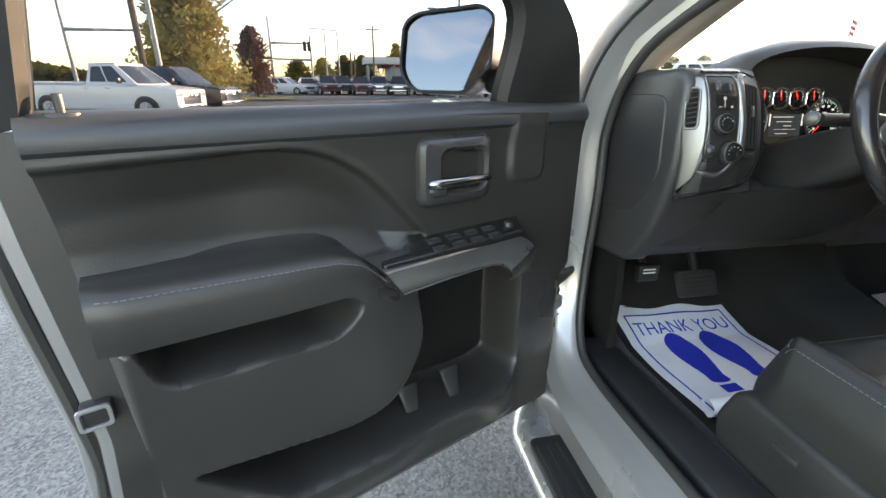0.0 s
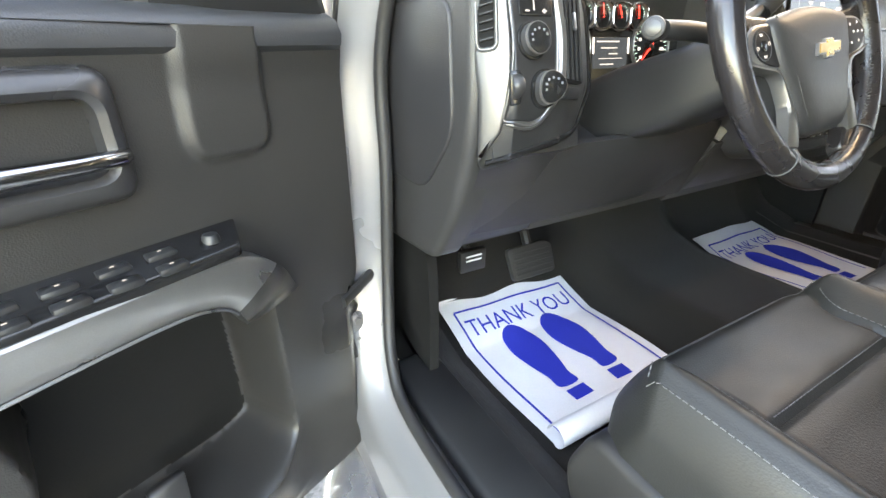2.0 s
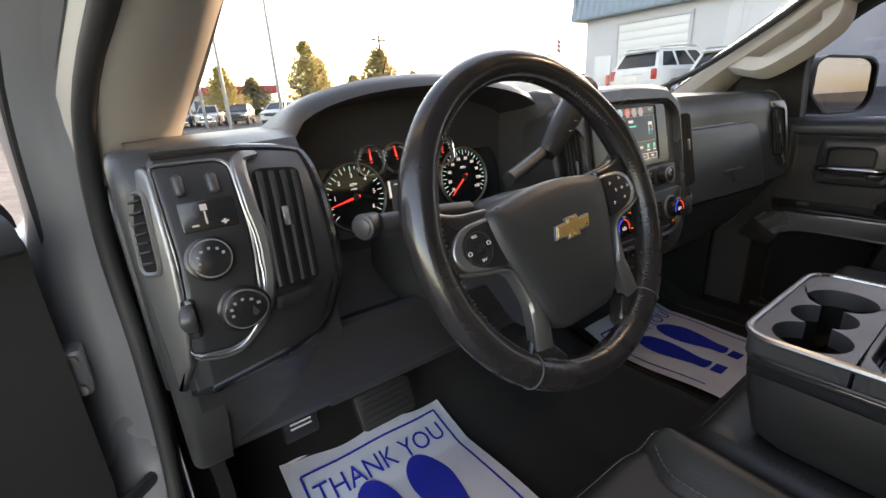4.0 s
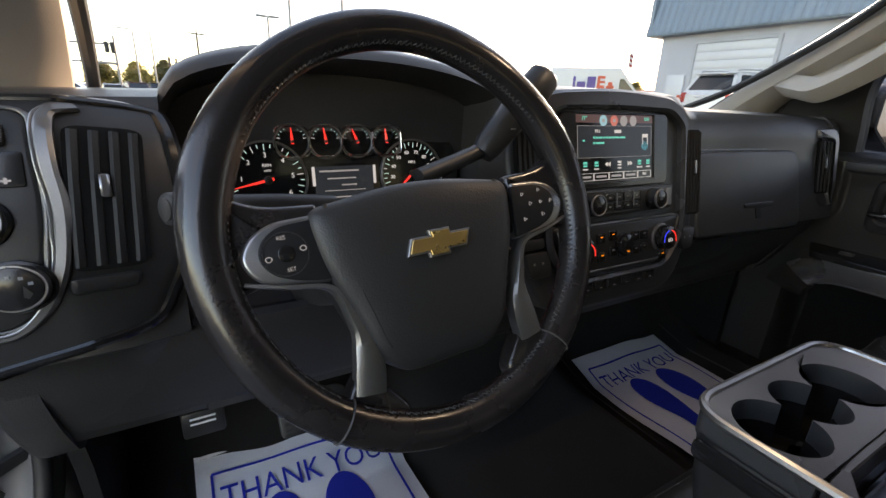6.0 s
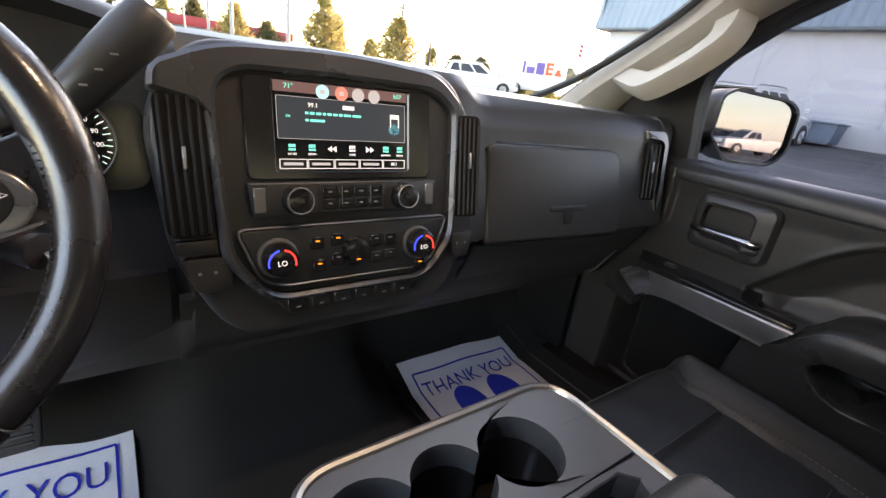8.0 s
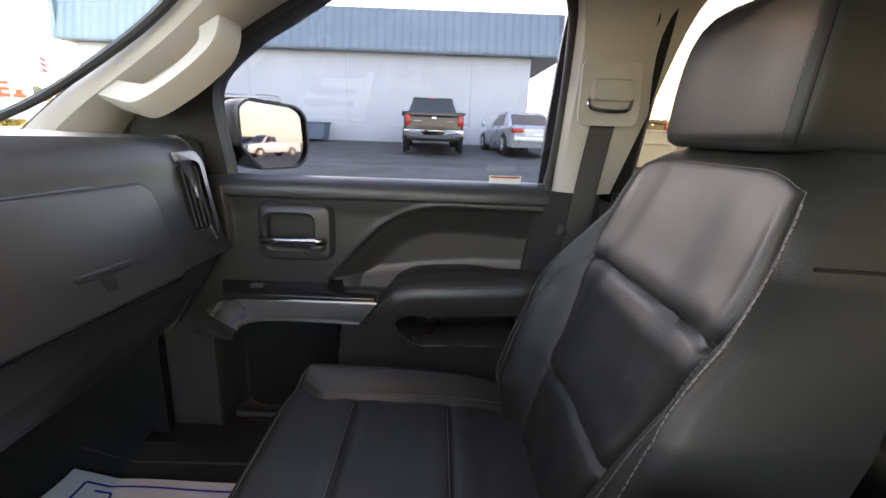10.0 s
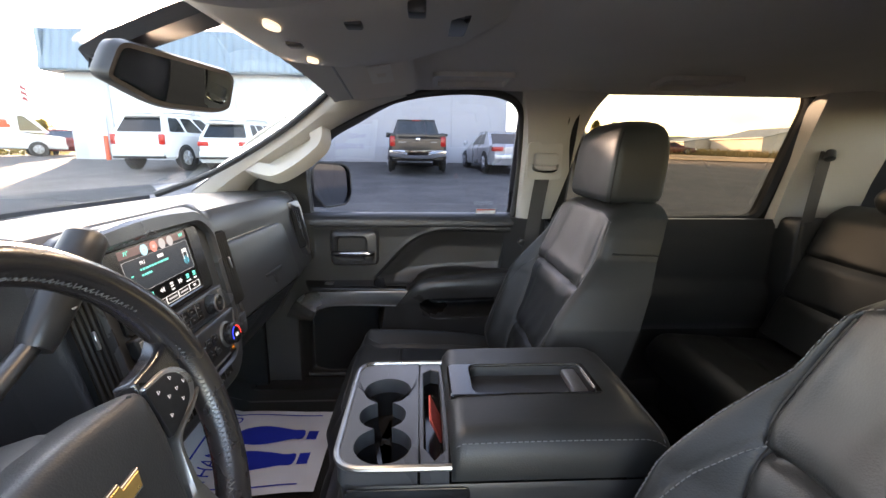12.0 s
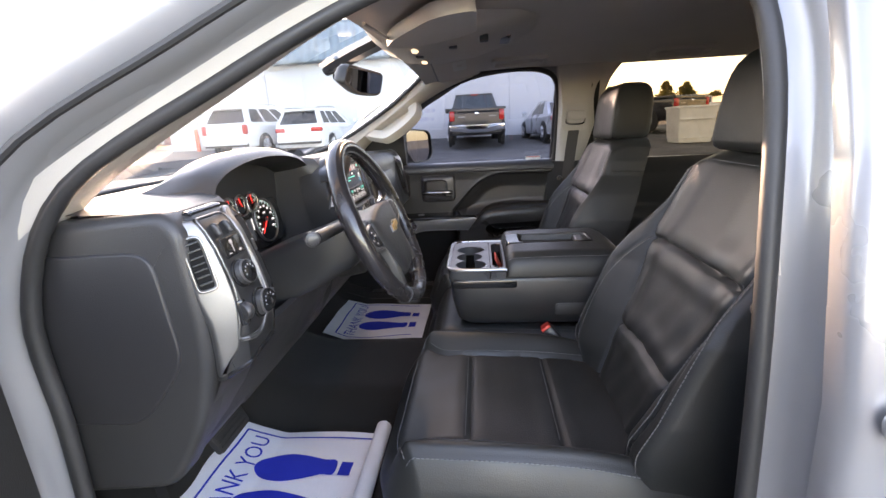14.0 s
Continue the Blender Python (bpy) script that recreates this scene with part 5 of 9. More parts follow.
def bar_vent(mm, x0, y0, x1, y1, slant, parent, n=5, sharp_r=.008, tab=True):
    """A tall vent with upright louvres and a small silver tab."""
    pl = round_poly([(x0, y1), (x0 + slant, y0), (x1 + slant, y0), (x1, y1)], sharp_r)
    bm = B()
    prism(bm, pl, .004, .0125, mm, 0)
    v = part("air_vent", bm, VENT_BLACK, parent, "black air vent")
    for k in range(n):
        t = (k + .5) / n
        bm = B()
        a, b = Vector((x0 + (x1 - x0) * t, y1 - .004, .012)), Vector((x0 + slant + (x1 - x0) * t, y0 + .004, .012))
        tube(bm, [mm @ a, mm @ b], .0022, 6, flat=1.8)
        part("louvre", bm, LOUVRE, v)
    if tab:
        bm = B()
        c = Vector(((x0 + x1 + slant) / 2 - .3 * (x1 - x0) * 0, (y0 + y1) / 2 + .01, 0))
        rbox(bm, (c.x - .002, c.y - .012, .014), (c.x + .002, c.y + .012, .019), .001, 1, mm)
        part("vent_tab", bm, SATIN_MID, v, "silver vent tab")
    return v
bm = B()
leg = smooth_path([(.020, .139, 0), (.006, .130, 0), (.005, .09, 0), (.008, .04, 0), (.002, -.010, 0), (-.013, -.043, 0), (-.036, -.0585, 0), (-.074, -.0515, 0)], 6)
rings = []
for i, p in enumerate(leg):
    a_, b_ = leg[max(i - 1, 0)], leg[min(i + 1, len(leg) - 1)]
    q = Vector((-(b_.y - a_.y), b_.x - a_.x)).normalized()
    f_ = i / (len(leg) - 1)
    w = lerp_table([(0, .003), (.15, .0065), (.5, .0055), (.75, .0036), (1, .0015)], f_)
    rings.append([LBM @ Vector((p.x + q.x * w * u, p.y + q.y * w * u, h)) for u, h in ((-1, .008), (-1, .0165), (-.5, .0190), (.5, .0190), (1, .0165), (1, .008))])
loft(bm, rings)
vf_ = part("vent_frame", bm, SATIN_DARK, lbez, "smoked silver vent frame")
bm = B()
tube(bm, [LBM @ Vector((p.x - .0055, p.y, .0178)) if p.y > .02 else LBM @ Vector((p.x - .0045 * sstep(-.06, .02, p.y), p.y + .003 * sstep(-.01, -.05, p.y), .0180)) for p in leg[3:]], .0012, 6)
part("bright_edge", bm, SATIN_MID, vf_, "bright edge of the vent frame")
bar_vent(LBM @ Matrix.Translation((0, 0, .002)), .014, -.010, .044, .122, -.004, lbez, 4)
bm = B()
prism(bm, rrect(.006, -.029, .036, -.015, .004), .008, .018, LBM, .003)
part("vent_thumbwheel", bm, PLASTIC, lbez)

# the bezel wraps round towards the door and falls away at its top and foot
_to, _inv = LBM.inverted() @ dash.matrix_basis, (LBM.inverted() @ dash.matrix_basis).inverted()
_c, _s = math.cos(radians(58)), math.sin(radians(58))
for ob in [lbez] + list(lbez.children_recursive):
    bm = bmesh.new()
    bm.from_mesh(ob.data)
    for x_ in (-.092, -.0642, -.058, .002, .0121, .03):
        bmesh.ops.bisect_plane(bm, geom=bm.verts[:] + bm.edges[:] + bm.faces[:], plane_co=_inv @ Vector((x_, 0, 0)), plane_no=(1, 0, 0))
    for y_ in (.115, .09, .05, 0, -.03, -.06):
        bmesh.ops.bisect_plane(bm, geom=bm.verts[:] + bm.edges[:] + bm.faces[:], plane_co=_inv @ Vector((0, y_, 0)), plane_no=LBM.to_3x3() @ Vector((0, 1, 0)))
    bm.to_mesh(ob.data)
    bm.free()
    for v in ob.data.vertices:
        p = _to @ v.co
        h = p.z - .009
        if p.x > .012:
            d = (p.x - .012) * (1.85 - .35 * sstep(.0, -.06, p.y))
            p.x, h = .012 + d, h - .46 * d
        p.x -= .006 * sstep(.012, -.02, p.x)
        p.y += .005 * sstep(.09, .05, p.y) * sstep(-.09, -.06, p.y)
        fall = 5.0 * max(0, p.y - .09) ** 2 + .34 * max(0, -p.y - .01)
        if p.x < -.070:
            d = -.070 - p.x
            p.x, h = -.070 - d * _c - (h - .009) * _s * .8, h - d * _s
        p.z = h - fall
        v.co = _inv @ p

# instrument cluster
CM = plane_m((-.41, 1.062, 1.38), (1, 0, 0), (0, .15, .989))
cluster = thing("instrument_cluster", "lit gauge cluster with red needles in a black hood", "gauges", m=pose(-.41, 1.06, 1.30))
bm = B()
prism(bm, round_poly([(-.20, -.10), (.20, -.10), (.20, .0), (.12, .07), (-.12, .07), (-.20, .0)], .03), -.012, 0, CM, 0)
part("face_plate", bm, GLOSS_BLACK, cluster, "black gauge plate")
def gauge(cx, cy, r, a0, a1, ticks, nums, needle, ring=True, rsz=.008, big=False):
    bm = B()
    cyl(bm, CM @ Vector((cx, cy, .0)), CM @ Vector((cx, cy, .003)), r, seg=40)
    g = part("gauge", bm, SCREEN, cluster, "round gauge")
    bm = B()
    frame_ring(bm, ellipse(cx, cy, r + .003, r + .003, 40), ellipse(cx, cy, r, r, 40), 0, .007, CM, .001)
    part("gauge_ring", bm, SATIN_DARK, g, "dark gauge ring")
    if not big:
        bm = B()
        frame_ring(bm, rrect(cx - r - .0018, cy - r * .98, cx + r + .0018, cy + r * .98, .012, 6), rrect(cx - r - .0004, cy - r * .90, cx + r + .0004, cy + r * .98, .011, 6), .004, .0085, CM, .0005)
        part("bright_edge", bm, CHROME, g, "bright lower gauge edge")
    for k in range(ticks):
        a = radians(a0 + (a1 - a0) * k / (ticks - 1))
        bm = B()
        d = Vector((math.cos(a), math.sin(a), 0))
        L = (.17 if k % 2 == 0 else .10) if big else (.22 if k % 5 == 0 else .13)
        p = [Vector((cx, cy, .0034)) + d * (r * .95), Vector((cx, cy, .0034)) + d * (r * (.95 - L))]
        tube(bm, [CM @ q for q in p], .0004 if not big else .0006, 5)
        part("tick", bm, L_TICK if k % 5 else L_WHITE, g)
    for k, s in enumerate(nums):
        if s:
            a = radians(a0 + (a1 - a0) * k / (len(nums) - 1))
            text_part(s, rsz, CM @ Matrix.Translation((cx + math.cos(a) * r * .66, cy + math.sin(a) * r * .66, .0036)), L_WHITE, g, "numeral")
    a = radians(needle)
    bm = B()
    d = Vector((math.cos(a), math.sin(a), 0))
    rings = [[CM @ (Vector((cx, cy, .006)) + d * t + Vector((-d.y, d.x, 0)) * (w * s) + Vector((0, 0, h))) for s, h in ((-1, 0), (0, .0012), (1, 0))] for t, w in ((-r * .15, .0022), (r * .25, .0018), (r * .86, .0006))]
    loft(bm, rings)
    part("needle", bm, L_RED, g, "glowing red needle")
    bm = B()
    cyl(bm, CM @ Vector((cx, cy, .004)), CM @ Vector((cx, cy, .0072)), r * .11, seg=20, bev=.0008)
    part("needle_hub", bm, PLASTIC, g)
    return g
for k, (cx, nd) in enumerate(((-.073, 92), (-.025, 98), (.022, 112), (.070, 97))):
    gauge(cx, .014, .0225, 165, 15, 11, ["", "", ""], nd)
gt = gauge(-.110, -.038, .052, 217, -33, 25, ["", "1", "2", "3", "4", "5", "6"], 192, rsz=.010, big=True)
text_part("RPM", .0065, CM @ Matrix.Translation((-.110, -.018, .0036)), L_WHITE, gt, "lettering")
text_part("x1000", .004, CM @ Matrix.Translation((-.110, -.025, .0036)), L_WHITE, gt, "lettering")
gs = gauge(.112, -.038, .052, 215, -35, 28, ["20", "30", "40", "50", "60", "70", "80", "90", "100", "110"], 222, rsz=.008, big=True)
text_part("MPH", .006, CM @ Matrix.Translation((.112, -.020, .0036)), L_WHITE, gs, "lettering")
bm = B()
prism(bm, rrect(-.045, -.075, .045, -.022, .003), 0, .003, CM, .0005)
dp = part("driver_display", bm, L_PANEL, cluster, "lit driver display")
for x, y, w, h in ((-.008, -.029, .030, .0026), (-.005, -.040, .022, .002), (.006, -.050, .012, .002), (.0, -.058, .032, .0012), (-.01, -.068, .018, .002)):
    bm = B()
    rbox(bm, (x - w, y - h / 2, .003), (x + w, y + h / 2, .0034), 0, 1, CM)
    part("text_bar", bm, L_DIM, dp)
for x in (-.047, .047):
    bm = B()
    rbox(bm, (x - .0022, -.050, .003), (x + .0022, -.022, .0042), .0006, 1, CM)
    part("display_edge", bm, L_WHITE, dp)

# steering column
col = thing("steering_column", "black steering column with ignition and shift lever", "steering column", m=pose(-.44, .9, 1.27))
AX = Vector((0, -math.cos(radians(23)), math.sin(radians(23))))
bm = B()
rings = []
for t, w, h, dz in ((.03, .045, .045, -.0), (.06, .060, .060, -.004), (.14, .068, .066, -.006), (.24, .075, .072, -.002), (.33, .075, .07, .0)):
    c = WC - AX * t + Vector((0, 0, dz))
    rings.append([c + Vector((x, 0, z)) for x, z in round_poly([(-w, -h), (w, -h), (w, h * .8), (-w, h * .8)], .03, 4)])
loft(bm, rings)
part("column_shroud", bm, PLASTIC, col, "black column shroud")
bm = B()
tube(bm, smooth_path([(-.39, .845, 1.375), (-.31, .865, 1.395), (-.275, .868, 1.410), (-.245, .866, 1.445)], 6), [.010] * 12 + [.012] * 3 + [.013] * 4, 10)
lever = part("shift_lever", bm, PLASTIC, col, "black column shift lever")
bm = B()
tube(bm, [(-.292, .866, 1.396), (-.284, .866, 1.405), (-.258, .866, 1.432), (-.222, .864, 1.472), (-.206, .863, 1.490), (-.203, .863, 1.4935)], [.0145, .0175, .0195, .0215, .0205, .0165], 14, flat=1.05)
knob_ = part("shift_knob", bm, PLASTIC, lever, "black shift knob")
for k_ in range(3):
    bm = B()
    c = Vector((-.262 + .012 * k_, .8445, 1.428 + .0135 * k_))
    rbox(bm, (c.x - .003, c.y - .001, c.z - .0008), (c.x + .003, c.y + .001, c.z + .0008), 0)
    part("lever_mark", bm, MARK, knob_)
bm = B()
tube(bm, smooth_path([(-.50, .80, 1.36), (-.56, .80, 1.365), (-.612, .806, 1.366)], 5), .0115, 12)
stk = part("turn_signal_stalk", bm, PLASTIC, col, "black turn signal stalk")
bm = B()
cyl(bm, (-.612, .816, 1.366), (-.634, .803, 1.368), .0120, .0135, 24, .003)
se_ = part("stalk_end", bm, PLASTIC, stk, "black round stalk end")
bm = B()
cyl(bm, (-.632, .804, 1.3678), (-.6352, .8022, 1.3681), .0095, seg=24, bev=.0008)
part("end_cap", bm, DARK_GREY, se_, "grey end cap")
bm = B()
cyl(bm, (-.335, .835, 1.305), (-.300, .800, 1.300), .018, seg=20, bev=.003)
part("ignition", bm, DARK_GREY, col, "ignition lock")
bm = B()
tube(bm, smooth_path([(-.300, .797, 1.298), (-.294, .787, 1.290), (-.290, .782, 1.277)], 4), .0035, 8)
key = part("key_ring", bm, CHROME, col, "chrome key ring")
tag = thing("key_tag", "red paper key tag hanging from the ignition", "key tag", m=pose(-.288, .778, 1.19))
bm = B()
rbox(bm, (-.299, .778, 1.222), (-.280, .780, 1.290), .0006, 1, Matrix.Translation((-.289, .779, 1.28)) @ Matrix.Rotation(radians(6), 4, "Y") @ Matrix.Rotation(radians(25), 4, "Z") @ Matrix.Translation((.289, -.779, -1.28)))
part("tag", bm, RED_TAG, tag)

# ---- steering wheel ----
wheel = thing("steering_wheel", "black leather steering wheel with silver spokes and gold badge", "steering wheel", m=pose(WC.x, WC.y, WC.z - .19))
th_, ro_ = radians(23), radians(4)
_a, _b = Vector((1, 0, 0)), Vector((0, math.sin(th_), math.cos(th_)))
WX, WY = _a * math.cos(ro_) + _b * math.sin(ro_), -_a * math.sin(ro_) + _b * math.cos(ro_)
WM = plane_m(WC, WX, WY)
bm = B()
R = .171
tube(bm, [WM @ Vector((R * math.cos(q), R * math.sin(q), .002)) for q in (2 * math.pi * k / 96 for k in range(96))], [.0165 + .0022 * (math.exp(-((math.degrees(2 * math.pi * k / 96) - 20) / 14) ** 2) + math.exp(-((math.degrees(2 * math.pi * k / 96) - 160) / 14) ** 2)) for k in range(96)], 18, True, up=tuple(AX))
rim = part("rim", bm, WHEEL_LEATHER, wheel, "worn black leather rim")
for q in (152, 28, -52, -128):
    bm = B()
    a = radians(q)
    c = WM @ Vector((R * math.cos(a), R * math.sin(a), .002))
    rad = WX * math.cos(a) + WY * math.sin(a)
    nrm = WX.cross(WY)
    tube(bm, [c + rad * (.0172 * math.cos(t)) + nrm * (.0172 * math.sin(t)) for t in (2 * math.pi * k / 20 for k in range(20))], .0008, 6, True)
    part("rim_seam", bm, THREAD_DARK, rim, "seam round the rim")
bm = B()
def rim_in(q, off=0.0):
    a = radians(q)
    rad = WX * math.cos(a) + WY * math.sin(a)
    return WM @ Vector((R * math.cos(a), R * math.sin(a), .002)) - rad * .0150 + WX.cross(WY) * (.0075 + off)
for q0, q1 in ((30, 150), (-48, 12), (168, 228), (-125, -55)):
    path = []
    for k in range(int(abs(q1 - q0) * 1.1)):
        q = q0 + (q1 - q0) * k / int(abs(q1 - q0) * 1.1)
        path.append(rim_in(q, .0028 if k % 2 else -.0028))
    stitch(bm, path, .0045, .0006, .0042)
part("rim_stitching", bm, THREAD_DARK, rim, "cross stitching inside the rim", kind="stuff")
# hub and airbag cover
bm = B()
bag = round_poly([(-.104, .026), (-.008, .041), (.088, .027), (.082, -.02), (.066, -.058), (.054, -.096), (.034, -.116), (-.050, -.116), (-.070, -.096), (-.082, -.058), (-.098, -.02)], [.014, .08, .014, .03, .04, .02, .02, .02, .02, .04, .03], 6)
rings = []
for k, h in ((.98, -.045), (1.0, -.010), (1.0, .004), (.985, .0095), (.955, .0135), (.90, .0165), (.80, .0190), (.6, .0208), (.3, .0216)):
    rings.append([WM @ Vector((-.008 + (x + .008) * k, -.030 + (y + .030) * k, h)) for x, y in bag])
loft(bm, rings)
cover = part("airbag_cover", bm, BAG, wheel, "grained black airbag cover", sharp=60)
# crease lines down the cover
for sg in (-1, 1):
    bm = B()
    tube(bm, [WM @ Vector((-.008 + sg * x, y, h)) for x, y, h in ((.079, .028, .0125), (.074, .0, .0165), (.064, -.045, .0172), (.052, -.09, .0160))], .0022, 6, flat=.5)
    part("cover_crease", bm, BAG, cover)
# badge: gold slanted cross with bright rim
bow = [(-.0315, -.007), (-.0105, -.007), (-.0085, -.0125), (.0105, -.0125), (.0085, -.007), (.0295, -.007), (.0315, .007), (.0105, .007), (.0085, .0125), (-.0105, .0125), (-.0085, .007), (-.0295, .007)]
bow = [(-.004 + (x + .22 * y) * .86, y * .76 - .018) for x, y in bow]
bm = B()
prism(bm, inset(bow, -.0016), .016, .0252, WM, .0006, 1)
badge = part("badge_rim", bm, SATIN, cover, "bright badge rim")
bm = B()
prism(bm, bow, .0240, .0264, WM, .0005, 1)
part("badge", bm, GOLD, badge, "gold badge")
# side spokes with button pods
for sg in (-1, 1):
    fl = lambda pl: [(x * sg, y) for x, y in pl]
    # leather wrapped spoke between rim and cover
    bm = B()
    root = fl(round_poly([(.090, .031), (.135, .034), (.168, .055), (.178, .02), (.176, -.03), (.160, -.030), (.140, -.022), (.088, -.026)], [.004, .02, .01, .01, .01, .012, .01, .004]))
    prism(bm, root, -.014, .006, WM, .006, 3)
    part("spoke_root", bm, WHEEL_LEATHER, wheel, "leather wrapped spoke root")
    bm = B()
    pod = fl(round_poly([(.092, .0225), (.127, .0215), (.144, .013), (.1525, -.002), (.147, -.015), (.138, -.0225), (.088, -.0305)], [.003, .015, .012, .008, .008, .01, .003]))
    prism(bm, pod, -.004, .0095, WM, .003, 3)
    spoke = part("spoke", bm, SATIN_MID, wheel, "smoked silver side spoke")
    bm = B()
    blk = fl(round_poly([(.090, .0195), (.124, .0175), (.137, .009), (.141, -.004), (.133, -.017), (.115, -.0245), (.086, -.0290)], [.003, .015, .012, .01, .01, .01, .003]))
    prism(bm, blk, .006, .0108, WM, .0015, 2)
    pb = part("button_pod", bm, POD, spoke, "black button pod")
    if sg < 0:
        bm = B()
        frame_ring(bm, ellipse(-.121, -.003, .0165, .0165, 32), ellipse(-.121, -.003, .0155, .0155, 32), .0100, .0112, WM)
        part("cruise_ring", bm, DARK_GREY, pb)
        bm = B()
        cyl(bm, WM @ Vector((-.121, -.003, .0105)), WM @ Vector((-.121, -.003, .0125)), .0062, seg=20, bev=.001)
        part("cruise_centre", bm, GLOSS_BLACK, pb)
        text_part("RES", .0042, WM @ Matrix.Translation((-.1225, .0088, .0109)), L_DIM, pb, "button_mark")
        text_part("SET", .0042, WM @ Matrix.Translation((-.1195, -.0148, .0109)), L_DIM, pb, "button_mark")
        marks = [(-.1335, -.005), (-.1085, -.001)]
    else:
        marks = [(.122, .012), (.122, -.012), (.109, .0), (.135, .0), (.122, .0), (.101, .010), (.099, -.014)]
    for x, y in marks:
        bm = B()
        frame_ring(bm, ellipse(x, y, .0026, .0022, 3 if sg > 0 else 10), ellipse(x, y, .0018, .0015, 3 if sg > 0 else 10), .0102, .0113, WM)
        part("button_mark", bm, L_DIM, pb)
    # bright silver edge under the pod that runs down as the lower spoke
    bm = B()
    low = smooth_path([(.152, -.019, .006), (.125, -.0265, .008), (.100, -.0315, .008), (.089, -.040, .008), (.082, -.060, .008), (.077, -.080, .008), (.077, -.098, .008), (.081, -.122, .006)], 6)
    rings = []
    for i, p in enumerate(low):
        t = i / (len(low) - 1)
        w = lerp_table([(0, .0016), (.3, .0024), (.50, .0036), (.64, .0055), (.76, .0100), (.90, .0120), (1, .0120)], t)
        a_, b_ = low[max(i - 1, 0)], low[min(i + 1, len(low) - 1)]
        q = Vector((-(b_.y - a_.y), b_.x - a_.x)).normalized()
        rings.append([WM @ Vector((sg * (p.x + q.x * w * a), p.y + q.y * w * a, p.z + h)) for a, h in ((-1, -.012), (-1, .000), (-.6, .0028), (.6, .0028), (1, .000), (1, -.012))])
    loft(bm, rings)
    part("lower_spoke", bm, SATIN_DARK, wheel, "smoked silver lower spoke")
    bm = B()
    web = fl(round_poly([(.084, -.100), (.098, -.118), (.110, -.135), (.060, -.165), (.048, -.145), (.060, -.128)], .008))
    prism(bm, web, -.014, .004, WM, .005, 3)
    part("spoke_foot", bm, WHEEL_LEATHER, wheel, "leather wrapped spoke foot")

# ---- centre stack ----
SM = plane_m((0, .886, 1.30), (1, 0, 0), (0, .2, .98))
stack = thing("centre_stack", "centre stack with lit touch screen, radio and climate knobs", "centre console", m=pose(0, .9, 1.13))
bm = B()
plate = round_poly([(-.205, -.06), (-.15, -.165), (.16, -.165), (.222, -.06), (.222, .11), (.172, .188), (-.175, .188), (-.222, .11)], [.03, .05, .05, .03, .05, .06, .06, .05])
prism(bm, plate, -.08, -.004, SM, .012, 4)
part("stack_body", bm, DASH, stack, "black stack housing")
bm = B()
arch = round_poly([(-.160, -.06), (-.112, -.120), (.125, -.120), (.176, -.06), (.180, .118), (.184, .142), (.142, .180), (.0, .190), (-.150, .180), (-.212, .152), (-.215, .126), (-.166, .114)], [.02, .03, .03, .02, .02, .03, .05, .10, .05, .025, .006, .012], 6)
archi = round_poly([(-.146, -.055), (-.106, -.111), (.119, -.111), (.163, -.055), (.167, .105), (.166, .130), (.135, .155), (.0, .158), (-.125, .155), (-.148, .142), (-.153, .122), (-.154, .100)], [.02, .03, .03, .02, .01, .02, .02, .05, .02, .012, .005, .005], 6)
frame_ring(bm, arch, archi, -.02, .012, SM, .005)
part("silver_arch", bm, SATIN_ARCH, stack, "smoked silver arch trim")
bm = B()
prism(bm, inset(archi, -.002), -.03, -.002, SM, 0)
part("stack_recess", bm, PLASTIC, stack, "black recess")
bm = B()
frame_ring(bm, rrect(-.125, .032, .130, .152, .012), rrect(-.091, .043, .092, .149, .003), -.004, .004, SM, .002)
part("screen_bezel", bm, GLOSS_BLACK, stack, "gloss black screen bezel")
bm = B()
prism(bm, rrect(-.0915, .0425, .0925, .1495, .003), -.006, .0012, SM, 0)
scr = part("touch_screen", bm, SCREEN, stack, "lit touch screen showing radio")
def scr_box(x0, y0, x1, y1, mt, z=.0014, name="screen_bar"):
    bm = B()
    rbox(bm, (x0, y0, z), (x1, y1, z + .0002), 0, 1, SM)
    return part(name, bm, mt, scr)
scr_box(-.090, .136, .091, .1485, L_MAROON, .0013, "status_bar")
scr_box(-.087, .082, .088, .131, L_PANEL, .0013, "info_panel")
bm = B()
frame_ring(bm, rrect(-.0875, .0815, .0885, .1315, .002), rrect(-.087, .082, .088, .131, .002), .0013, .0018, SM)
part("panel_outline", bm, L_DIM, scr)
T = lambda x, y: SM @ Matrix.Translation((x, y, .0018))
text_part("71°", .0085, T(-.072, .1425), L_TEAL, scr)
text_part("5:57", .0075, T(.076, .1425), L_TEAL, scr)
text_part("99.1", .0075, T(-.043, .1225), L_WHITE, scr)
text_part("FM", .004, T(-.074, .108), L_TEAL, scr)
scr_box(-.004, .120, .012, .125, L_WHITE, .0016)
def words(x, y, widths, mt):
    """A line of unreadable words as short bars."""
    for w in widths:
        scr_box(x, y, x + w, y + .0030, mt, .0016)
        x += w + .0018
words(-.053, .1115, (.004, .006, .007, .004, .006, .006, .005, .010, .012), L_TEAL)
words(-.053, .1030, (.004, .019), L_TEAL)
for x, mt in ((-.030, L_SKY), (-.005, L_SALMON), (.018, L_DIM), (.041, L_DIM)):
    bm = B()
    prism(bm, ellipse(x, .1395, .0085, .0085, 24), .0014, .0020, SM, 0)
    part("round_icon", bm, mt, scr)
    bm = B()
    rbox(bm, (x - .003, .137, .002), (x + .003, .142, .0023), 0, 1, SM)
    part("icon_mark", bm, L_DIM, scr)
scr_box(.0650, .1125, .0790, .1185, L_WHITE, .0016, "station_icon")
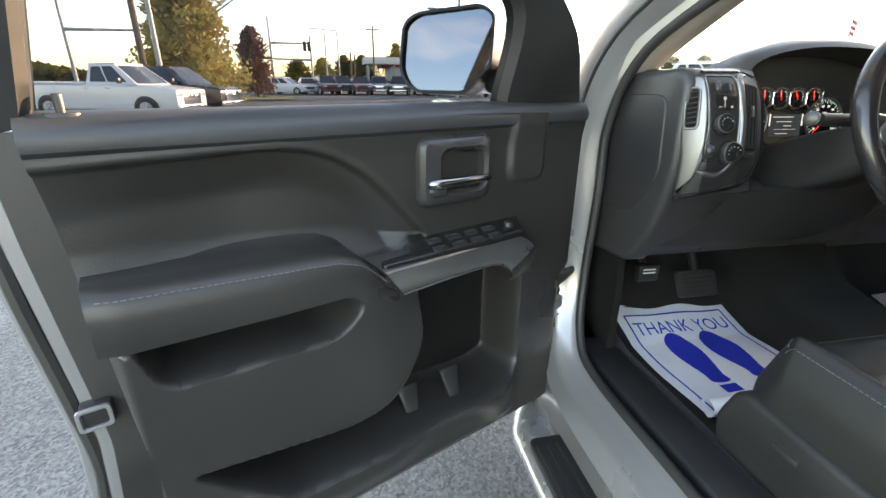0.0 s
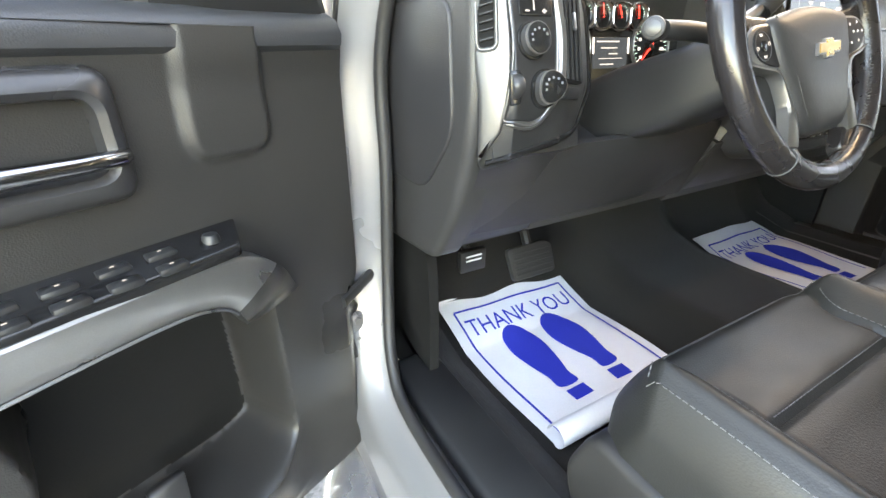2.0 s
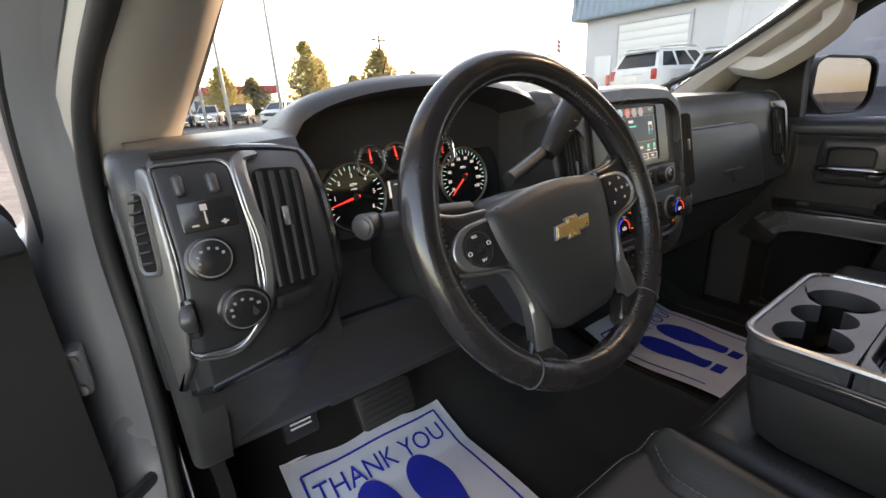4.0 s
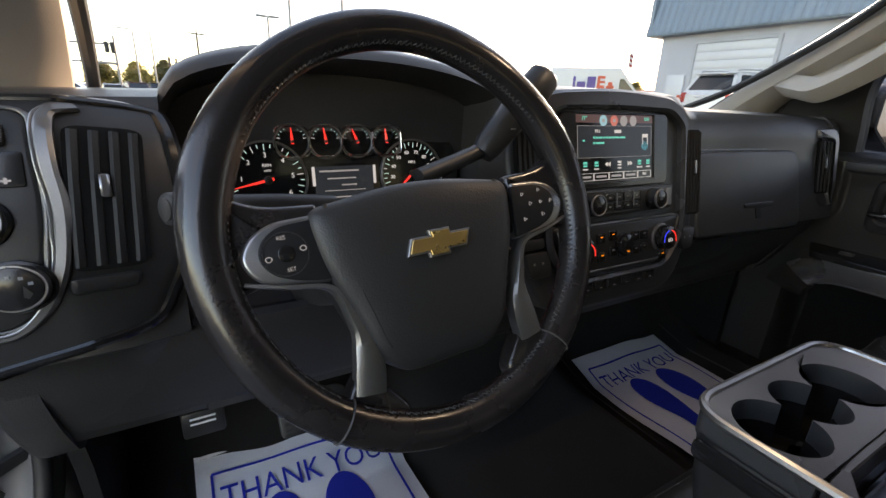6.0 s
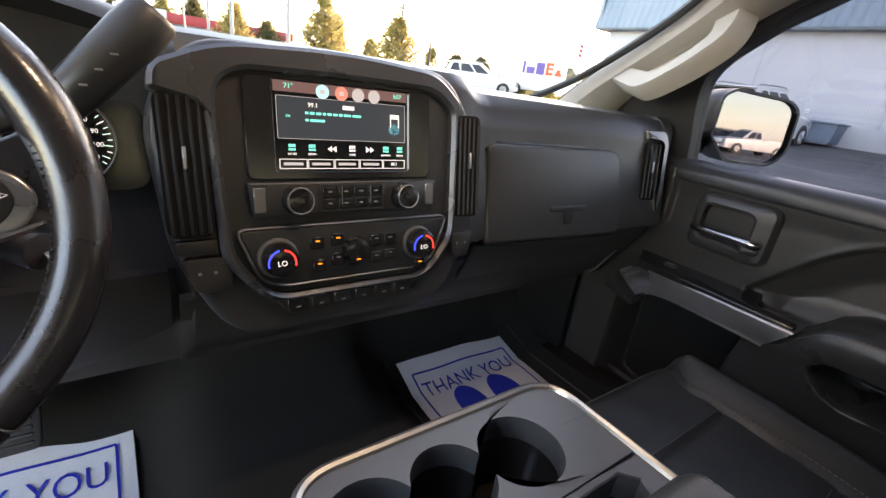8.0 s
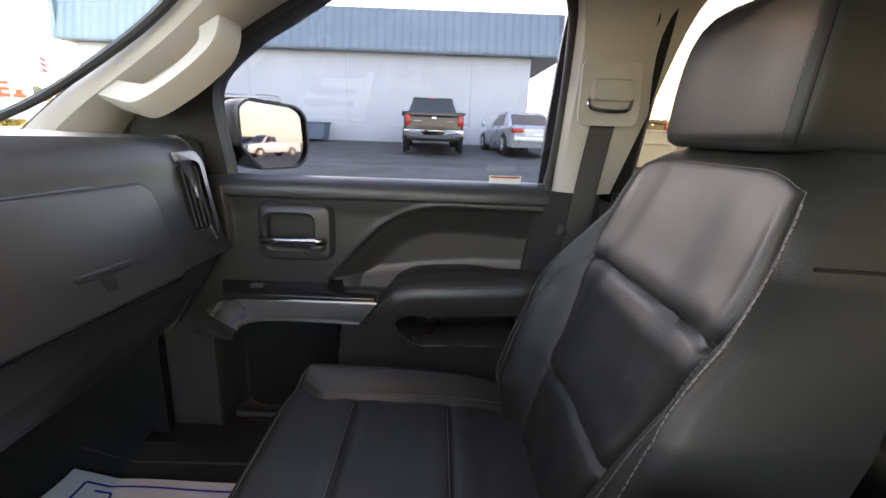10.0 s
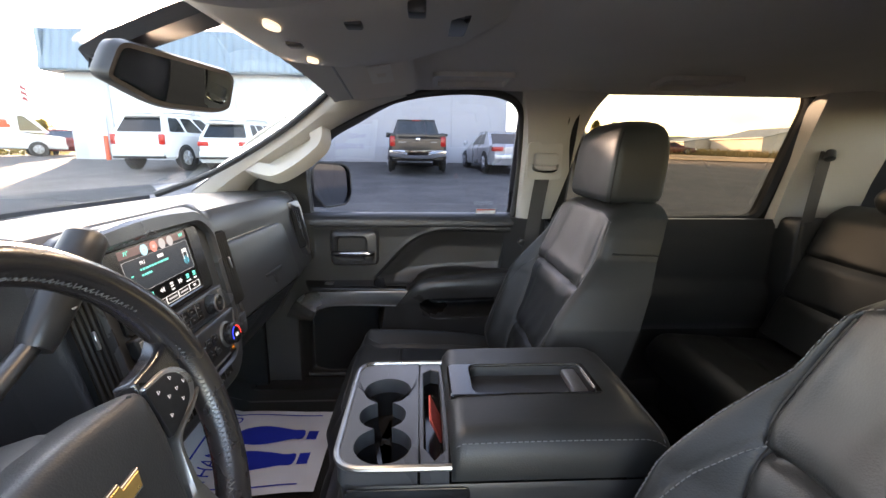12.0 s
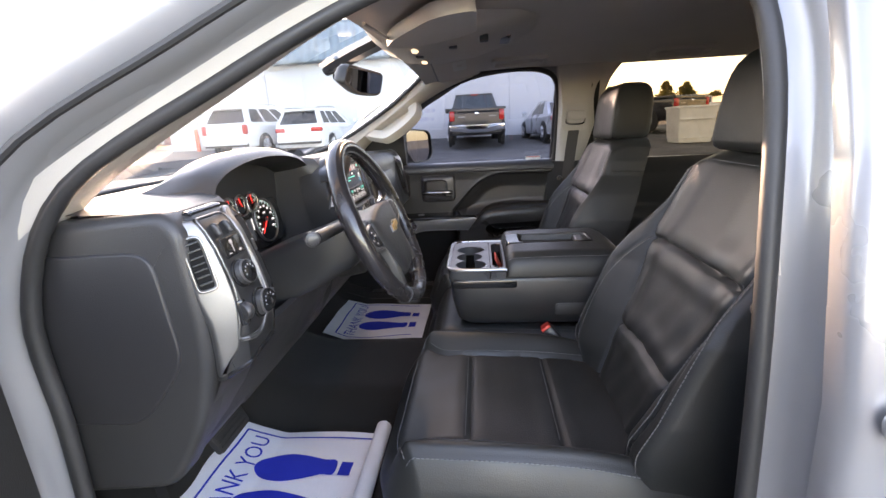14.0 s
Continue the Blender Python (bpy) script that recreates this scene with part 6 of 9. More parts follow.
for x0, x1 in ((.0650, .0665), (.0775, .0790)):
    scr_box(x0, .1010, x1, .1125, L_WHITE, .0016, "station_icon")
bm = B()
prism(bm, ellipse(.0715, .0985, .0085, .0075, 20), .0013, .0015, SM, 0)
part("icon_glow", bm, glow("lit_deep_blue", (.05, .26, .34), .12), scr)
for x, s, mt in ((-.071, "RADIO", L_TEAL), (-.046, "MEDIA", L_TEAL), (.008, "TUNE", L_WHITE), (.058, "BROWSE", L_TEAL), (.080, "MENU", L_TEAL)):
    text_part(s, .0036, T(x, .0635), L_WHITE, scr)
    for dx, dy, hw_, hh_ in ((-.003, .0735, .0012, .0020), (0, .0735, .0012, .0020), (.003, .0735, .0012, .0020), (-.003, .0690, .0012, .0014), (0, .0690, .0012, .0014), (.003, .0690, .0012, .0014)):
        scr_box(x + dx - hw_, dy - hh_, x + dx + hw_, dy + hh_, mt, .0016, "tile_icon")
for x in (-.020, .034):
    sg = -1 if x < 0 else 1
    bm = B()
    for d in (0, .006):
        prism(bm, [(x - sg * .006 + sg * d, .0665), (x + sg * d, .0705), (x - sg * .006 + sg * d, .0745)][::sg], .0016, .0019, SM, 0)
    part("skip_icon", bm, L_WHITE, scr)
for k in range(5):
    x0 = -.087 + .0352 * k
    bm = B()
    frame_ring(bm, rrect(x0, .0455, x0 + .0342, .0575, .001), rrect(x0 + .0008, .0463, x0 + .0334, .0567, .001), .0014, .0019, SM)
    part("preset_outline", bm, L_WHITE, scr)
    if k == 4:
        text_part("98.1", .006, T(x0 + .017, .0515), L_WHITE, scr)
    else:
        scr_box(x0 + .005, .0498, x0 + .029, .0532, L_DIM, .0016, "preset_bar")
# radio row
bm = B()
prism(bm, round_poly([(-.128, .030), (-.122, -.012), (.130, -.012), (.136, .030)], .004), -.002, .012, SM, .003, 3)
radio = part("radio_panel", bm, PLASTIC, stack, "black radio panel")
for x0, x1 in ((-.122, -.108), (.116, .130)):
    bm = B()
    rbox(bm, (x0, -.006, .0115), (x1, .024, .0135), .001, 1, SM)
    part("silver_end", bm, SATIN_DARK, radio, "silver end piece")
bm = B()
frame_ring(bm, rrect(-.042, -.008, .048, .026, .003), rrect(-.0405, -.0065, .0465, .0245, .002), .011, .0135, SM)
part("button_outline", bm, DARK_GREY, radio)
for k in range(4):
    for r in range(2):
        x0 = -.039 + .0215 * k
        bm = B()
        rbox(bm, (x0, -.005 + .015 * r, .011), (x0 + .0195, .0085 + .015 * r, .0140), .001, 1, SM)
        bt = part("radio_button", bm, GLOSS_BLACK, radio)
        bm = B()
        rbox(bm, (x0 + .007, .001 + .015 * r, .0139), (x0 + .0125, .0028 + .015 * r, .0142), 0, 1, SM)
        part("button_mark", bm, MARK, bt)
for x in (-.014, .027):
    bm = B()
    rbox(bm, (x, .0, .0138), (x + .0012, .024, .0146), 0, 1, SM)
    part("silver_bar", bm, SATIN, radio)
for x in (-.072, .078):
    bm = B()
    cyl(bm, SM @ Vector((x, .008, .010)), SM @ Vector((x, .008, .030)), .0185, .0165, 36, .002)
    kb = part("radio_knob", bm, GLOSS_BLACK, radio, "black radio knob")
    bm = B()
    frame_ring(bm, ellipse(x, .008, .0165, .0165, 36), ellipse(x, .008, .0148, .0148, 36), .028, .0312, SM, .0005)
    part("knob_ring", bm, SATIN, kb, "chrome knob ring")
    bm = B()
    rbox(bm, (x - .004, .0055, .0298), (x + .004, .0105, .0304), 0, 1, SM)
    part("knob_mark", bm, DARK_GREY, kb)
# climate row
bm = B()
clim = round_poly([(-.142, -.026), (-.118, -.088), (-.09, -.098), (.10, -.098), (.130, -.088), (.156, -.026)], [.01, .02, .01, .01, .02, .01])
prism(bm, clim, -.002, .010, SM, .003, 3)
cl = part("climate_panel", bm, PLASTIC, stack, "black climate panel")
bm = B()
frame_ring(bm, inset(clim, -.0025), clim, .0, .0115, SM, .001)
part("panel_rim", bm, SATIN_DARK, cl, "thin silver rim")
for x in (-.098, .104):
    bm = B()
    cyl(bm, SM @ Vector((x, -.062, .008)), SM @ Vector((x, -.062, .014)), .0250, seg=40, bev=.002)
    part("dial_collar", bm, SATIN_DARK, cl, "silver dial collar")
    bm = B()
    cyl(bm, SM @ Vector((x, -.062, .012)), SM @ Vector((x, -.062, .030)), .0215, .0205, 40, .003)
    dial = part("climate_dial", bm, GLOSS_BLACK, cl, "black climate dial")
    for a0, a1, mt in ((100, 195, L_BLUE), (-15, 80, L_RED)):
        bm = B()
        arc = ellipse(x, -.0655, .0172, .0172, 14, a0, a1) + ellipse(x, -.0655, .0150, .0150, 14, a0, a1)[::-1]
        prism(bm, arc, .0298, .0303, SM, 0)
        part("dial_arc", bm, mt, dial, "lit dial arc")
    text_part("LO", .0090, SM @ Matrix.Translation((x, -.066, .0304)), L_WHITE, dial)
bm = B()
cyl(bm, SM @ Vector((.004, -.062, .009)), SM @ Vector((.004, -.062, .022)), .0185, .0165, 32, .002)
part("fan_knob", bm, GLOSS_BLACK, cl, "black fan knob")
for x, y, mt in ((-.048, -.046, L_AMBER), (-.046, -.076, L_AMBER), (-.020, -.044, L_AMBER), (.004, -.074, L_AMBER), (.108, -.092, L_AMBER), (-.020, -.070, MARK), (.036, -.050, MARK), (.036, -.074, MARK), (.058, -.050, MARK), (.058, -.072, MARK)):
    bm = B()
    rbox(bm, (x - .009, y - .010, .009), (x + .009, y + .006, .0125), .001, 1, SM)
    bt = part("climate_button", bm, GLOSS_BLACK, cl)
    bm = B()
    rbox(bm, (x - .0028, y - .0006, .0222 if x == .004 else .0124), (x + .0028, y + .0010, .0230 if x == .004 else .0129), 0, 1, SM)
    part("button_light", bm, mt, bt)
# lower switch row, seat heat pads, side vents
bm = B()
prism(bm, round_poly([(-.105, -.112), (-.085, -.140), (.09, -.140), (.112, -.112)], .012), -.004, .006, SM, .003)
lr_ = part("lower_switch_panel", bm, PLASTIC, stack)
for k in range(6):
    x = -.075 + .031 * k
    bm = B()
    rbox(bm, (x - .013, -.134, .005), (x + .013, -.116, .0075), .001, 1, SM)
    b_ = part("lower_switch", bm, GLOSS_BLACK, lr_)
    bm = B()
    rbox(bm, (x - .003, -.131, .0074), (x + .003, -.1295, .0079), 0, 1, SM)
    part("switch_mark", bm, MARK, b_)
for x0, x1, s in ((-.200, -.150, -1), (.166, .216, 1)):
    bm = B()
    prism(bm, round_poly([(x0, -.055), (x0 + .012, -.095), (x1 - .012 + .012 * (s < 0), -.095), (x1, -.055)], .006), -.004, .006, SM, .002)
    hs_ = part("seat_heat_pad", bm, PLASTIC, stack)
    for dx in (.33, .66):
        bm = B()
        c = x0 + (x1 - x0) * dx
        rbox(bm, (c - .0018, -.074, .0058), (c + .0018, -.0705, .0063), 0, 1, SM)
        part("switch_mark", bm, MARK, hs_)
vm = SM @ Matrix.Translation((0, 0, -.004))
bar_vent(vm, -.212, -.030, -.166, .125, .002, stack, 5, .012)
bar_vent(vm, .178, -.030, .222, .125, .0, stack, 5, .012)
bm = B()
prism(bm, rrect(-.206, -.05, -.162, -.034, .004), -.004, .006, SM, .002)
part("vent_thumbwheel", bm, PLASTIC, stack)

# ---- glove boxes and right vent ----
glove = thing("glove_box", "black upper glove box door with latch", "glove box", m=pose(.48, .9, 1.21))
GM = plane_m((.462, .9055, 1.293), (1, -.08, 0), (0, .24, 1))
bm = B()
gl_ = round_poly([(-.190, -.090), (.175, -.090), (.165, .088), (-.188, .088)], [.012, .02, .040, .016])
prism(bm, gl_, -.02, .0085, GM, .007, 4)
gd = part("glove_door", bm, GLOVE_VINYL, glove, "black grained glove door")
bm = B()
frame_ring(bm, inset(gl_, -.004), inset(gl_, -.0012), -.01, .0022, GM, 0)
part("glove_gap", bm, GLOSS_BLACK, glove, "dark gap round the door")
bm = B()
prism(bm, round_poly([(-.040, -.026), (-.036, -.036), (.0, -.038), (.004, -.062), (.022, -.062), (.026, -.038), (.062, -.036), (.066, -.026)], .003), .004, .0108, GM, .0015, 2)
part("glove_latch", bm, PLASTIC, gd, "black latch")
glove2 = thing("lower_glove_box", "black lower glove box door", "glove box", m=pose(.48, .95, 1.04))
bm = B()
prism(bm, round_poly([(-.215, -.16), (.205, -.16), (.21, .0), (-.22, .0)], .02), -.02, .008, plane_m((.48, .918, 1.198), (1, 0, 0), (0, -.45, .89)), .006, 3)
part("lower_glove_door", bm, DASH, glove2)
RV = plane_m((.730, .897, 1.335), (1, -.22, 0), (0, .2, .98))
bm = B()
rb_ = round_poly([(-.038, -.075), (.030, -.098), (.046, -.05), (.046, .075), (.030, .095), (-.032, .092)], [.01, .006, .02, .02, .012, .012])
prism(bm, rb_, -.05, .010, RV, .006, 3)
rbz = part("right_bezel", bm, DARK_GREY, dash, "charcoal bezel of the passenger vent")
bm = B()
prism(bm, round_poly([(-.030, .090), (.028, .092), (.043, .07), (.043, -.05), (.030, -.092), (.014, -.062), (.026, -.04), (.026, .066), (-.026, .070)], [.006, .01, .015, .015, .004, .004, .01, .01, .004]), .006, .016, RV, .004, 3)
part("silver_strip", bm, SATIN, rbz, "satin silver strip")
bar_vent(RV @ Matrix.Translation((0, 0, .002)), -.026, -.062, .022, .064, .0, rbz, 4, .008)

# ---- pedals ----
ped = thing("brake_pedal", "black rubber brake pedal", "pedal", m=pose(-.46, 1.17, .83))
bm = B()
BM_ = plane_m((-.462, 1.152, .866), (1, 0, 0), (0, .45, .89))
prism(bm, round_poly([(-.062, -.040), (.066, -.040), (.070, .030), (.050, .040), (-.066, .040)], .012), -.010, .004, BM_, .004)
for k in range(5):
    rbox(bm, (-.054, -.030 + .013 * k, .003), (.058, -.024 + .013 * k, .0062), .001, 1, BM_)
part("pedal_pad", bm, RUBBER, ped, "ribbed rubber pedal pad")
bm = B()
tube(bm, [(-.455, 1.165, .87), (-.44, 1.23, .95), (-.43, 1.30, 1.06), (-.43, 1.34, 1.15)], .012, 8)
part("pedal_arm", bm, PLASTIC, ped)
acc = thing("accelerator_pedal", "tall black rubber accelerator pedal", "pedal", m=pose(-.24, 1.28, .76))
bm = B()
rbox(bm, (-.265, 1.275, .745), (-.215, 1.295, .90), .008, 2, Matrix.Translation((-.24, 1.285, .75)) @ Matrix.Rotation(radians(-25), 4, "X") @ Matrix.Translation((.24, -1.285, -.75)))
part("pedal_pad", bm, RUBBER, acc)
pb_ = thing("parking_brake_pedal", "small parking brake pedal with white print", "pedal", m=pose(-.648, 1.14, .90))
bm = B()
rbox(bm, (-.680, 1.130, .894), (-.614, 1.148, .945), .005)
pp = part("pedal_pad", bm, PLASTIC, pb_)
for k in range(2):
    bm = B()
    rbox(bm, (-.667, 1.1290, .931 - .010 * k), (-.628, 1.1302, .9345 - .010 * k), 0)
    part("print_bar", bm, WHITE, pp)
bm = B()
tube(bm, [(-.648, 1.148, .92), (-.648, 1.22, 1.00), (-.648, 1.32, 1.12)], .010, 8)
part("pedal_arm", bm, PLASTIC, pb_)

# ---- seats ----
def seat(cx, name, label):
    st = thing(name, label, "car seat", "front seats", m=pose(cx, .4, .70))
    # cushion
    g = lambda d, w: math.exp(-(d / w) ** 2)
    def edge(v):
        """Where the bolster's seam runs."""
        return .60 + .07 * (1 - v) + .16 * sstep(.80, .96, v)
    def top(u, v):
        au = abs(u)
        x = cx + u * .262
        y = .13 + .60 * v
        z = .925 + .05 * v + .012 * math.sin(math.pi * min(v * 1.1, 1))
        z += .040 * sstep(edge(v) - .04, .84, au) * (.55 + .45 * sstep(0, .4, v)) * sstep(1.0, .9, v)
        z -= .078 * max(0, (au - .82) / .18) ** 2.3
        z -= .085 * max(0, (v - .90) / .10) ** 2
        y -= .055 * max(0, (au - .55) / .45) ** 2 * sstep(.70, 1, v)
        flat = sstep(edge(v) + .01, edge(v) - .02, au)
        for vs_ in (.40, .70):
            z -= .0055 * g(v - vs_, .0085) * flat
            z += .0018 * (g(v - vs_ - .045, .03) + g(v - vs_ + .045, .03)) * flat
        z -= .0065 * g(au - edge(v), .013) * sstep(.97, .93, v)
        z -= .0040 * g(au - .885, .010) * sstep(.97, .92, v) * sstep(0, .1, v)
        z += .0006 * math.sin(13 * u + 7 * v + 2) * math.sin(17 * v + 3 * u) * flat
        return Vector((x, y, z))
    bm = B()
    sheet(bm, top, span(-1, 1, 128), span(0, 1, 116), back=lambda p, n: Vector((p.x, min(p.y, .715), .83)))
    for f in bm.faces:
        c = f.calc_center_median()
        if abs(c.x - cx) < .262 * .60 and f.normal.z > .5 and .10 < (c.y - .13) / .60 < .70:
            f.material_index = 1
    cu = part("cushion", bm, [LEATHER, LEATHER_PERF], st, "black leather seat cushion", sharp=60)
    bm = B()
    for sg in (-1, 1):
        stitch(bm, [top(sg * .915, v) + Vector((sg * .001, 0, .0012)) for v in span(.10, .93, 60)], .0085, .0008, .006)
        stitch(bm, [top(sg * (edge(v) + .035), v) + Vector((0, 0, .0012)) for v in span(.10, .90, 60)], .0085, .0007, .006)
        for vs_ in (.40, .70):
            stitch(bm, [top(sg * k, vs_ + .013) + Vector((0, 0, .0010)) for k in span(0, .57, 24)], .0085, .0008, .006)
    stitch(bm, [top(u, .93) + Vector((0, .001, .0012)) for u in span(-.88, .88, 60)], .0085, .0008, .006)
    part("stitching", bm, THREAD, cu, "grey stitching", kind="stuff")
    # side trim of the seat base with controls
    for sg in (-1, 1):
        bm = B()
        o = round_poly([(.12, .69), (.70, .69), (.735, .78), (.70, .875), (.40, .865), (.20, .925), (.10, .90)], [.03, .05, .03, .03, .05, .03, .03])
        prism(bm, o, .225, .272, Matrix(((0, 0, sg, cx), (1, 0, 0, 0), (0, 1, 0, 0), (0, 0, 0, 1))), .012, 3)
        bmesh.ops.recalc_face_normals(bm, faces=bm.faces[:])
        b_ = part("base_trim", bm, RUBBER, st, "black plastic seat base trim")
        if sg == (-1 if cx < 0 else 1):
            base = b_
    bm = B()
    rbox(bm, (cx - .225, .16, .68), (cx + .225, .68, .84), .01)
    part("seat_riser", bm, CARPET, st, "dark seat riser")
    sg = -1 if cx < 0 else 1
    for y, z, L in ((.58, .825, .05), (.47, .835, .018), (.37, .83, .03)):
        bm = B()
        rbox(bm, (cx + sg * .272 - .004, y - L / 2, z - .007), (cx + sg * .272 + .008, y + L / 2, z + .007), .004, 2)
        part("seat_switch", bm, DARK_GREY, base, "small seat switch")
    # backrest
    lean = .37 if cx > 0 else .41
    seam = lambda v: lerp_table([(0, .46), (.27, .53), (.45, .63), (.60, .74), (.70, .84), (.78, .89), (1, .90)], v)
    arc = lambda v: lerp_table([(0, .76), (.12, .82), (.28, .87), (.42, .875), (.52, .85), (.60, .80), (.65, .76)], v)
    def back(u, v):
        au = abs(u)
        z = .93 + .545 * v - .030 * max(0, (au - .55) / .45) ** 2 * sstep(.70, 1, v)
        hw = lerp_table([(0, .245), (.25, .262), (.50, .260), (.66, .240), (.78, .214), (.9, .203), (1, .188)], v)
        x = cx + u * hw
        y = .243 - lean * (z - .93)
        y += .058 * sstep(seam(v) - .03, min(seam(v) + .30, .97), au) * sstep(.82, .50, v) * (.5 + .5 * sstep(0, .15, v))
        y += .010 * math.sin(math.pi * v) * sstep(.55, .3, au)
        y -= .022 * max(0, (au - .93) / .07) ** 2
        y -= .050 * max(0, (v - .94) / .06) ** 2
        inn = sstep(seam(v) + .02, seam(v) - .02, au)
        for v0 in (.630 - .03 * au * au, .275 - .04 * au):
            y -= .0105 * g(v - v0, .0090) * inn
            y += .0045 * (g(v - v0 - .055, .04) + g(v - v0 + .055, .04)) * inn
        y -= .0095 * g(au - seam(v), .014) * sstep(.97, .92, v)
        y += .0030 * (g(au - seam(v) - .07, .05) + g(au - seam(v) + .07, .05)) * sstep(.97, .85, v)
        y -= .0045 * g(au - arc(v), .010) * sstep(.655, .63, v) * sstep(.05, .10, v)
        y += .0012 * math.sin(19 * u + 5 * v + cx) * math.sin(23 * v + 6 * u) * inn * sstep(.62, .3, v)
        return Vector((x, y, z))
    bm = B()
    sheet(bm, back, span(-1, 1, 132), span(0, 1, 124), back=lambda p, n: Vector((p.x, .085 - (lean - .06) * (p.z - .93), p.z - .004)))
    for f in bm.faces:
        c = f.calc_center_median()
        if abs(c.x - cx) < .125 and f.normal.y > .4 and .29 < (c.z - .93) / .545 < .61:
            f.material_index = 1
    bk = part("backrest", bm, [LEATHER, LEATHER_PERF], st, "black leather backrest with bolsters", sharp=60)
    bm = B()
    for s in (-1, 1):
        stitch(bm, [back(s * .945, v) + Vector((0, .0012, 0)) for v in span(.06, .94, 80)], .0085, .0009, .006)
        stitch(bm, [back(s * (arc(v) - .025), v) + Vector((0, .0012, 0)) for v in span(.08, .64, 60)], .0085, .0008, .006)
    stitch(bm, [back(u, .950) + Vector((0, .001, .0012)) for u in span(-.9, .9, 40)], .0085, .0007, .006)
    part("stitching", bm, THREAD, bk, "pale grey stitching", kind="stuff")
    for s in (-1, 1):
        bm = B()
        tube(bm, [back(s * seam(v), v) + Vector((0, .0025, 0)) for v in span(.04, .93, 70)], .0030, 6)
        part("piping", bm, PIPING, bk, "black piping along a bolster seam")
        # seam across the side panel below the shoulder
        p = back(s, .815)
        bm = B()
        tube(bm, [Vector((p.x + s * .0005, p.y - .004, p.z)), Vector((p.x + s * .0005, .085 - (lean - .06) * (p.z - .93), p.z - .004))], .0022, 6)
        part("side_seam", bm, PIPING, bk, "seam across the side panel")
    # headrest on two posts
    bm = B()
    rings = []
    HR = lambda z: -.022 - (.09 if cx > 0 else .12) * (z - 1.47) - (0 if cx > 0 else .02)
    shape_ = [(0.0, .72, .70), (.012, .86, .86), (.05, .96, .97), (.12, 1.0, 1.0), (.40, 1.0, 1.0), (.62, .985, .98), (.76, .955, .94), (.86, .905, .87), (.93, .83, .76), (.975, .72, .60), (1.0, .50, .36)]
    for t, kw, kd in shape_:
        z = 1.467 + .192 * t
        hw, hd, yc = .140 * kw, .069 * kd, HR(z) - .010 * (1 - kd)
        rings.append([Vector((cx + x, yc + y + .005 * (1 - (x / .15) ** 2) * (y > 0), z + .006 * (1 - (x / .14) ** 2) * t)) for x, y in round_poly([(-hw, -hd), (hw, -hd), (hw, hd), (-hw, hd)], [.034, .034, .022, .022], 6)])
    loft(bm, rings)
    hr = part("headrest", bm, LEATHER, st, "black leather headrest", sharp=70)
    for s in (-1, 1):
        bm = B()
        tube(bm, [Vector((cx + s * (.140 * kw - .007), HR(1.467 + .192 * t) - .010 * (1 - kd) + .069 * kd - .0045, 1.467 + .192 * t)) for t, kw, kd in shape_[1:-2]], .0026, 6)
        part("piping", bm, PIPING, hr, "seam down the headrest's corner")
    bm = B()
    for s in (-1, 1):
        stitch(bm, [Vector((cx + s * (.140 * kw - .018), HR(1.467 + .192 * t) - .010 * (1 - kd) + .069 * kd + .0012, 1.467 + .192 * t)) for t, kw, kd in shape_[2:-3]], .009, .0008, .006)
    part("stitching", bm, THREAD_DARK, hr, "grey stitching", kind="stuff")
    for s in (-.06, .06):
        bm = B()
        cyl(bm, (cx + s, -.015, 1.42), (cx + s, -.015, 1.49), .007, seg=12)
        part("headrest_post", bm, CHROME, hr, "steel headrest post")
    return st


seat(-.475, "driver_seat", "black leather driver seat with grey stitching")
seat(.455, "passenger_seat", "black leather passenger seat with grey stitching")
# centre cushion under the console
cc = thing("centre_seat_cushion", "black leather centre seat cushion under the console", "seat cushion", m=pose(0, .4, .70))
bm = B()
sheet(bm, lambda u, v: Vector((u * .195, .12 + .56 * v, .965 + .018 * v - .04 * max(0, (abs(u) - .85) / .15) ** 2 - .07 * max(0, (v - .90) / .10) ** 2)), span(-1, 1, 24), span(0, 1, 30), back=lambda p, n: Vector((p.x, min(p.y, .66), .82)))
cq = part("cushion", bm, LEATHER, cc, sharp=60)
bm = B()
stitch(bm, [Vector((u * .19, .12 + .56 * .93, .965 + .018 * .93 - .005)) for u in span(-.9, .9, 40)], .009, .0007, .006)
for s in (-1, 1):
    stitch(bm, [Vector((s * .178, .12 + .56 * v, .9665 + .018 * v - .001)) for v in span(.1, .9, 40)], .009, .0007, .006)
part("stitching", bm, THREAD_DARK, cq, "grey stitching", kind="stuff")
bm = B()
rbox(bm, (-.18, .14, .68), (.18, .62, .83), .01)
part("seat_riser", bm, CARPET, cc, "dark seat riser")

# ---- folding centre console ----
con = thing("centre_console", "black fold-down console with three cup holders and padded lid", "centre console", m=pose(-.01, .4, .985))
bm = B()
rings = []
for z, g, yf in ((.985, .012, .575), (1.0, .0, .592), (1.06, -.004, .606), (1.115, -.006, .612), (1.125, -.002, .615)):
    rings.append([Vector((x, y, z)) for x, y in round_poly([(-.166 + g, .10), (-.166 + g, yf), (.150 - g, yf), (.150 - g, .10)], [.02, .045, .045, .02])])
loft(bm, rings, cap=False)
cb = part("console_body", bm, PLASTIC, con, "black plastic console body")
bm = B()
prism(bm, rrect(-.01, -.008, .115, .030, .012), 0, .004, Matrix(((0, 0, -1, -.168), (1, 0, 0, .20), (0, 1, 0, 1.02), (0, 0, 0, 1))), .002)
bmesh.ops.recalc_face_normals(bm, faces=bm.faces[:])
part("side_pocket", bm, RUBBER, cb, "recessed side pocket")
bm = B()
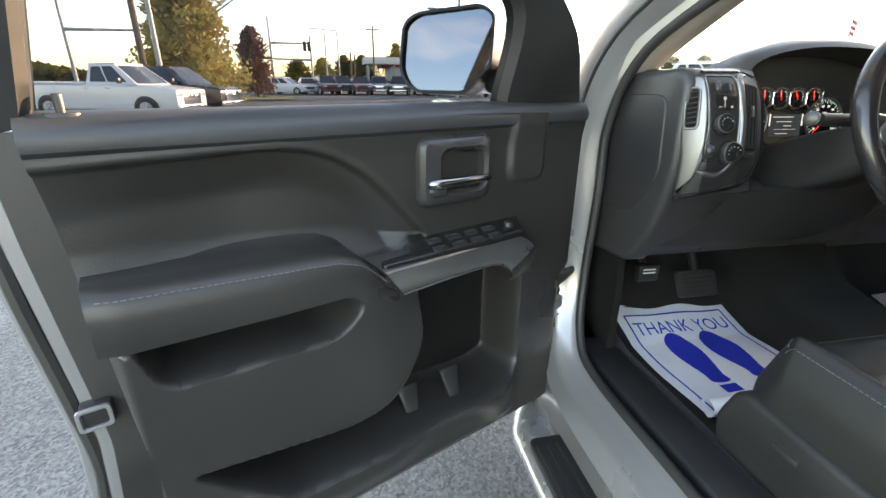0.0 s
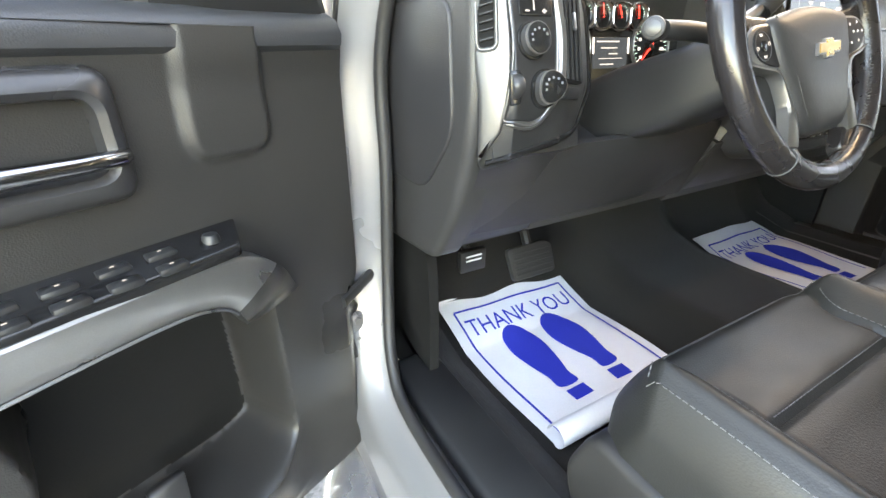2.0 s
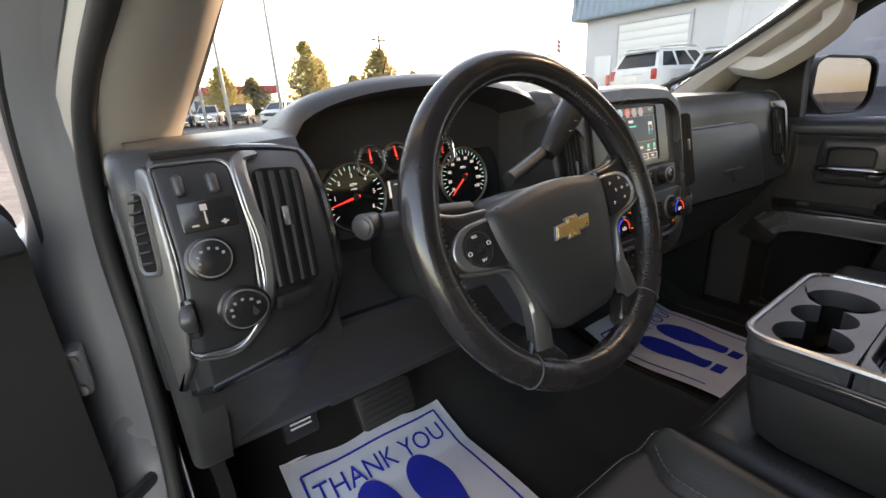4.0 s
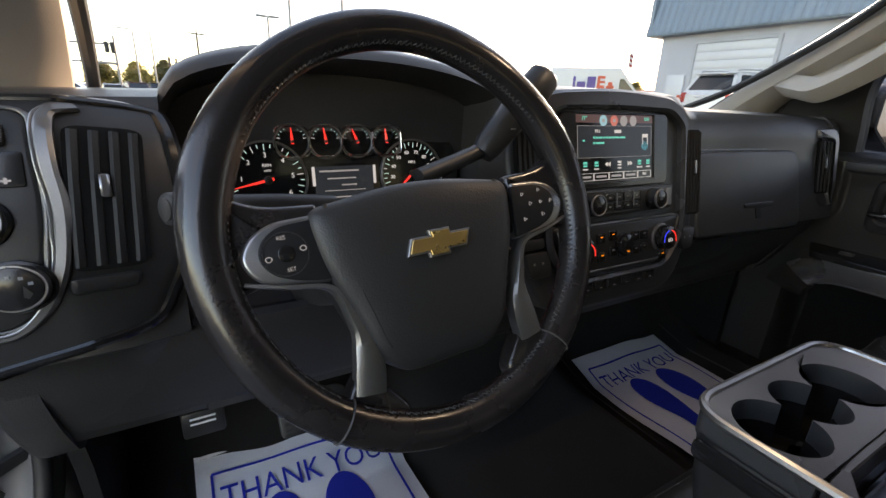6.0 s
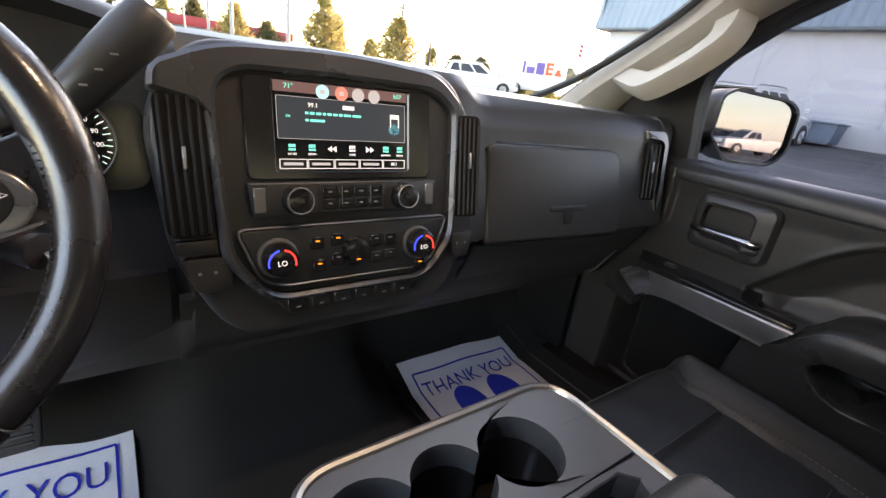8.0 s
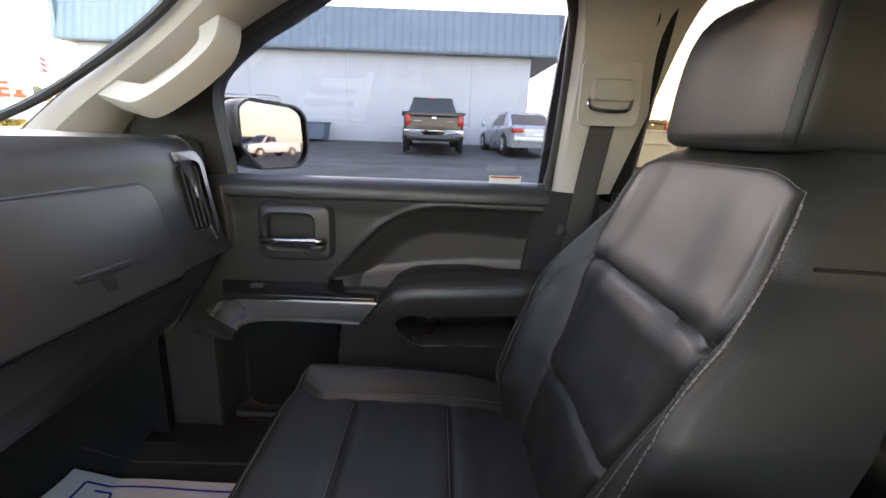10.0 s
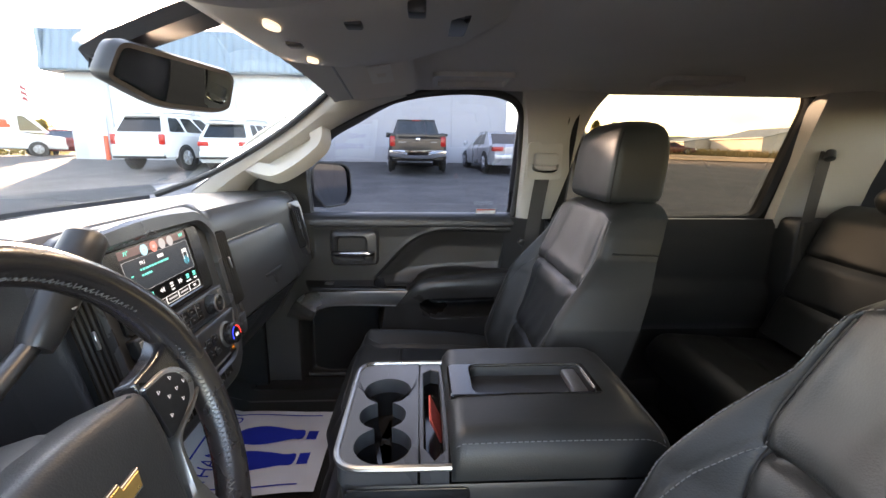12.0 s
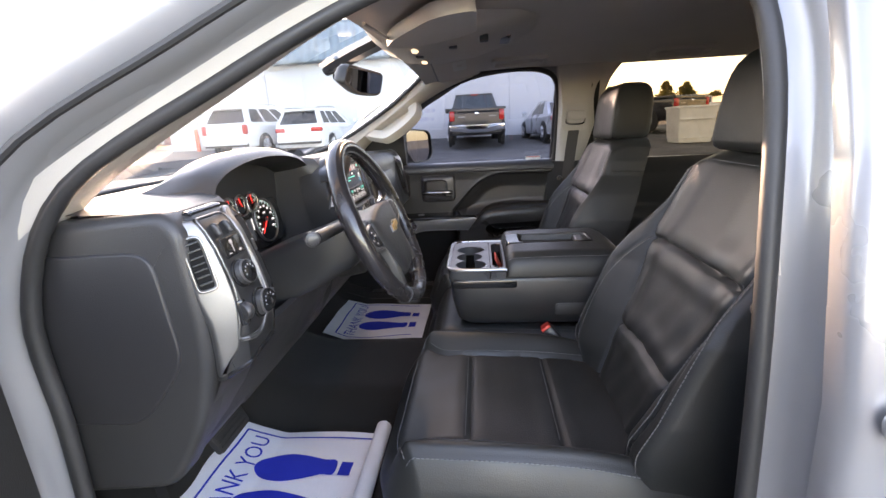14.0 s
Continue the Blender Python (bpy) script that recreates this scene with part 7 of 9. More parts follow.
prism(bm, rrect(.42, 1.098, .60, 1.122, .01), 0, .004, Matrix(((0, 0, -1, -.1685), (1, 0, 0, 0), (0, 1, 0, 0), (0, 0, 0, 1))), .002)
bmesh.ops.recalc_face_normals(bm, faces=bm.faces[:])
part("side_band", bm, GLOSS_BLACK, cb, "gloss black side band")
# top plate with cup holes and bin
CUPS = [(-.114, .549, .0435), (-.036, .555, .039), (.042, .552, .0430)]
def cup_outline(side, n):
    """Upper (side 1) or lower (side -1) outline of the three joined cup holes, from left to right."""
    out = []
    for k, (cx_, cy_, r_) in enumerate(CUPS):
        for i in range(181):
            a = radians(180 - i) * side
            p = (cx_ + r_ * math.cos(a), cy_ + r_ * math.sin(a))
            if all(math.hypot(p[0] - o[0], p[1] - o[1]) >= o[2] - 1e-6 for m_, o in enumerate(CUPS) if m_ != k):
                out.append(Vector((p[0], p[1], 0)))
    return along(out, n)
def along(pts, n):
    """n + 1 points spaced evenly along a line of points."""
    pts = [Vector(p) for p in pts]
    acc = [0.0]
    for p, q in zip(pts, pts[1:]):
        acc.append(acc[-1] + (q - p).length)
    out, j = [], 0
    for k in range(n + 1):
        t = acc[-1] * k / n
        while j < len(pts) - 2 and acc[j + 1] < t:
            j += 1
        out.append(pts[j].lerp(pts[j + 1], (t - acc[j]) / max(acc[j + 1] - acc[j], 1e-9)))
    return out
def ray_box(n, c, x0, y0, x1, y1):
    out = []
    for k in range(n):
        a = 2 * math.pi * k / n
        dx, dy = math.cos(a), math.sin(a)
        t = min(((x1 - c[0]) / dx if dx > 1e-6 else 9), ((x0 - c[0]) / dx if dx < -1e-6 else 9), ((y1 - c[1]) / dy if dy > 1e-6 else 9), ((y0 - c[1]) / dy if dy < -1e-6 else 9))
        out.append((c[0] + dx * t, c[1] + dy * t))
    return out
N = 160
up, dn = cup_outline(1, 80), cup_outline(-1, 80)
hole = [(p.x, p.y) for p in up[:-1] + dn[:0:-1]]
corner = [(-.164, .549, 0)] + [(x, y, 0) for x, y in round_poly([(-.164, .549), (-.164, .614), (.148, .614), (.148, .549)], [0, .045, .045, 0], 10)] + [(.148, .552, 0)]
oup, odn = along(corner, 80), along([(-.164, .549, 0), (-.164, .495, 0), (.148, .495, 0), (.148, .552, 0)], 80)
pout = [(p.x, p.y) for p in oup[:-1] + odn[:0:-1]]
bm = B()
rings = [[Vector((x, y, z)) for x, y in pl] for pl, z in ((pout, 1.118), (pout, 1.152), (hole, 1.152), ([(x * .997 - .0001, y) for x, y in hole], 1.146), (hole, 1.118))]
loft(bm, rings, cap=False, cyclic=True)
part("top_plate", bm, CUP_PLATE, con, "charcoal cup holder plate", sharp=30)
bm = B()
c2 = (-.008, .471)
bo2, bi2 = ray_box(48, c2, -.164, .447, .148, .4945), ray_box(48, c2, -.150, .455, .120, .486)
frame_ring(bm, bo2, bi2, 1.118, 1.1515, None, .0015)
part("bin_plate", bm, CUP_PLATE, con, "charcoal plate round the coin bin")
bm = B()
rings = [[Vector((x, y, z)) for x, y in inset(hole, k)] for z, k in ((1.149, -.001), (1.10, .001), (1.075, .003), (1.073, .012))]
loft(bm, rings, cap=False)
bm.faces.new(bm.verts[-N:])
part("cup_well", bm, GLOSS_BLACK, con, "dark cup wells")
bm = B()
rings = [[Vector((x, y, z)) for x, y in inset(bi2, k)] for z, k in ((1.149, -.001), (1.095, .001), (1.094, .004))]
loft(bm, rings, cap=False)
bm.faces.new(bm.verts[-48:])
part("bin_well", bm, GLOSS_BLACK, con, "dark coin bin")
bm = B()
edge = [Vector((x, y, 1.1515)) for x, y in round_poly([(-.166, .447), (-.166, .616), (.150, .616), (.150, .447)], [0, .046, .046, 0], 8)]
tube(bm, edge, .0052, 8)
part("plate_edge", bm, SATIN_STRIP, con, "satin silver plate edge")
# padded lid
bm = B()
def lid(u, v):
    x, y = -.007 + u * .160, .447 - .325 * v
    z = 1.192 + .006 * (1 - u * u) + .002 * math.sin(3 * v)
    z -= .030 * max(0, (abs(u) - .80) / .20) ** 2 + .020 * max(0, (v - .86) / .14) ** 2 + .016 * max(0, (.06 - v) / .06) ** 2
    if -.0565 < x < .0472 and .1915 < y < .4195:
        z = 1.166
    return Vector((x, y, z))
lid_u = sorted(span(-1, 1, 40) + [(-.0569 + .007) / .16, (-.0561 + .007) / .16, (.0468 + .007) / .16, (.0476 + .007) / .16])
lid_v = sorted(span(0, 1, 40) + [(.447 - q) / .325 for q in (.1911, .1919, .4191, .4199)])
sheet(bm, lid, lid_u, lid_v, back=lambda p, n: Vector((p.x, p.y, 1.128)))
lid_part = part("lid", bm, LEATHER, con, "padded black leather lid", sharp=60)
bm = B()
for s in (-1, 1):
    stitch(bm, [lid(s * .93, v) + Vector((s * .001, 0, .001)) for v in span(.03, .97, 40)], .009, .0008, .006)
stitch(bm, [lid(u, .97) + Vector((0, 0, .001)) for u in span(-.9, .9, 30)], .009, .0008, .006)
part("stitching", bm, THREAD, lid_part, "pale stitching round the lid", kind="stuff")
bm = B()
to, ti = round_poly([(-.060, .443), (-.060, .185), (.050, .185), (.050, .443)], .012), round_poly([(-.053, .402), (-.053, .198), (.044, .198), (.044, .402)], .016)
frame_ring(bm, to, ti, 1.185, 1.2005, None, .003)
part("tray_frame", bm, GLOSS_BLACK, lid_part, "gloss black tray frame")
bm = B()
rings = [[Vector((x, y, z)) for x, y in inset(ti, k)] for z, k in ((1.2000, -.001), (1.180, .004), (1.1785, .012))]
loft(bm, rings, cap=False)
bm.faces.new(bm.verts[-len(ti):])
bmesh.ops.recalc_face_normals(bm, faces=bm.faces[:])
part("tray_floor", bm, PLASTIC, lid_part, "recessed tray")
bm = B()
rbox(bm, (-.045, .205, 1.180), (.036, .232, 1.196), .006, 2)
part("tray_lip", bm, SATIN_DARK, lid_part, "silver finger lip")
tk = thing("red_tag", "red paper tag tucked into the console bin", "paper tag", m=pose(-.02, .47, 1.10))
bm = B()
rbox(bm, (-.045, .462, 1.10), (.035, .466, 1.148), .001, 1, Matrix.Translation((0, .464, 1.12)) @ Matrix.Rotation(radians(-24), 4, "X") @ Matrix.Translation((0, -.464, -1.12)))
part("tag", bm, RED_TAG, tk)

# seat belt buckles
for x, y in ((-.215, .30), (.225, .26)):
    bk_ = thing("belt_buckle", "black belt buckle with red release button", "belt buckle", "front belt buckles", m=pose(x, y, .92))
    mm = Matrix.Translation((x, y + .02, .965)) @ Matrix.Rotation(radians(-38), 4, "X") @ Matrix.Rotation(radians(8), 4, "Y")
    bm = B()
    rbox(bm, (-.020, -.014, -.075), (.020, .014, .040), .006, 2, mm)
    part("buckle_body", bm, PLASTIC, bk_)
    bm = B()
    rbox(bm, (-.017, -.011, .036), (.017, .0155, .047), .003, 2, mm)
    part("release_button", bm, RED_PLASTIC, bk_, "red release button")

# ---- rear bench ----
rb = thing("rear_bench", "black leather rear bench seat", "rear seat", m=pose(0, -.6, .70))
def rtop(u, v):
    return Vector((u * .72, -.78 + .48 * v, .955 + .035 * v - .06 * max(0, (v - .88) / .12) ** 2 - .05 * max(0, (abs(u) - .93) / .07) ** 2 - .01 * math.exp(-((abs(u) - .32) / .015) ** 2) - .006 * math.exp(-((v - .5) / .02) ** 2)))
bm = B()
sheet(bm, rtop, span(-1, 1, 60), span(0, 1, 30), back=lambda p, n: Vector((p.x, min(p.y, -.33), .84)))
part("cushion", bm, LEATHER, rb, "black leather bench cushion", sharp=60)
def rback(u, v):
    au = abs(u)
    z = .98 + .44 * v
    return Vector((u * .73, -.70 - .18 * v + .03 * (math.cos(3.14159 * u * 3) * .3 + .3) - .05 * max(0, (v - .9) / .1) ** 2 - .05 * max(0, (au - .94) / .06) ** 2 - .012 * math.exp(-((au - .33) / .012) ** 2) - .010 * (math.exp(-((v - .30) / .02) ** 2) + math.exp(-((v - .62) / .02) ** 2)), z))
bm = B()
sheet(bm, rback, span(-1, 1, 72), span(0, 1, 40), back=lambda p, n: Vector((p.x, -1.0, p.z)))
part("backrest", bm, LEATHER, rb, "black leather bench backrest", sharp=60)
for x in (-.44, .0, .44):
    bm = B()
    rings = []
    for k in range(9):
        t = k / 8
        e = max(math.sin(math.pi * t) ** .35, .3) if 0 < t < 1 else .3
        hw, hd = .125 * e, .045 * e
        rings.append([Vector((x + a, -.905 + b, 1.40 + .115 * t)) for a, b in round_poly([(-hw, -hd), (hw, -hd), (hw, hd), (-hw, hd)], hd * .9, 4)])
    loft(bm, rings)
    part("headrest", bm, LEATHER, rb, "low black headrest", sharp=70)
bm = B()
rbox(bm, (-.70, -.78, .68), (.70, -.36, .845), .01)
part("bench_riser", bm, CARPET, rb)

# ---- paper mats ----
FOOT = smooth_path([(.0, .092, 0), (.030, .075, 0), (.042, .035, 0), (.034, -.01, 0), (.022, -.045, 0), (.020, -.068, 0), (-.024, -.066, 0), (-.026, -.04, 0), (-.036, -.005, 0), (-.042, .035, 0), (-.030, .076, 0)], 4, True)
def paper(cx, hw, y1, L, curl, name, label, skew=0.0, wav=0.0):
    pm = thing("paper_floor_mat", label, "paper mat", "paper floor mats", m=pose(cx, y1 - .2, .69))
    def at(u, v, lift=0.0):
        """u across in metres, v from the top edge down in metres."""
        y = y1 - v
        x = cx + u + skew * (v - .2)
        flat = L - .055 if curl else L
        if curl and v > flat:
            a = (v - flat) / .021
            y = y1 - flat - .021 * math.sin(a)
            z0 = floor_z(cx, y1 - flat) + .030 + .021 * (1 - math.cos(a))
            return Vector((x, y, z0)) + Vector((0, math.sin(a) * 0, 0)) + Vector((0, -math.sin(a), math.cos(a))) * (lift if a < 1.6 else lift)
        z = floor_z(cx, y) + .030 + .005 * math.sin(9 * u + 3) * math.sin(14 * v + 1 + wav) + .003 * sstep(.09, .0, v) * (1 + math.sin(16 * u + wav)) + .0015 * math.sin(33 * u + 21 * v)
        return Vector((x, y, z + lift))
    bm = B()
    sheet(bm, lambda u, v: at(u, v), span(-hw, hw, 48), span(0, L + (.045 if curl else 0), 84), .0006)
    sh = part("paper_sheet", bm, PAPER, pm, "white crepe paper sheet", sharp=80)
    k = hw / .195
    bm = B()
    def line(p, q, w=.0026):
        n = 26
        d = (Vector(q) - Vector(p)).normalized()
        nn = Vector((-d.y, d.x)) * w
        prev = None
        for i in range(n + 1):
            c = Vector(p).lerp(Vector(q), i / n)
            a, b = bm.verts.new(at(c.x + nn.x, c.y + nn.y, .0026)), bm.verts.new(at(c.x - nn.x, c.y - nn.y, .0026))
            if prev:
                bm.faces.new((prev[0], prev[1], b, a))
            prev = (a, b)
    e = .168 * k
    line((-e, .045), (e, .045)), line((-e, .045), (-e, L - .05)), line((e, .045), (e, L - .05))
    part("border", bm, BLUE_INK, sh, "blue border line")
    text_part("THANK YOU", .068 * k, None, BLUE_INK, sh, "lettering", warp=lambda x, y: at(x * .79, .097 - y * .92, .0030), label="blue printed words")
    for fx in (-.058 * k, .058 * k):
        bm = B()
        vs = [(fx + p.x * (-1 if fx > 0 else 1) * 1.05 * k, .242 - p.y * 1.36) for p in FOOT]
        top_ = [bm.verts.new(at(a, b, .0026)) for a, b in vs]
        c = bm.verts.new(at(fx, .232, .0026))
        rings_ = [top_]
        for s in (.66, .33):
            rings_.append([bm.verts.new(at(fx + (a - fx) * s, .232 + (b - .232) * s, .0026)) for a, b in vs])
        for a, b in zip(rings_, rings_[1:]):
            for i in range(len(a)):
                j = (i + 1) % len(a)
                bm.faces.new((a[i], a[j], b[j], b[i]))
        for i in range(len(vs)):
            bm.faces.new((rings_[-1][i], rings_[-1][(i + 1) % len(vs)], c))
        bmesh.ops.recalc_face_normals(bm, faces=bm.faces[:])
        part("shoe_print", bm, BLUE_INK, sh, "blue printed shoe sole")
        bm = B()
        for i in range(6):
            a0 = fx - .024 + .008 * i
            q = [bm.verts.new(at(a, b, .0020)) for a, b in ((a0, .345), (a0 + .008, .345), (a0 + .008, .376), (a0, .376))]
            bm.faces.new(q)
        bmesh.ops.remove_doubles(bm, verts=bm.verts[:], dist=1e-5)
        part("heel_print", bm, BLUE_INK, sh, "blue printed heel")
    return pm


paper(-.480, .200, 1.245, .490, True, "d", "white paper floor mat with blue shoe prints, lower edge curled")
paper(.497, .190, 1.195, .42, False, "p", "white paper floor mat with blue shoe prints on passenger floor", wav=1.3)

# ---- overhead console, rear-view mirror, visors, handles, belts ----
oc = thing("overhead_console", "grey overhead console with two lit map lamps", "overhead console", m=pose(0, .6, 1.78))
bm = B()
rings = []
for y, hw, zb in ((.800, .15, 1.79), (.782, .20, 1.766), (.735, .232, 1.744), (.64, .236, 1.737), (.52, .222, 1.748), (.41, .19, 1.774), (.35, .14, 1.80)):
    rings.append([Vector((x, y, z)) for x, z in ((-hw, 1.83), (-hw, zb + .03), (-hw + .02, zb + .008), (-hw * .5, zb), (hw * .5, zb), (hw - .02, zb + .008), (hw, zb + .03), (hw, 1.83))])
loft(bm, rings)
ob_ = part("console_shell", bm, ROOF_PLASTIC, oc, "grey-beige console shell", sharp=60)
for x in (-.105, .11):
    bm = B()
    prism(bm, ellipse(x, .675, .021, .009, 24), -.003, .003, Matrix.Translation((0, 0, 1.7385)), 0)
    part("map_lamp", bm, glow("lamp_glow", (1.0, .82, .55), 0.09), ob_, "glowing map lamp")
for x, y in ((.0, .675), (-.10, .575), (-.14, .495)):
    bm = B()
    rbox(bm, (x - .014, y - .011, 1.735 + .06 * max(0, .64 - y)), (x + .014, y + .011, 1.760), .003)
    part("roof_button", bm, PLASTIC, ob_)
bm = B()
rbox(bm, (-.05, .42, 1.765), (.05, .47, 1.79), .006)
part("bin_latch", bm, DARK_GREY, ob_)
LM_ = Matrix.Translation((.300, .575, 1.746)) @ Matrix.Rotation(radians(7), 4, "Y") @ Matrix.Rotation(radians(-8), 4, "X")
lb_ = thing("visor_label", "pale warning label on headliner", "label", m=pose(.30, .566, 1.76))
bm = B()
rbox(bm, (-.060, -.024, -.001), (.060, .024, .001), 0, 1, LM_)
lbp = part("label_card", bm, surface("label_grey", (.62, .60, .57), .7), lb_)
bm = B()
rbox(bm, (-.012, -.010, -.0018), (.010, .008, -.0009), 0, 1, LM_)
part("print_bar", bm, HEADLINER, lbp)
rm = thing("rear_view_mirror", "dark framed rear-view mirror below windscreen header", "mirror", m=pose(-.02, .86, 1.72))
RM = plane_m((-.014, .842, 1.683), (1, -.22, 0), (0, -.20, 1))
bm = B()
pl = round_poly([(-.118, -.012), (-.035, -.038), (.09, -.036), (.118, -.026), (.124, .022), (.108, .032), (-.100, .034)], [.012, .03, .03, .010, .012, .010, .015])
rings = []
for ins, h in ((.0, .004), (-.003, -.006), (.0, -.022), (.012, -.036), (.024, -.042)):
    rings.append([RM @ Vector((x, y, h)) for x, y in inset(pl, ins)])
loft(bm, rings)
rmh = part("mirror_shell", bm, PLASTIC, rm, "charcoal mirror shell")
bm = B()
bm.faces.new([bm.verts.new(RM @ Vector((x, y, .0046))) for x, y in inset(pl, .006)])
part("mirror_glass", bm, MIRROR, rmh, "mirror glass")
bm = B()
tube(bm, [(-.02, .85, 1.70), (-.02, .885, 1.722), (-.015, .915, 1.732)], .012, 10)
part("mirror_stem", bm, PLASTIC, rm)
bm = B()
rings = []
for v_, w in ((.99, .048), (.93, .046), (.86, .041), (.79, .033), (.745, .024), (.735, .018)):
    c = screen_pt(-.05 * (1 - (v_ - .735) / .26), v_) + Vector((0, -.006, -.006))
    n_ = Vector((0, -.42, -.90))
    rings.append([c + Vector((w, 0, 0)), c + Vector((w * .7, 0, 0)) + n_ * .016, c - Vector((w * .7, 0, 0)) + n_ * .016, c - Vector((w, 0, 0))])
loft(bm, rings)
part("sensor_cover", bm, DARK_GREY, rm, "charcoal sensor cover on the glass")
for sg in (-1, 1):
    vs_ = thing("sun_visor", "folded grey fabric sun visor", "sun visor", "sun visors", m=pose(sg * .4, .7, 1.77))
    bm = B()
    mm = Matrix.Translation((sg * .395, .590, 1.760)) @ Matrix.Rotation(radians(sg * 7), 4, "Y") @ Matrix.Rotation(radians(-8), 4, "X")
    if sg < 0:
        mm = Matrix.Translation((-.385, .618, 1.741)) @ Matrix.Rotation(radians(-4), 4, "Y") @ Matrix.Rotation(radians(-6), 4, "X")
        prism(bm, round_poly([(-.15, -.105), (.15, -.105), (.205, -.03), (.212, .06), (.14, .108), (.03, .075), (-.15, -.03)], [.03, .06, .06, .05, .05, .08, .03], 6), -.014, .014, mm, .011, 4)
    else:
        prism(bm, rrect(-.17, -.085, .17, .08, .03), -.010, .008, mm, .006)
    part("visor_panel", bm, HEADLINER, vs_)
    bm = B()
    tube(bm, [mm @ Vector((-.16 * 1, .085, -.004)), mm @ Vector((.16, .085, -.004))], .003, 8)
    part("visor_rod", bm, SATIN, vs_, "silver visor rod")
# grab handles: one on the passenger's pillar, two along the right roof rail
gh = thing("pillar_grab_handle", "grey-beige grab handle on windscreen pillar", "grab handle", m=pose(.68, .85, 1.5))
HM = plane_m((.73, 1.05, 1.52), (-.068, -.849, .524), (-.591, -.389, -.706))
ho = round_poly([(-.004, -.004), (.088, .095), (.127, .104), (.203, .106), (.274, .090), (.296, .060), (.309, .006), (.309, -.042), (.239, -.052), (.061, -.040)], [.02, .02, .03, .05, .03, .03, .03, .01, .02, .02], 4)
hi = round_poly([(.058, -.020), (.148, -.028), (.236, -.036), (.246, -.010), (.239, .055), (.188, .068), (.135, .068), (.066, .004)], [.012, .02, .012, .02, .012, .03, .02, .012], 4)
def radial(pl, c, n):
    out = []
    for k in range(n):
        a = 2 * math.pi * k / n
        d = Vector((math.cos(a), math.sin(a)))
        best = 0
        for (ax, ay), (bx, by) in zip(pl, pl[1:] + pl[:1]):
            ex, ey = bx - ax, by - ay
            den = d.x * ey - d.y * ex
            if abs(den) > 1e-9:
                t = ((ax - c[0]) * ey - (ay - c[1]) * ex) / den
                u = ((ax - c[0]) * d.y - (ay - c[1]) * d.x) / den
                if t > best and -1e-6 <= u <= 1 + 1e-6:
                    best = t
        out.append((c[0] + d.x * best, c[1] + d.y * best))
    return out
ro, ri = radial(ho, (.16, .018), 72), radial([(.16 + (x - .16) * 1.10, .018 + (y - .018) * 1.14) for x, y in hi], (.16, .018), 72)
bm = B()
rings = [[HM @ Vector((a[0] * (1 - k) + b[0] * k, a[1] * (1 - k) + b[1] * k, h)) for a, b in zip(ro, ri)] for k, h in ((0, .035), (0, -.006), (.07, -.012), (.90, -.012), (1, -.006), (1, .030))]
loft(bm, rings, cap=False)
bmesh.ops.recalc_face_normals(bm, faces=bm.faces[:])
part("grip", bm, PILLAR, gh, "moulded grip")
bm = B()
prism(bm, inset(hi, -.012), .020, .034, HM, 0)
part("grip_recess", bm, PILLAR, gh)
for y in (.35, -.27):
    gh = thing("roof_grab_handle", "folded brown-grey roof grab handle in its bezel", "grab handle", "roof grab handles", m=pose(.55, y, 1.78))
    HB = plane_m((.548, y, 1.780), (0, 1, 0), (1, 0, -.11))
    bm = B()
    frame_ring(bm, rrect(-.108, -.056, .108, .056, .022), rrect(-.094, -.040, .094, .050, .016), -.010, .014, HB @ Matrix.Scale(-1, 4, (0, 0, 1)), .004)
    bmesh.ops.recalc_face_normals(bm, faces=bm.faces[:])
    part("bezel", bm, ROOF_PLASTIC, gh, "moulded handle bezel")
    bm = B()
    tube(bm, [HB @ Vector((-.084, -.020, -.006)), HB @ Vector((-.070, .012, -.016)), HB @ Vector((-.050, .028, -.019)), HB @ Vector((.050, .028, -.019)), HB @ Vector((.070, .012, -.016)), HB @ Vector((.084, -.020, -.006))], .0125, 10, flat=.7)
    part("grip", bm, ROOF_PLASTIC, gh, "folded grip")
    for d in (-.080, .080):
        bm = B()
        rbox(bm, (d - .016, -.034, -.014), (d + .016, -.006, .004), .005, 2, HB)
        part("mount", bm, HEADLINER, gh)
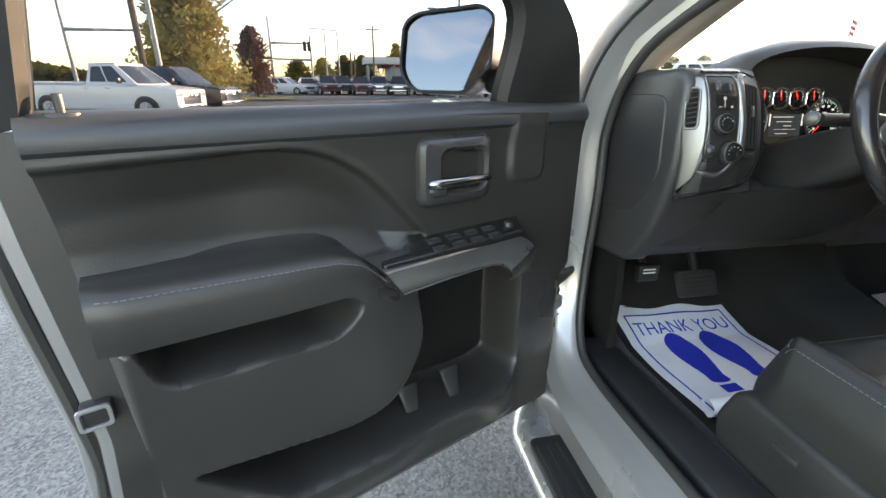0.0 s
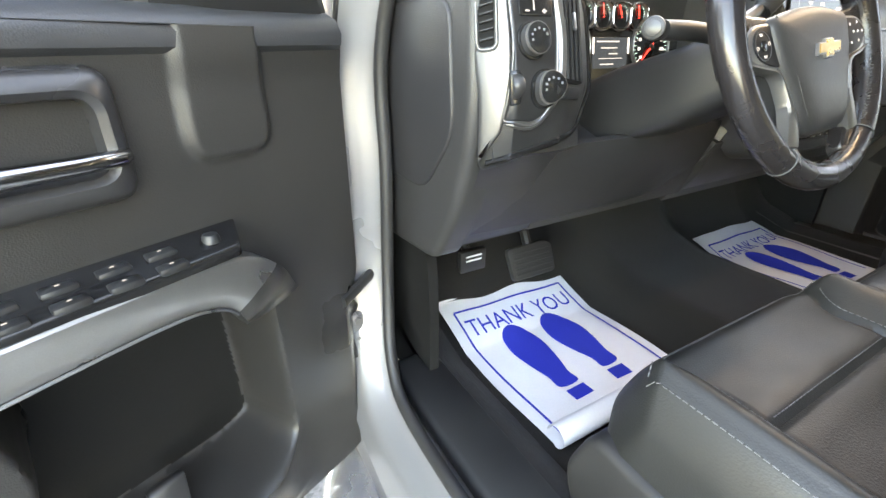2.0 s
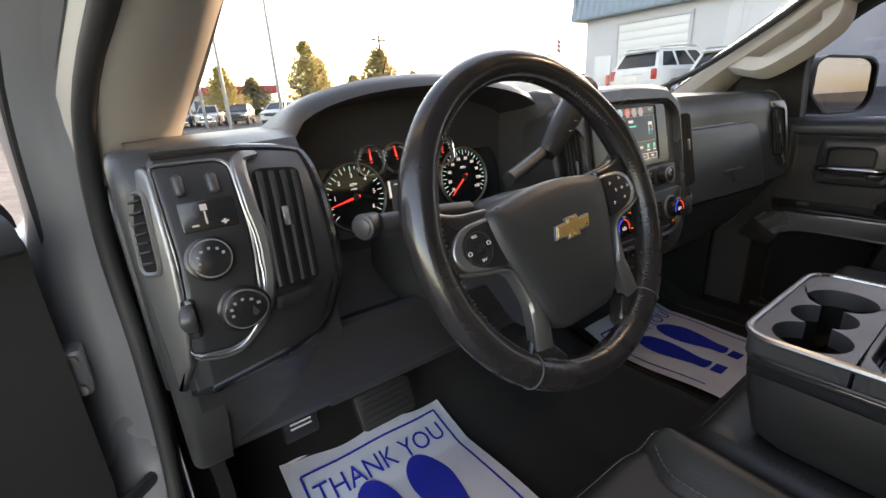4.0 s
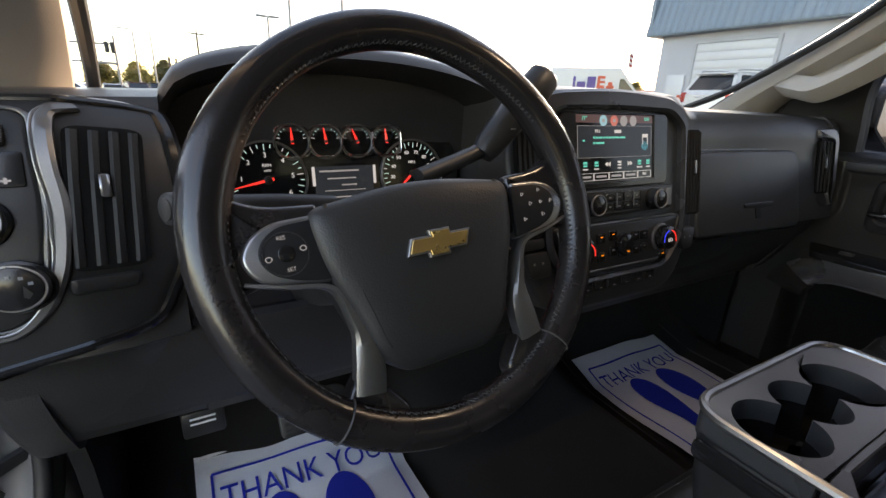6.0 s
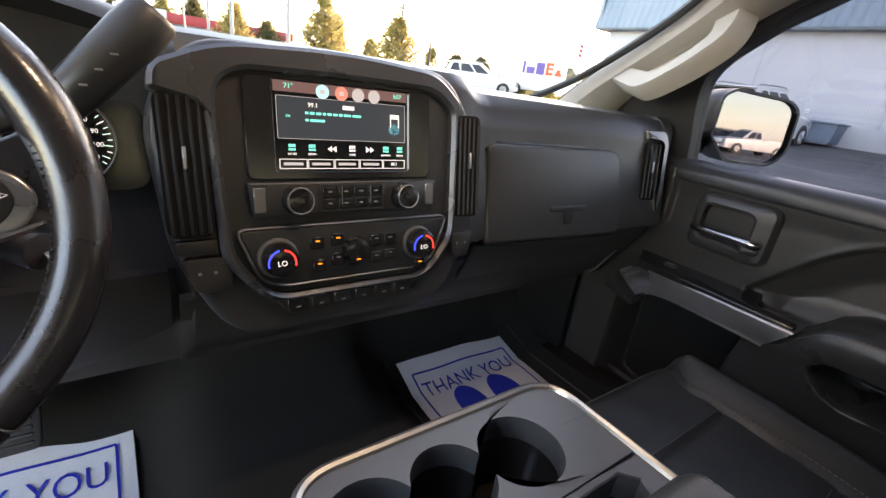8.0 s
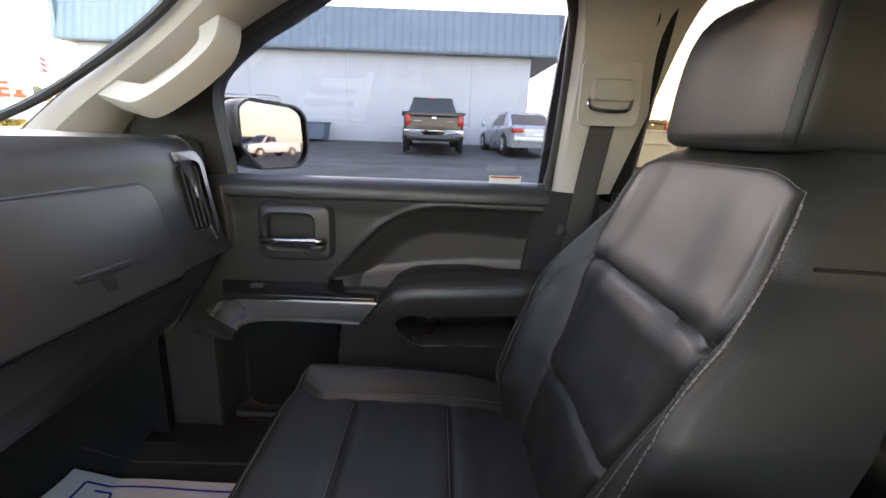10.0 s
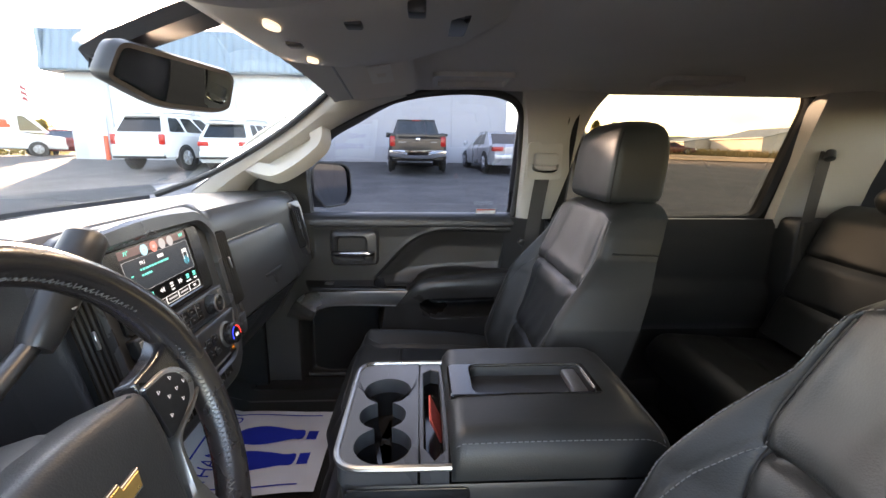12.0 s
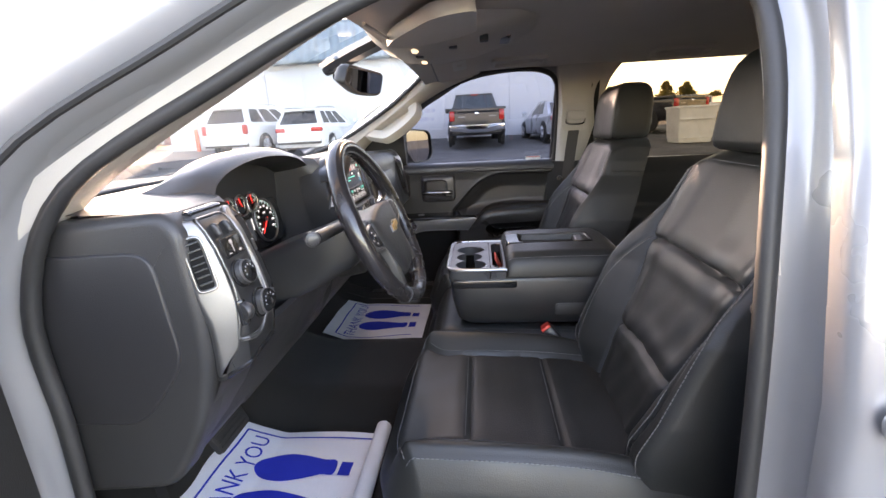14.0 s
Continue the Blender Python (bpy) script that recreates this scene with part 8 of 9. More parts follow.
# seat belts on both B-pillars
for sg in (-1, 1):
    sb = thing("seat_belt", "dark webbing seat belt hanging from the pillar loop", "seat belt", "seat belts", m=pose(sg * .78, .07, .8))
    bm = B()
    path = smooth_path([(sg * .745, .085, 1.545), (sg * .765, .10, 1.40), (sg * .785, .115, 1.2), (sg * .80, .11, .95), (sg * .80, .10, .80)], 6)
    rings = [[p + Vector((-.001 * sg, -.024, 0)), p + Vector((-.0022 * sg, -.0, 0)), p + Vector((-.001 * sg, .024, 0)), p + Vector((.001 * sg, .024, 0)), p + Vector((.001 * sg, -.024, 0))] for p in path]
    loft(bm, rings)
    part("webbing", bm, BELT, sb)
    bm = B()
    prism(bm, rrect(.03, 1.50, .145, 1.62, .02), .735, .748, Matrix(((0, 0, sg, 0), (1, 0, 0, 0), (0, 1, 0, 0), (0, 0, 0, 1))), .005)
    bmesh.ops.recalc_face_normals(bm, faces=bm.faces[:])
    part("height_adjuster", bm, PILLAR, sb, "pale belt height adjuster")
    bm = B()
    rbox(bm, (sg * .72 if sg > 0 else -.755, .045, 1.545), (.755 if sg > 0 else -.72, .125, 1.585), .010, 2)
    part("belt_loop", bm, PILLAR, sb, "pale belt loop cover")
    bm = B()
    tube(bm, smooth_path([(sg * .735, .128, 1.548), (sg * .725, .12, 1.53), (sg * .725, .06, 1.528), (sg * .735, .045, 1.548)], 4), .004, 8)
    part("loop_ring", bm, CHROME, sb, "steel belt ring")
    bm = B()
    cyl(bm, (sg * .785, .145, 1.285), (sg * .762, .145, 1.285), .012, seg=14, bev=.003)
    part("belt_stop", bm, PLASTIC, sb)
    rbm = B()
    path = smooth_path([(sg * .70, -.83, 1.60), (sg * .705, -.815, 1.40), (sg * .70, -.80, 1.2)], 5)
    loft(rbm, [[p + Vector((0, -.022, 0)), p + Vector((-.002 * sg, 0, 0)), p + Vector((0, .022, 0)), p + Vector((.002 * sg, 0, 0))] for p in path])
    r2 = thing("rear_seat_belt", "dark rear seat belt beside the rear pillar", "seat belt", "rear seat belts", m=pose(sg * .70, -.82, 1.2))
    part("webbing", rbm, BELT, r2)
    bm = B()
    cyl(bm, (sg * .70, -.84, 1.60), (sg * .685, -.83, 1.575), .016, seg=12, bev=.003)
    part("belt_guide", bm, PLASTIC, r2)
# sticker in the passenger window's corner
stk_ = thing("window_sticker", "small white and red sticker in the passenger window", "sticker", m=pose(.85, .25, 1.385))
bm = B()
rbox(bm, (.845, .225, 1.372), (.846, .295, 1.389), 0)
stp = part("sticker_card", bm, WHITE, stk_)
bm = B()
rbox(bm, (.8438, .228, 1.384), (.8448, .292, 1.3875), 0)
part("print_bar", bm, RED_PLASTIC, stp)

# ---- outside: ground ----
def ground_z(x, y):
    k = sstep(48, 22, y) * sstep(-70, -25, y)
    return .052 * min(max(x - 1, 0), 21) * k + .6 * sstep(30, 70, x) * sstep(0, -30, y)


ground = thing("ground", "grey asphalt lot rising gently towards the shop building", "ground", kind="structure")
def spread(n, reach, fine):
    out = []
    for k in range(-n, n + 1):
        t = k / n
        out.append(fine * t + (reach - fine) * t ** 5 if True else 0)
    return out
bm = B()
gx = spread(60, 900, 60)
sheet(bm, lambda u, v: Vector((u, v, ground_z(u, v) + .010 * math.sin(u * .7) * math.sin(v * .53) * (1 if abs(u) < 60 else 0))), gx, gx)
if bm.faces[:][0].normal.z < 0:
    bmesh.ops.reverse_faces(bm, faces=bm.faces[:])
part("asphalt", bm, ASPHALT, ground)
far_field = thing("field", "dry grass and sunlit dirt beyond the lot", "field", kind="structure")
bm = B()
sheet(bm, lambda u, v: Vector((u, v, ground_z(u, v) + .05)), span(24, 400, 30), span(-300, -18, 24))
if bm.faces[:][0].normal.z < 0:
    bmesh.ops.reverse_faces(bm, faces=bm.faces[:])
part("dry_field", bm, surface("sunlit_dirt", (.30, .235, .15), .95, (.24, .19, .11), .05, 3, .5, bdist=.03), far_field)
lawn = thing("lawn", "green verge strip beyond the lot", "lawn", kind="structure")
bm = B()
sheet(bm, lambda u, v: Vector((u, v, ground_z(u, v) + .08)), span(-60, -6, 10), span(36, 44, 4))
if bm.faces[:][0].normal.z < 0:
    bmesh.ops.reverse_faces(bm, faces=bm.faces[:])
part("verge", bm, GRASS, lawn)


def polar(az, d, ex=-.7, ey=.4):
    return ex + d * math.sin(radians(az)), ey + d * math.cos(radians(az))


# ---- vehicles: nose along local +y ----
def wheel_parts(parent, x, y, r=.36, w=.24):
    bm = B()
    sx = 1 if x > 0 else -1
    cyl(bm, (x - sx * w, y, r), (x, y, r), r, seg=28, bev=.035)
    ty = part("tyre", bm, TYRE, parent, "black tyre")
    bm = B()
    cyl(bm, (x - sx * .05, y, r), (x + sx * .006, y, r), r * .66, seg=24, bev=.012)
    part("rim", bm, POLE, ty, "alloy rim")
    bm = B()
    for k in range(5):
        a = 2 * math.pi * k / 5
        tube(bm, [(x + sx * .012, y + .05 * math.cos(a), r + .05 * math.sin(a)), (x + sx * .012, y + r * .6 * math.cos(a), r + r * .6 * math.sin(a))], .035, 6)
    part("rim_spokes", bm, CAR_SILVER, ty)


def car(kind, paint, x, y, az, label, group="parked cars"):
    """A parked vehicle; az is the way its nose points, from straight ahead to the right."""
    L, W, H = {"sedan": (4.8, 1.85, 1.46), "suv": (5.2, 2.02, 1.88), "wagon": (4.7, 1.88, 1.68), "pickup": (5.8, 2.04, 1.93), "van": (5.95, 2.06, 2.60)}[kind]
    th = thing({"sedan": "sedan", "suv": "suv", "wagon": "crossover", "pickup": "pickup_truck", "van": "delivery_van"}[kind], label, kind if kind != "wagon" else "car", group, m=pose(x, y, ground_z(x, y) + .012, 0, 0, -az), local=True)
    h, w = L / 2, W / 2
    belt = {"sedan": .92, "suv": 1.20, "wagon": 1.05, "pickup": 1.22, "van": 1.20}[kind]
    nose = {"sedan": .80, "suv": 1.10, "wagon": .95, "pickup": 1.15, "van": 1.05}[kind]
    tail = {"sedan": .98, "suv": 1.20, "wagon": 1.05, "pickup": 1.22, "van": 1.20}[kind]
    clr = .24 if kind in ("sedan", "wagon") else .36
    st = [(-h, .42, tail - .12, w * .86), (-h + .12, clr, tail, w * .95), (-h * .5, clr, belt, w), (0, clr, belt, w), (h * .45, clr, belt - .02, w), (h * .62, clr, nose + .04, w * .98), (h * .93, clr, nose - .05, w * .92), (h, .40, nose - (.22 if kind in ("sedan", "wagon") else .10), w * (.80 if kind in ("sedan", "wagon") else .90))]
    rings = []
    for yy, zb, zt, ww in st:
        rings.append([Vector((a, yy, b)) for a, b in round_poly([(-ww, zb), (ww, zb), (ww, zt - .06), (ww * .93, zt), (-ww * .93, zt), (-ww, zt - .06)], [.08, .08, .06, .05, .05, .06], 3)])
    bm = B()
    loft(bm, rings)
    part("body", bm, paint, th, "painted body", sharp=35)
    # glass house with a painted roof
    if kind == "sedan":
        gh = [(-h * .80, belt, .0), (-h * .42, H, 1), (h * .05, H, 1), (h * .46, belt - .01, .0)]
    elif kind in ("suv", "wagon"):
        gh = [(-h * .96, belt - .02, 0), (-h * .84, H - .06, 1), (h * .02, H, 1), (h * .44, belt - .01, 0)]
    elif kind == "pickup":
        gh = [(-h * .09, belt, 0), (-h * .06, H - .03, 1), (h * .26, H, 1), (h * .55, belt - .01, 0)]
    else:
        gh = [(-h * .985, belt - .02, 0), (-h * .97, H - .05, 1), (h * .42, H, 1), (h * .80, belt - .02, 0)]
    (y0, z0, _), (y1, z1, _), (y2, z2, _), (y3, z3, _) = gh
    bm = B()
    wt = w * (.72 if kind != "van" else .92)
    wb = w * .94
    rings = [[Vector((a, yy, zz)) for a, yy, zz in ((-ww, ya, za), (ww, ya, za), (ww, yb, zb), (-ww, yb, zb))] for ww, ya, za, yb, zb in ((wb, y0, z0 - .01, y3, z3 - .01), (wt, y1, z1 - .05, y2, z2 - .05))]
    loft(bm, rings)
    part("cabin", bm, paint, th, "painted cabin" if kind != "van" else "white cargo box", sharp=50)
    def pane(name, c, quad, label):
        """A dark window lying on the plane of four corners, between shares (u, v) of it."""
        at = lambda u, v: (c[0].lerp(c[1], u)).lerp(c[3].lerp(c[2], u), v)
        nn = (c[1] - c[0]).cross(c[3] - c[0]).normalized()
        pl = round_poly(quad, .035, 3)
        bm = B()
        loft(bm, [[at(u, v) + nn * d for u, v in pl] for d in (-.01, .006)])
        bmesh.ops.recalc_face_normals(bm, faces=bm.faces[:])
        part(name, bm, CAR_GLASS, th, label)
    Q = lambda ww, yy, zz: Vector((ww, yy, zz))
    if kind != "van":
        side_panes = {"sedan": ((.24, .52), (.545, .84)), "pickup": ((.08, .42), (.45, .84)), "suv": ((.07, .30), (.335, .60), (.63, .88)), "wagon": ((.09, .28), (.31, .58), (.61, .87))}[kind]
        for sx in (-1, 1):
            c = [Q(sx * wb, y0, z0), Q(sx * wb, y3, z3), Q(sx * wt, y2, z2 - .05), Q(sx * wt, y1, z1 - .05)]
            if sx < 0:
                c = [c[1], c[0], c[3], c[2]]
            for a0, a1 in side_panes:
                q = [(a0, .12), (a1, .12), (a1 - .02, .90), (a0 + .01, .90)]
                pane("side_window", c, q if sx > 0 else [(1 - u, v) for u, v in q][::-1], "dark side window")
        pane("rear_window", [Q(-wb, y0, z0), Q(wb, y0, z0), Q(wt, y1, z1 - .05), Q(-wt, y1, z1 - .05)], [(.07, .10), (.93, .10), (.92, .90), (.08, .90)], "dark rear window")
        pane("front_window", [Q(wb, y3, z3), Q(-wb, y3, z3), Q(-wt, y2, z2 - .05), Q(wt, y2, z2 - .05)], [(.05, .06), (.95, .06), (.95, .92), (.05, .92)], "dark front window")
    bm = B()
    rings = []
    for zz, g in ((-.055, 0.0), (-.01, -.01), (.0, .06)):
        rings.append([Vector((a, b, c)) for a, b, c in ((-wt + g, y1 + g * .5, z1 + zz), (wt - g, y1 + g * .5, z1 + zz), (wt - g, y2 - g * .5, z2 + zz), (-wt + g, y2 - g * .5, z2 + zz))])
    loft(bm, rings)
    part("roof", bm, paint, th, "painted roof")
    if kind == "van":
        for sx in (-1, 1):
            bm = B()
            pl = round_poly([(h * .42, 1.25), (h * .72, 1.25), (h * .50, 1.95), (h * .42, 1.95)], .06)
            mm = Matrix(((0, 0, sx, 0), (1, 0, 0, 0), (0, 1, 0, 0), (0, 0, 0, 1)))
            prism(bm, pl, w * .93, w * .975, mm, 0)
            bmesh.ops.recalc_face_normals(bm, faces=bm.faces[:])
            part("side_window", bm, CAR_GLASS, th, "dark side window")
            for k, (ya, yb, za, zb, mt) in enumerate(((-1.5, -1.35, 1.35, 2.05, VAN_PURPLE), (-1.25, -.75, 1.35, 1.75, VAN_PURPLE), (-.65, -.15, 1.35, 2.05, VAN_PURPLE), (-.05, .12, 1.35, 2.1, VAN_ORANGE), (.12, .40, 1.38, 1.55, VAN_ORANGE), (.12, .40, 1.68, 1.82, VAN_ORANGE), (.12, .40, 1.95, 2.1, VAN_ORANGE), (.50, .95, 1.38, 1.55, VAN_ORANGE), (.60, .85, 1.55, 1.75, VAN_ORANGE))):
                bm = B()
                rbox(bm, (sx * w * .955 - .012, ya, za), (sx * w * .955 + .012, yb, zb), 0)
                part("livery_bar", bm, mt, th)
        bm = B()
        prism(bm, [(-w * .78, 0), (w * .78, 0), (w * .66, 1), (-w * .66, 1)], 0, .02, plane_m((0, y3 + .02 - .04, z3 + .02), (1, 0, 0), (0, (y2 - y3) * .82, (z2 - z3) * .72)) @ Matrix.Diagonal((1, math.hypot((y2 - y3) * .82, (z2 - z3) * .72), 1, 1)), 0)
        part("front_window", bm, CAR_GLASS, th, "dark front window")
    if kind == "pickup":
        bm = B()
        for sx in (-1, 1):
            rbox(bm, (sx * w - (.10 if sx > 0 else 0), -h + .1, belt - .02), (sx * w + (.10 if sx < 0 else 0), -h * .10, belt + .06), .02)
        rbox(bm, (-w * .92, -h + .02, belt - .1), (w * .92, -h + .12, belt + .06), .02)
        part("bed_rails", bm, paint, th, "bed rails and tailgate")
        bm = B()
        rbox(bm, (-w * .86, -h + .12, belt + .0), (w * .86, -h * .12, belt + .035), .01)
        part("bed_cover", bm, PLASTIC, th, "black bed cover")
    # lamps, bumpers, plates, mirrors
    for sx in (-1, 1):
        bm = B()
        if kind in ("pickup", "suv", "van"):
            rbox(bm, (sx * w * .84 - .09, -h - .02, belt - .38), (sx * w * .84 + .09, -h + .10, belt - .04), .03)
        else:
            rbox(bm, (sx * w * .74 - .20, -h - .015, tail - .26), (sx * w * .74 + .20, -h + .20, tail - .10), .04)
        part("tail_lamp", bm, TAIL, th, "red tail lamp")
        bm = B()
        rbox(bm, (sx * w * .70 - .20, h - .14, nose - .32), (sx * w * .70 + .20, h + .01, nose - .16), .04)
        part("head_lamp", bm, HEADLAMP, th, "clear head lamp")
        bm = B()
        rbox(bm, (sx * (w + .12) - .09, h * .36, belt + .02), (sx * (w + .12) + .09, h * .36 + .10, belt + .22), .04)
        part("wing_mirror", bm, paint if kind != "pickup" else PLASTIC, th, "wing mirror")
        bm = B()
        for yy in (-h * .12, h * .16):
            tube(bm, [(sx * (w + .01), yy, belt - .14), (sx * (w + .01), yy + .16, belt - .14)], .018, 6)
        part("door_handles", bm, CHROME if kind == "pickup" else paint, th)
    bright = CHROME if kind == "pickup" else PLASTIC
    bm = B()
    if kind == "pickup":
        # a chrome step bumper, stepped down round the plate
        prism(bm, round_poly([(-w * .95, .72), (-.44, .72), (-.30, .57), (.30, .57), (.44, .72), (w * .95, .72), (w * .93, .52), (.34, .44), (-.34, .44), (-w * .93, .52)], .02), 0, .16, Matrix(((1, 0, 0, 0), (0, 0, -1, -h + .08), (0, 1, 0, 0), (0, 0, 0, 1))), .02)
        bmesh.ops.recalc_face_normals(bm, faces=bm.faces[:])
    else:
        rbox(bm, (-w * .90, -h - .06, .42), (w * .90, -h + .12, .64), .05, 3)
    part("rear_bumper", bm, bright if kind in ("pickup",) else paint, th, "rear bumper")
    if kind == "pickup":
        bm = B()
        frame_ring(bm, rrect(-w * .70, .80, w * .70, belt + .01, .04), rrect(-w * .66, .84, w * .66, belt - .05, .04), 0, .018, Matrix(((1, 0, 0, 0), (0, 0, -1, -h + .03), (0, 1, 0, 0), (0, 0, 0, 1))), .004)
        bmesh.ops.recalc_face_normals(bm, faces=bm.faces[:])
        part("tailgate_panel", bm, paint, th, "pressed tailgate panel")
        bm = B()
        rbox(bm, (-.07, -h - .012, belt - .20), (.07, -h + .06, belt - .09), .02)
        part("tailgate_badge", bm, CHROME, th, "bright tailgate badge")
        for x0_, x1_ in ((.42, .66), (-.66, -.40)):
            bm = B()
            rbox(bm, (x0_, -h - .004, belt - .25), (x1_, -h + .05, belt - .22), .004)
            part("tailgate_mark", bm, POLE, th, "plain bright lettering bar")
        bm = B()
        rbox(bm, (-.16, -h * .06 - .05, H - .09), (.16, -h * .06 + .03, H - .05), .01)
        part("brake_lamp", bm, TAIL, th, "red high brake lamp")
    bm = B()
    rbox(bm, (-w * .88, h - .14, .34), (w * .88, h + .05, .56), .05, 3)
    part("front_bumper", bm, bright if kind == "pickup" else paint, th, "front bumper")
    bm = B()
    rbox(bm, (-w * .52, h - .06, nose - (.44 if kind != "pickup" else .60)), (w * .52, h + .03, nose - (.18 if kind != "pickup" else .16)), .02)
    part("grille", bm, CHROME if kind == "pickup" else PLASTIC, th, "front grille")
    bm = B()
    zz = .55 if kind == "pickup" else tail - .34
    rbox(bm, (-.15, -h - (.07 if kind == "pickup" else .03), zz - .075), (.15, -h, zz + .075), .006)
    part("plate_bar", bm, WHITE, th, "plain plate")
    if kind in ("suv", "wagon"):
        bm = B()
        for sx in (-1, 1):
            tube(bm, smooth_path([(sx * wt * .9, y1 + .1, z1), (sx * wt * .9, y1 + .25, z1 + .06), (sx * wt * .9, y2 - .3, z2 + .06), (sx * wt * .9, y2 - .1, z2)], 3), .02, 6)
        part("roof_rack", bm, POLE, th, "roof rails")
        # spoiler lip, dark lower bumper and a bright bar across the tailgate
        bm = B()
        rbox(bm, (-wt * .96, y1 - .16, z1 - .075), (wt * .96, y1 + .05, z1 - .025), .02, 2)
        part("spoiler", bm, paint, th, "roof spoiler")
        bm = B()
        rbox(bm, (-w * .90, -h - .045, .36), (w * .90, -h + .14, .56), .04, 2)
        part("lower_bumper", bm, PLASTIC, th, "black lower bumper")
        bm = B()
        rbox(bm, (-w * .42, -h - .012, tail - .20), (w * .42, -h + .06, tail - .165), .01)
        part("tailgate_bar", bm, CHROME, th, "chrome tailgate bar")
    r = .39 if kind in ("pickup", "suv") else .34
    for sx in (-1, 1):
        for yy in (-h * .60, h * .62):
            bm = B()
            prism(bm, ellipse(yy, r, r * 1.16, r * 1.16, 24), w * .90, w * 1.004, Matrix(((0, 0, sx, 0), (1, 0, 0, 0), (0, 1, 0, 0), (0, 0, 0, 1))), 0)
            bmesh.ops.recalc_face_normals(bm, faces=bm.faces[:])
            part("wheel_arch", bm, RUBBER, th, "dark wheel arch")
            wheel_parts(th, sx * (w + .02), yy, r)
    return th


# beside the shop building
car("pickup", CAR_GREY, 17.6, .68, 88, "bronze-grey pickup truck parked nose-in at the wall")
car("sedan", CAR_SILVER, 17.4, -2.55, 82, "silver sedan parked nose-in at the wall")
car("suv", CAR_WHITE, 17.5, 9.6, 97, "large white suv parked beside the shop door")
car("wagon", CAR_WHITE, 17.3, 7.0, 93, "white crossover parked beside the large suv")
car("van", CAR_WHITE, 22.8, 21.9, 137, "white delivery van with coloured livery bars")
car("wagon", CAR_WHITE, 18.9, 23.8, 125, "white crossover parked before the van")
car("sedan", CAR_RED, 27.5, 21.5, 60, "red car parked beyond the shop corner")
car("suv", CAR_BLACK, 29.5, 20.2, 60, "black suv parked beyond the shop corner")
car("pickup", CAR_BLACK, 19.75, -6.25, 60, "dark pickup parked beside the white bin")
x_, y_ = polar(119.8, 62)
car("sedan", CAR_MAROON, x_, y_, 215, "dark red sedan parked at the field's edge")
x_, y_ = polar(115.6, 52)
car("pickup", CAR_WHITE, x_, y_, 25, "white pickup parked at the field's edge")
# behind the truck, across the lot
for az, d, kind, mt, hd, lb_ in ((170, 44, "pickup", CAR_WHITE, 300, "white pickup in the back row"), (174, 45, "suv", CAR_BLACK, 280, "black suv in the back row"), (178, 44, "sedan", CAR_WHITE, 285, "white sedan in the back row"), (182, 45, "suv", CAR_SILVER, 280, "silver suv in the back row"), (186, 44, "sedan", CAR_RED, 275, "red sedan in the back row"), (190, 45, "pickup", CAR_BLACK, 270, "black pickup in the back row"), (194, 44, "suv", CAR_WHITE, 275, "white suv in the back row")):
    x_, y_ = polar(az, d)
    car(kind, mt, x_, y_, hd, lb_, "back row of cars")
# across the street, ahead
car("pickup", CAR_WHITE, -10.0, 19.6, 104, "white pickup truck on the front row")
car("pickup", CAR_BLACK, -9.3, 22.6, 104, "black pickup truck behind the white one")
for k, (az, d, kind, mt, hd, lb_) in enumerate((
        (-7.9, 52, "wagon", CAR_WHITE, 110, "white crossover in the far row"), (-5.6, 54, "wagon", CAR_WHITE, 170, "white crossover in the far row"),
        (-3.5, 52, "suv", CAR_MAROON, 165, "dark red suv in the far row"), (-1.6, 53, "suv", CAR_BLACK, 170, "black suv in the far row"),
        (.5, 52, "suv", CAR_MAROON, 175, "maroon suv in the far row"), (2.8, 54, "pickup", CAR_BLUE, 185, "blue-grey pickup in the far row"),
        (5.2, 52, "pickup", CAR_BLACK, 190, "black pickup in the far row"), (7.6, 53, "pickup", CAR_BLUE, 200, "blue-grey pickup in the far row"),
        (10.2, 51, "pickup", CAR_SILVER, 200, "silver pickup in the far row"), (13.2, 50, "suv", CAR_BLACK, 205, "black suv in the far row"),
        (17.4, 46, "suv", CAR_WHITE, 215, "white suv in the far row"), (20.6, 44, "pickup", CAR_SILVER, 215, "silver pickup in the far row"),
        (23.9, 43, "suv", CAR_BLUE, 220, "blue-grey suv in the far row"), (27.8, 43, "sedan", CAR_SILVER, 225, "silver sedan in the far row"),
        (31.3, 44, "suv", CAR_BLACK, 230, "black suv in the far row"), (34.4, 45, "sedan", CAR_WHITE, 235, "white sedan in the far row"), (37.2, 43, "sedan", CAR_SILVER, 240, "silver sedan in the far row"))):
    x_, y_ = polar(az, d)
    car(kind, mt, x_, y_, hd, lb_, "far row of cars")

# ---- shop building on the right ----
shop = thing("shop_building", "long white shop building with blue-grey metal fascia", "building", m=pose(21, 6, .5))
WX0 = 21.0
bm = B()
rbox(bm, (WX0, -3.6, .3), (WX0 + 16, 16.4, 4.95), .02)
wall_ = part("wall", bm, STEEL_WALL, shop, "white painted wall")
bm = B()
rbox(bm, (WX0 - .10, -3.62, .3), (WX0, 14.75, 1.75), .01)
part("wall_base", bm, STEEL_BASE, wall_, "pale block wall base")
bm = B()
n = 240
prof = []
for k in range(n + 1):
    y = -5.0 + 22.0 * k / n
    d = .045 if k % 4 in (0, 1) else 0.0
    prof.append((y, d))
lo = [Vector((WX0 - .55 - d, y, 4.90)) for y, d in prof]
hi = [Vector((WX0 - .15 - d, y, 6.62)) for y, d in prof]
loft(bm, [lo, hi], ring_closed=False)
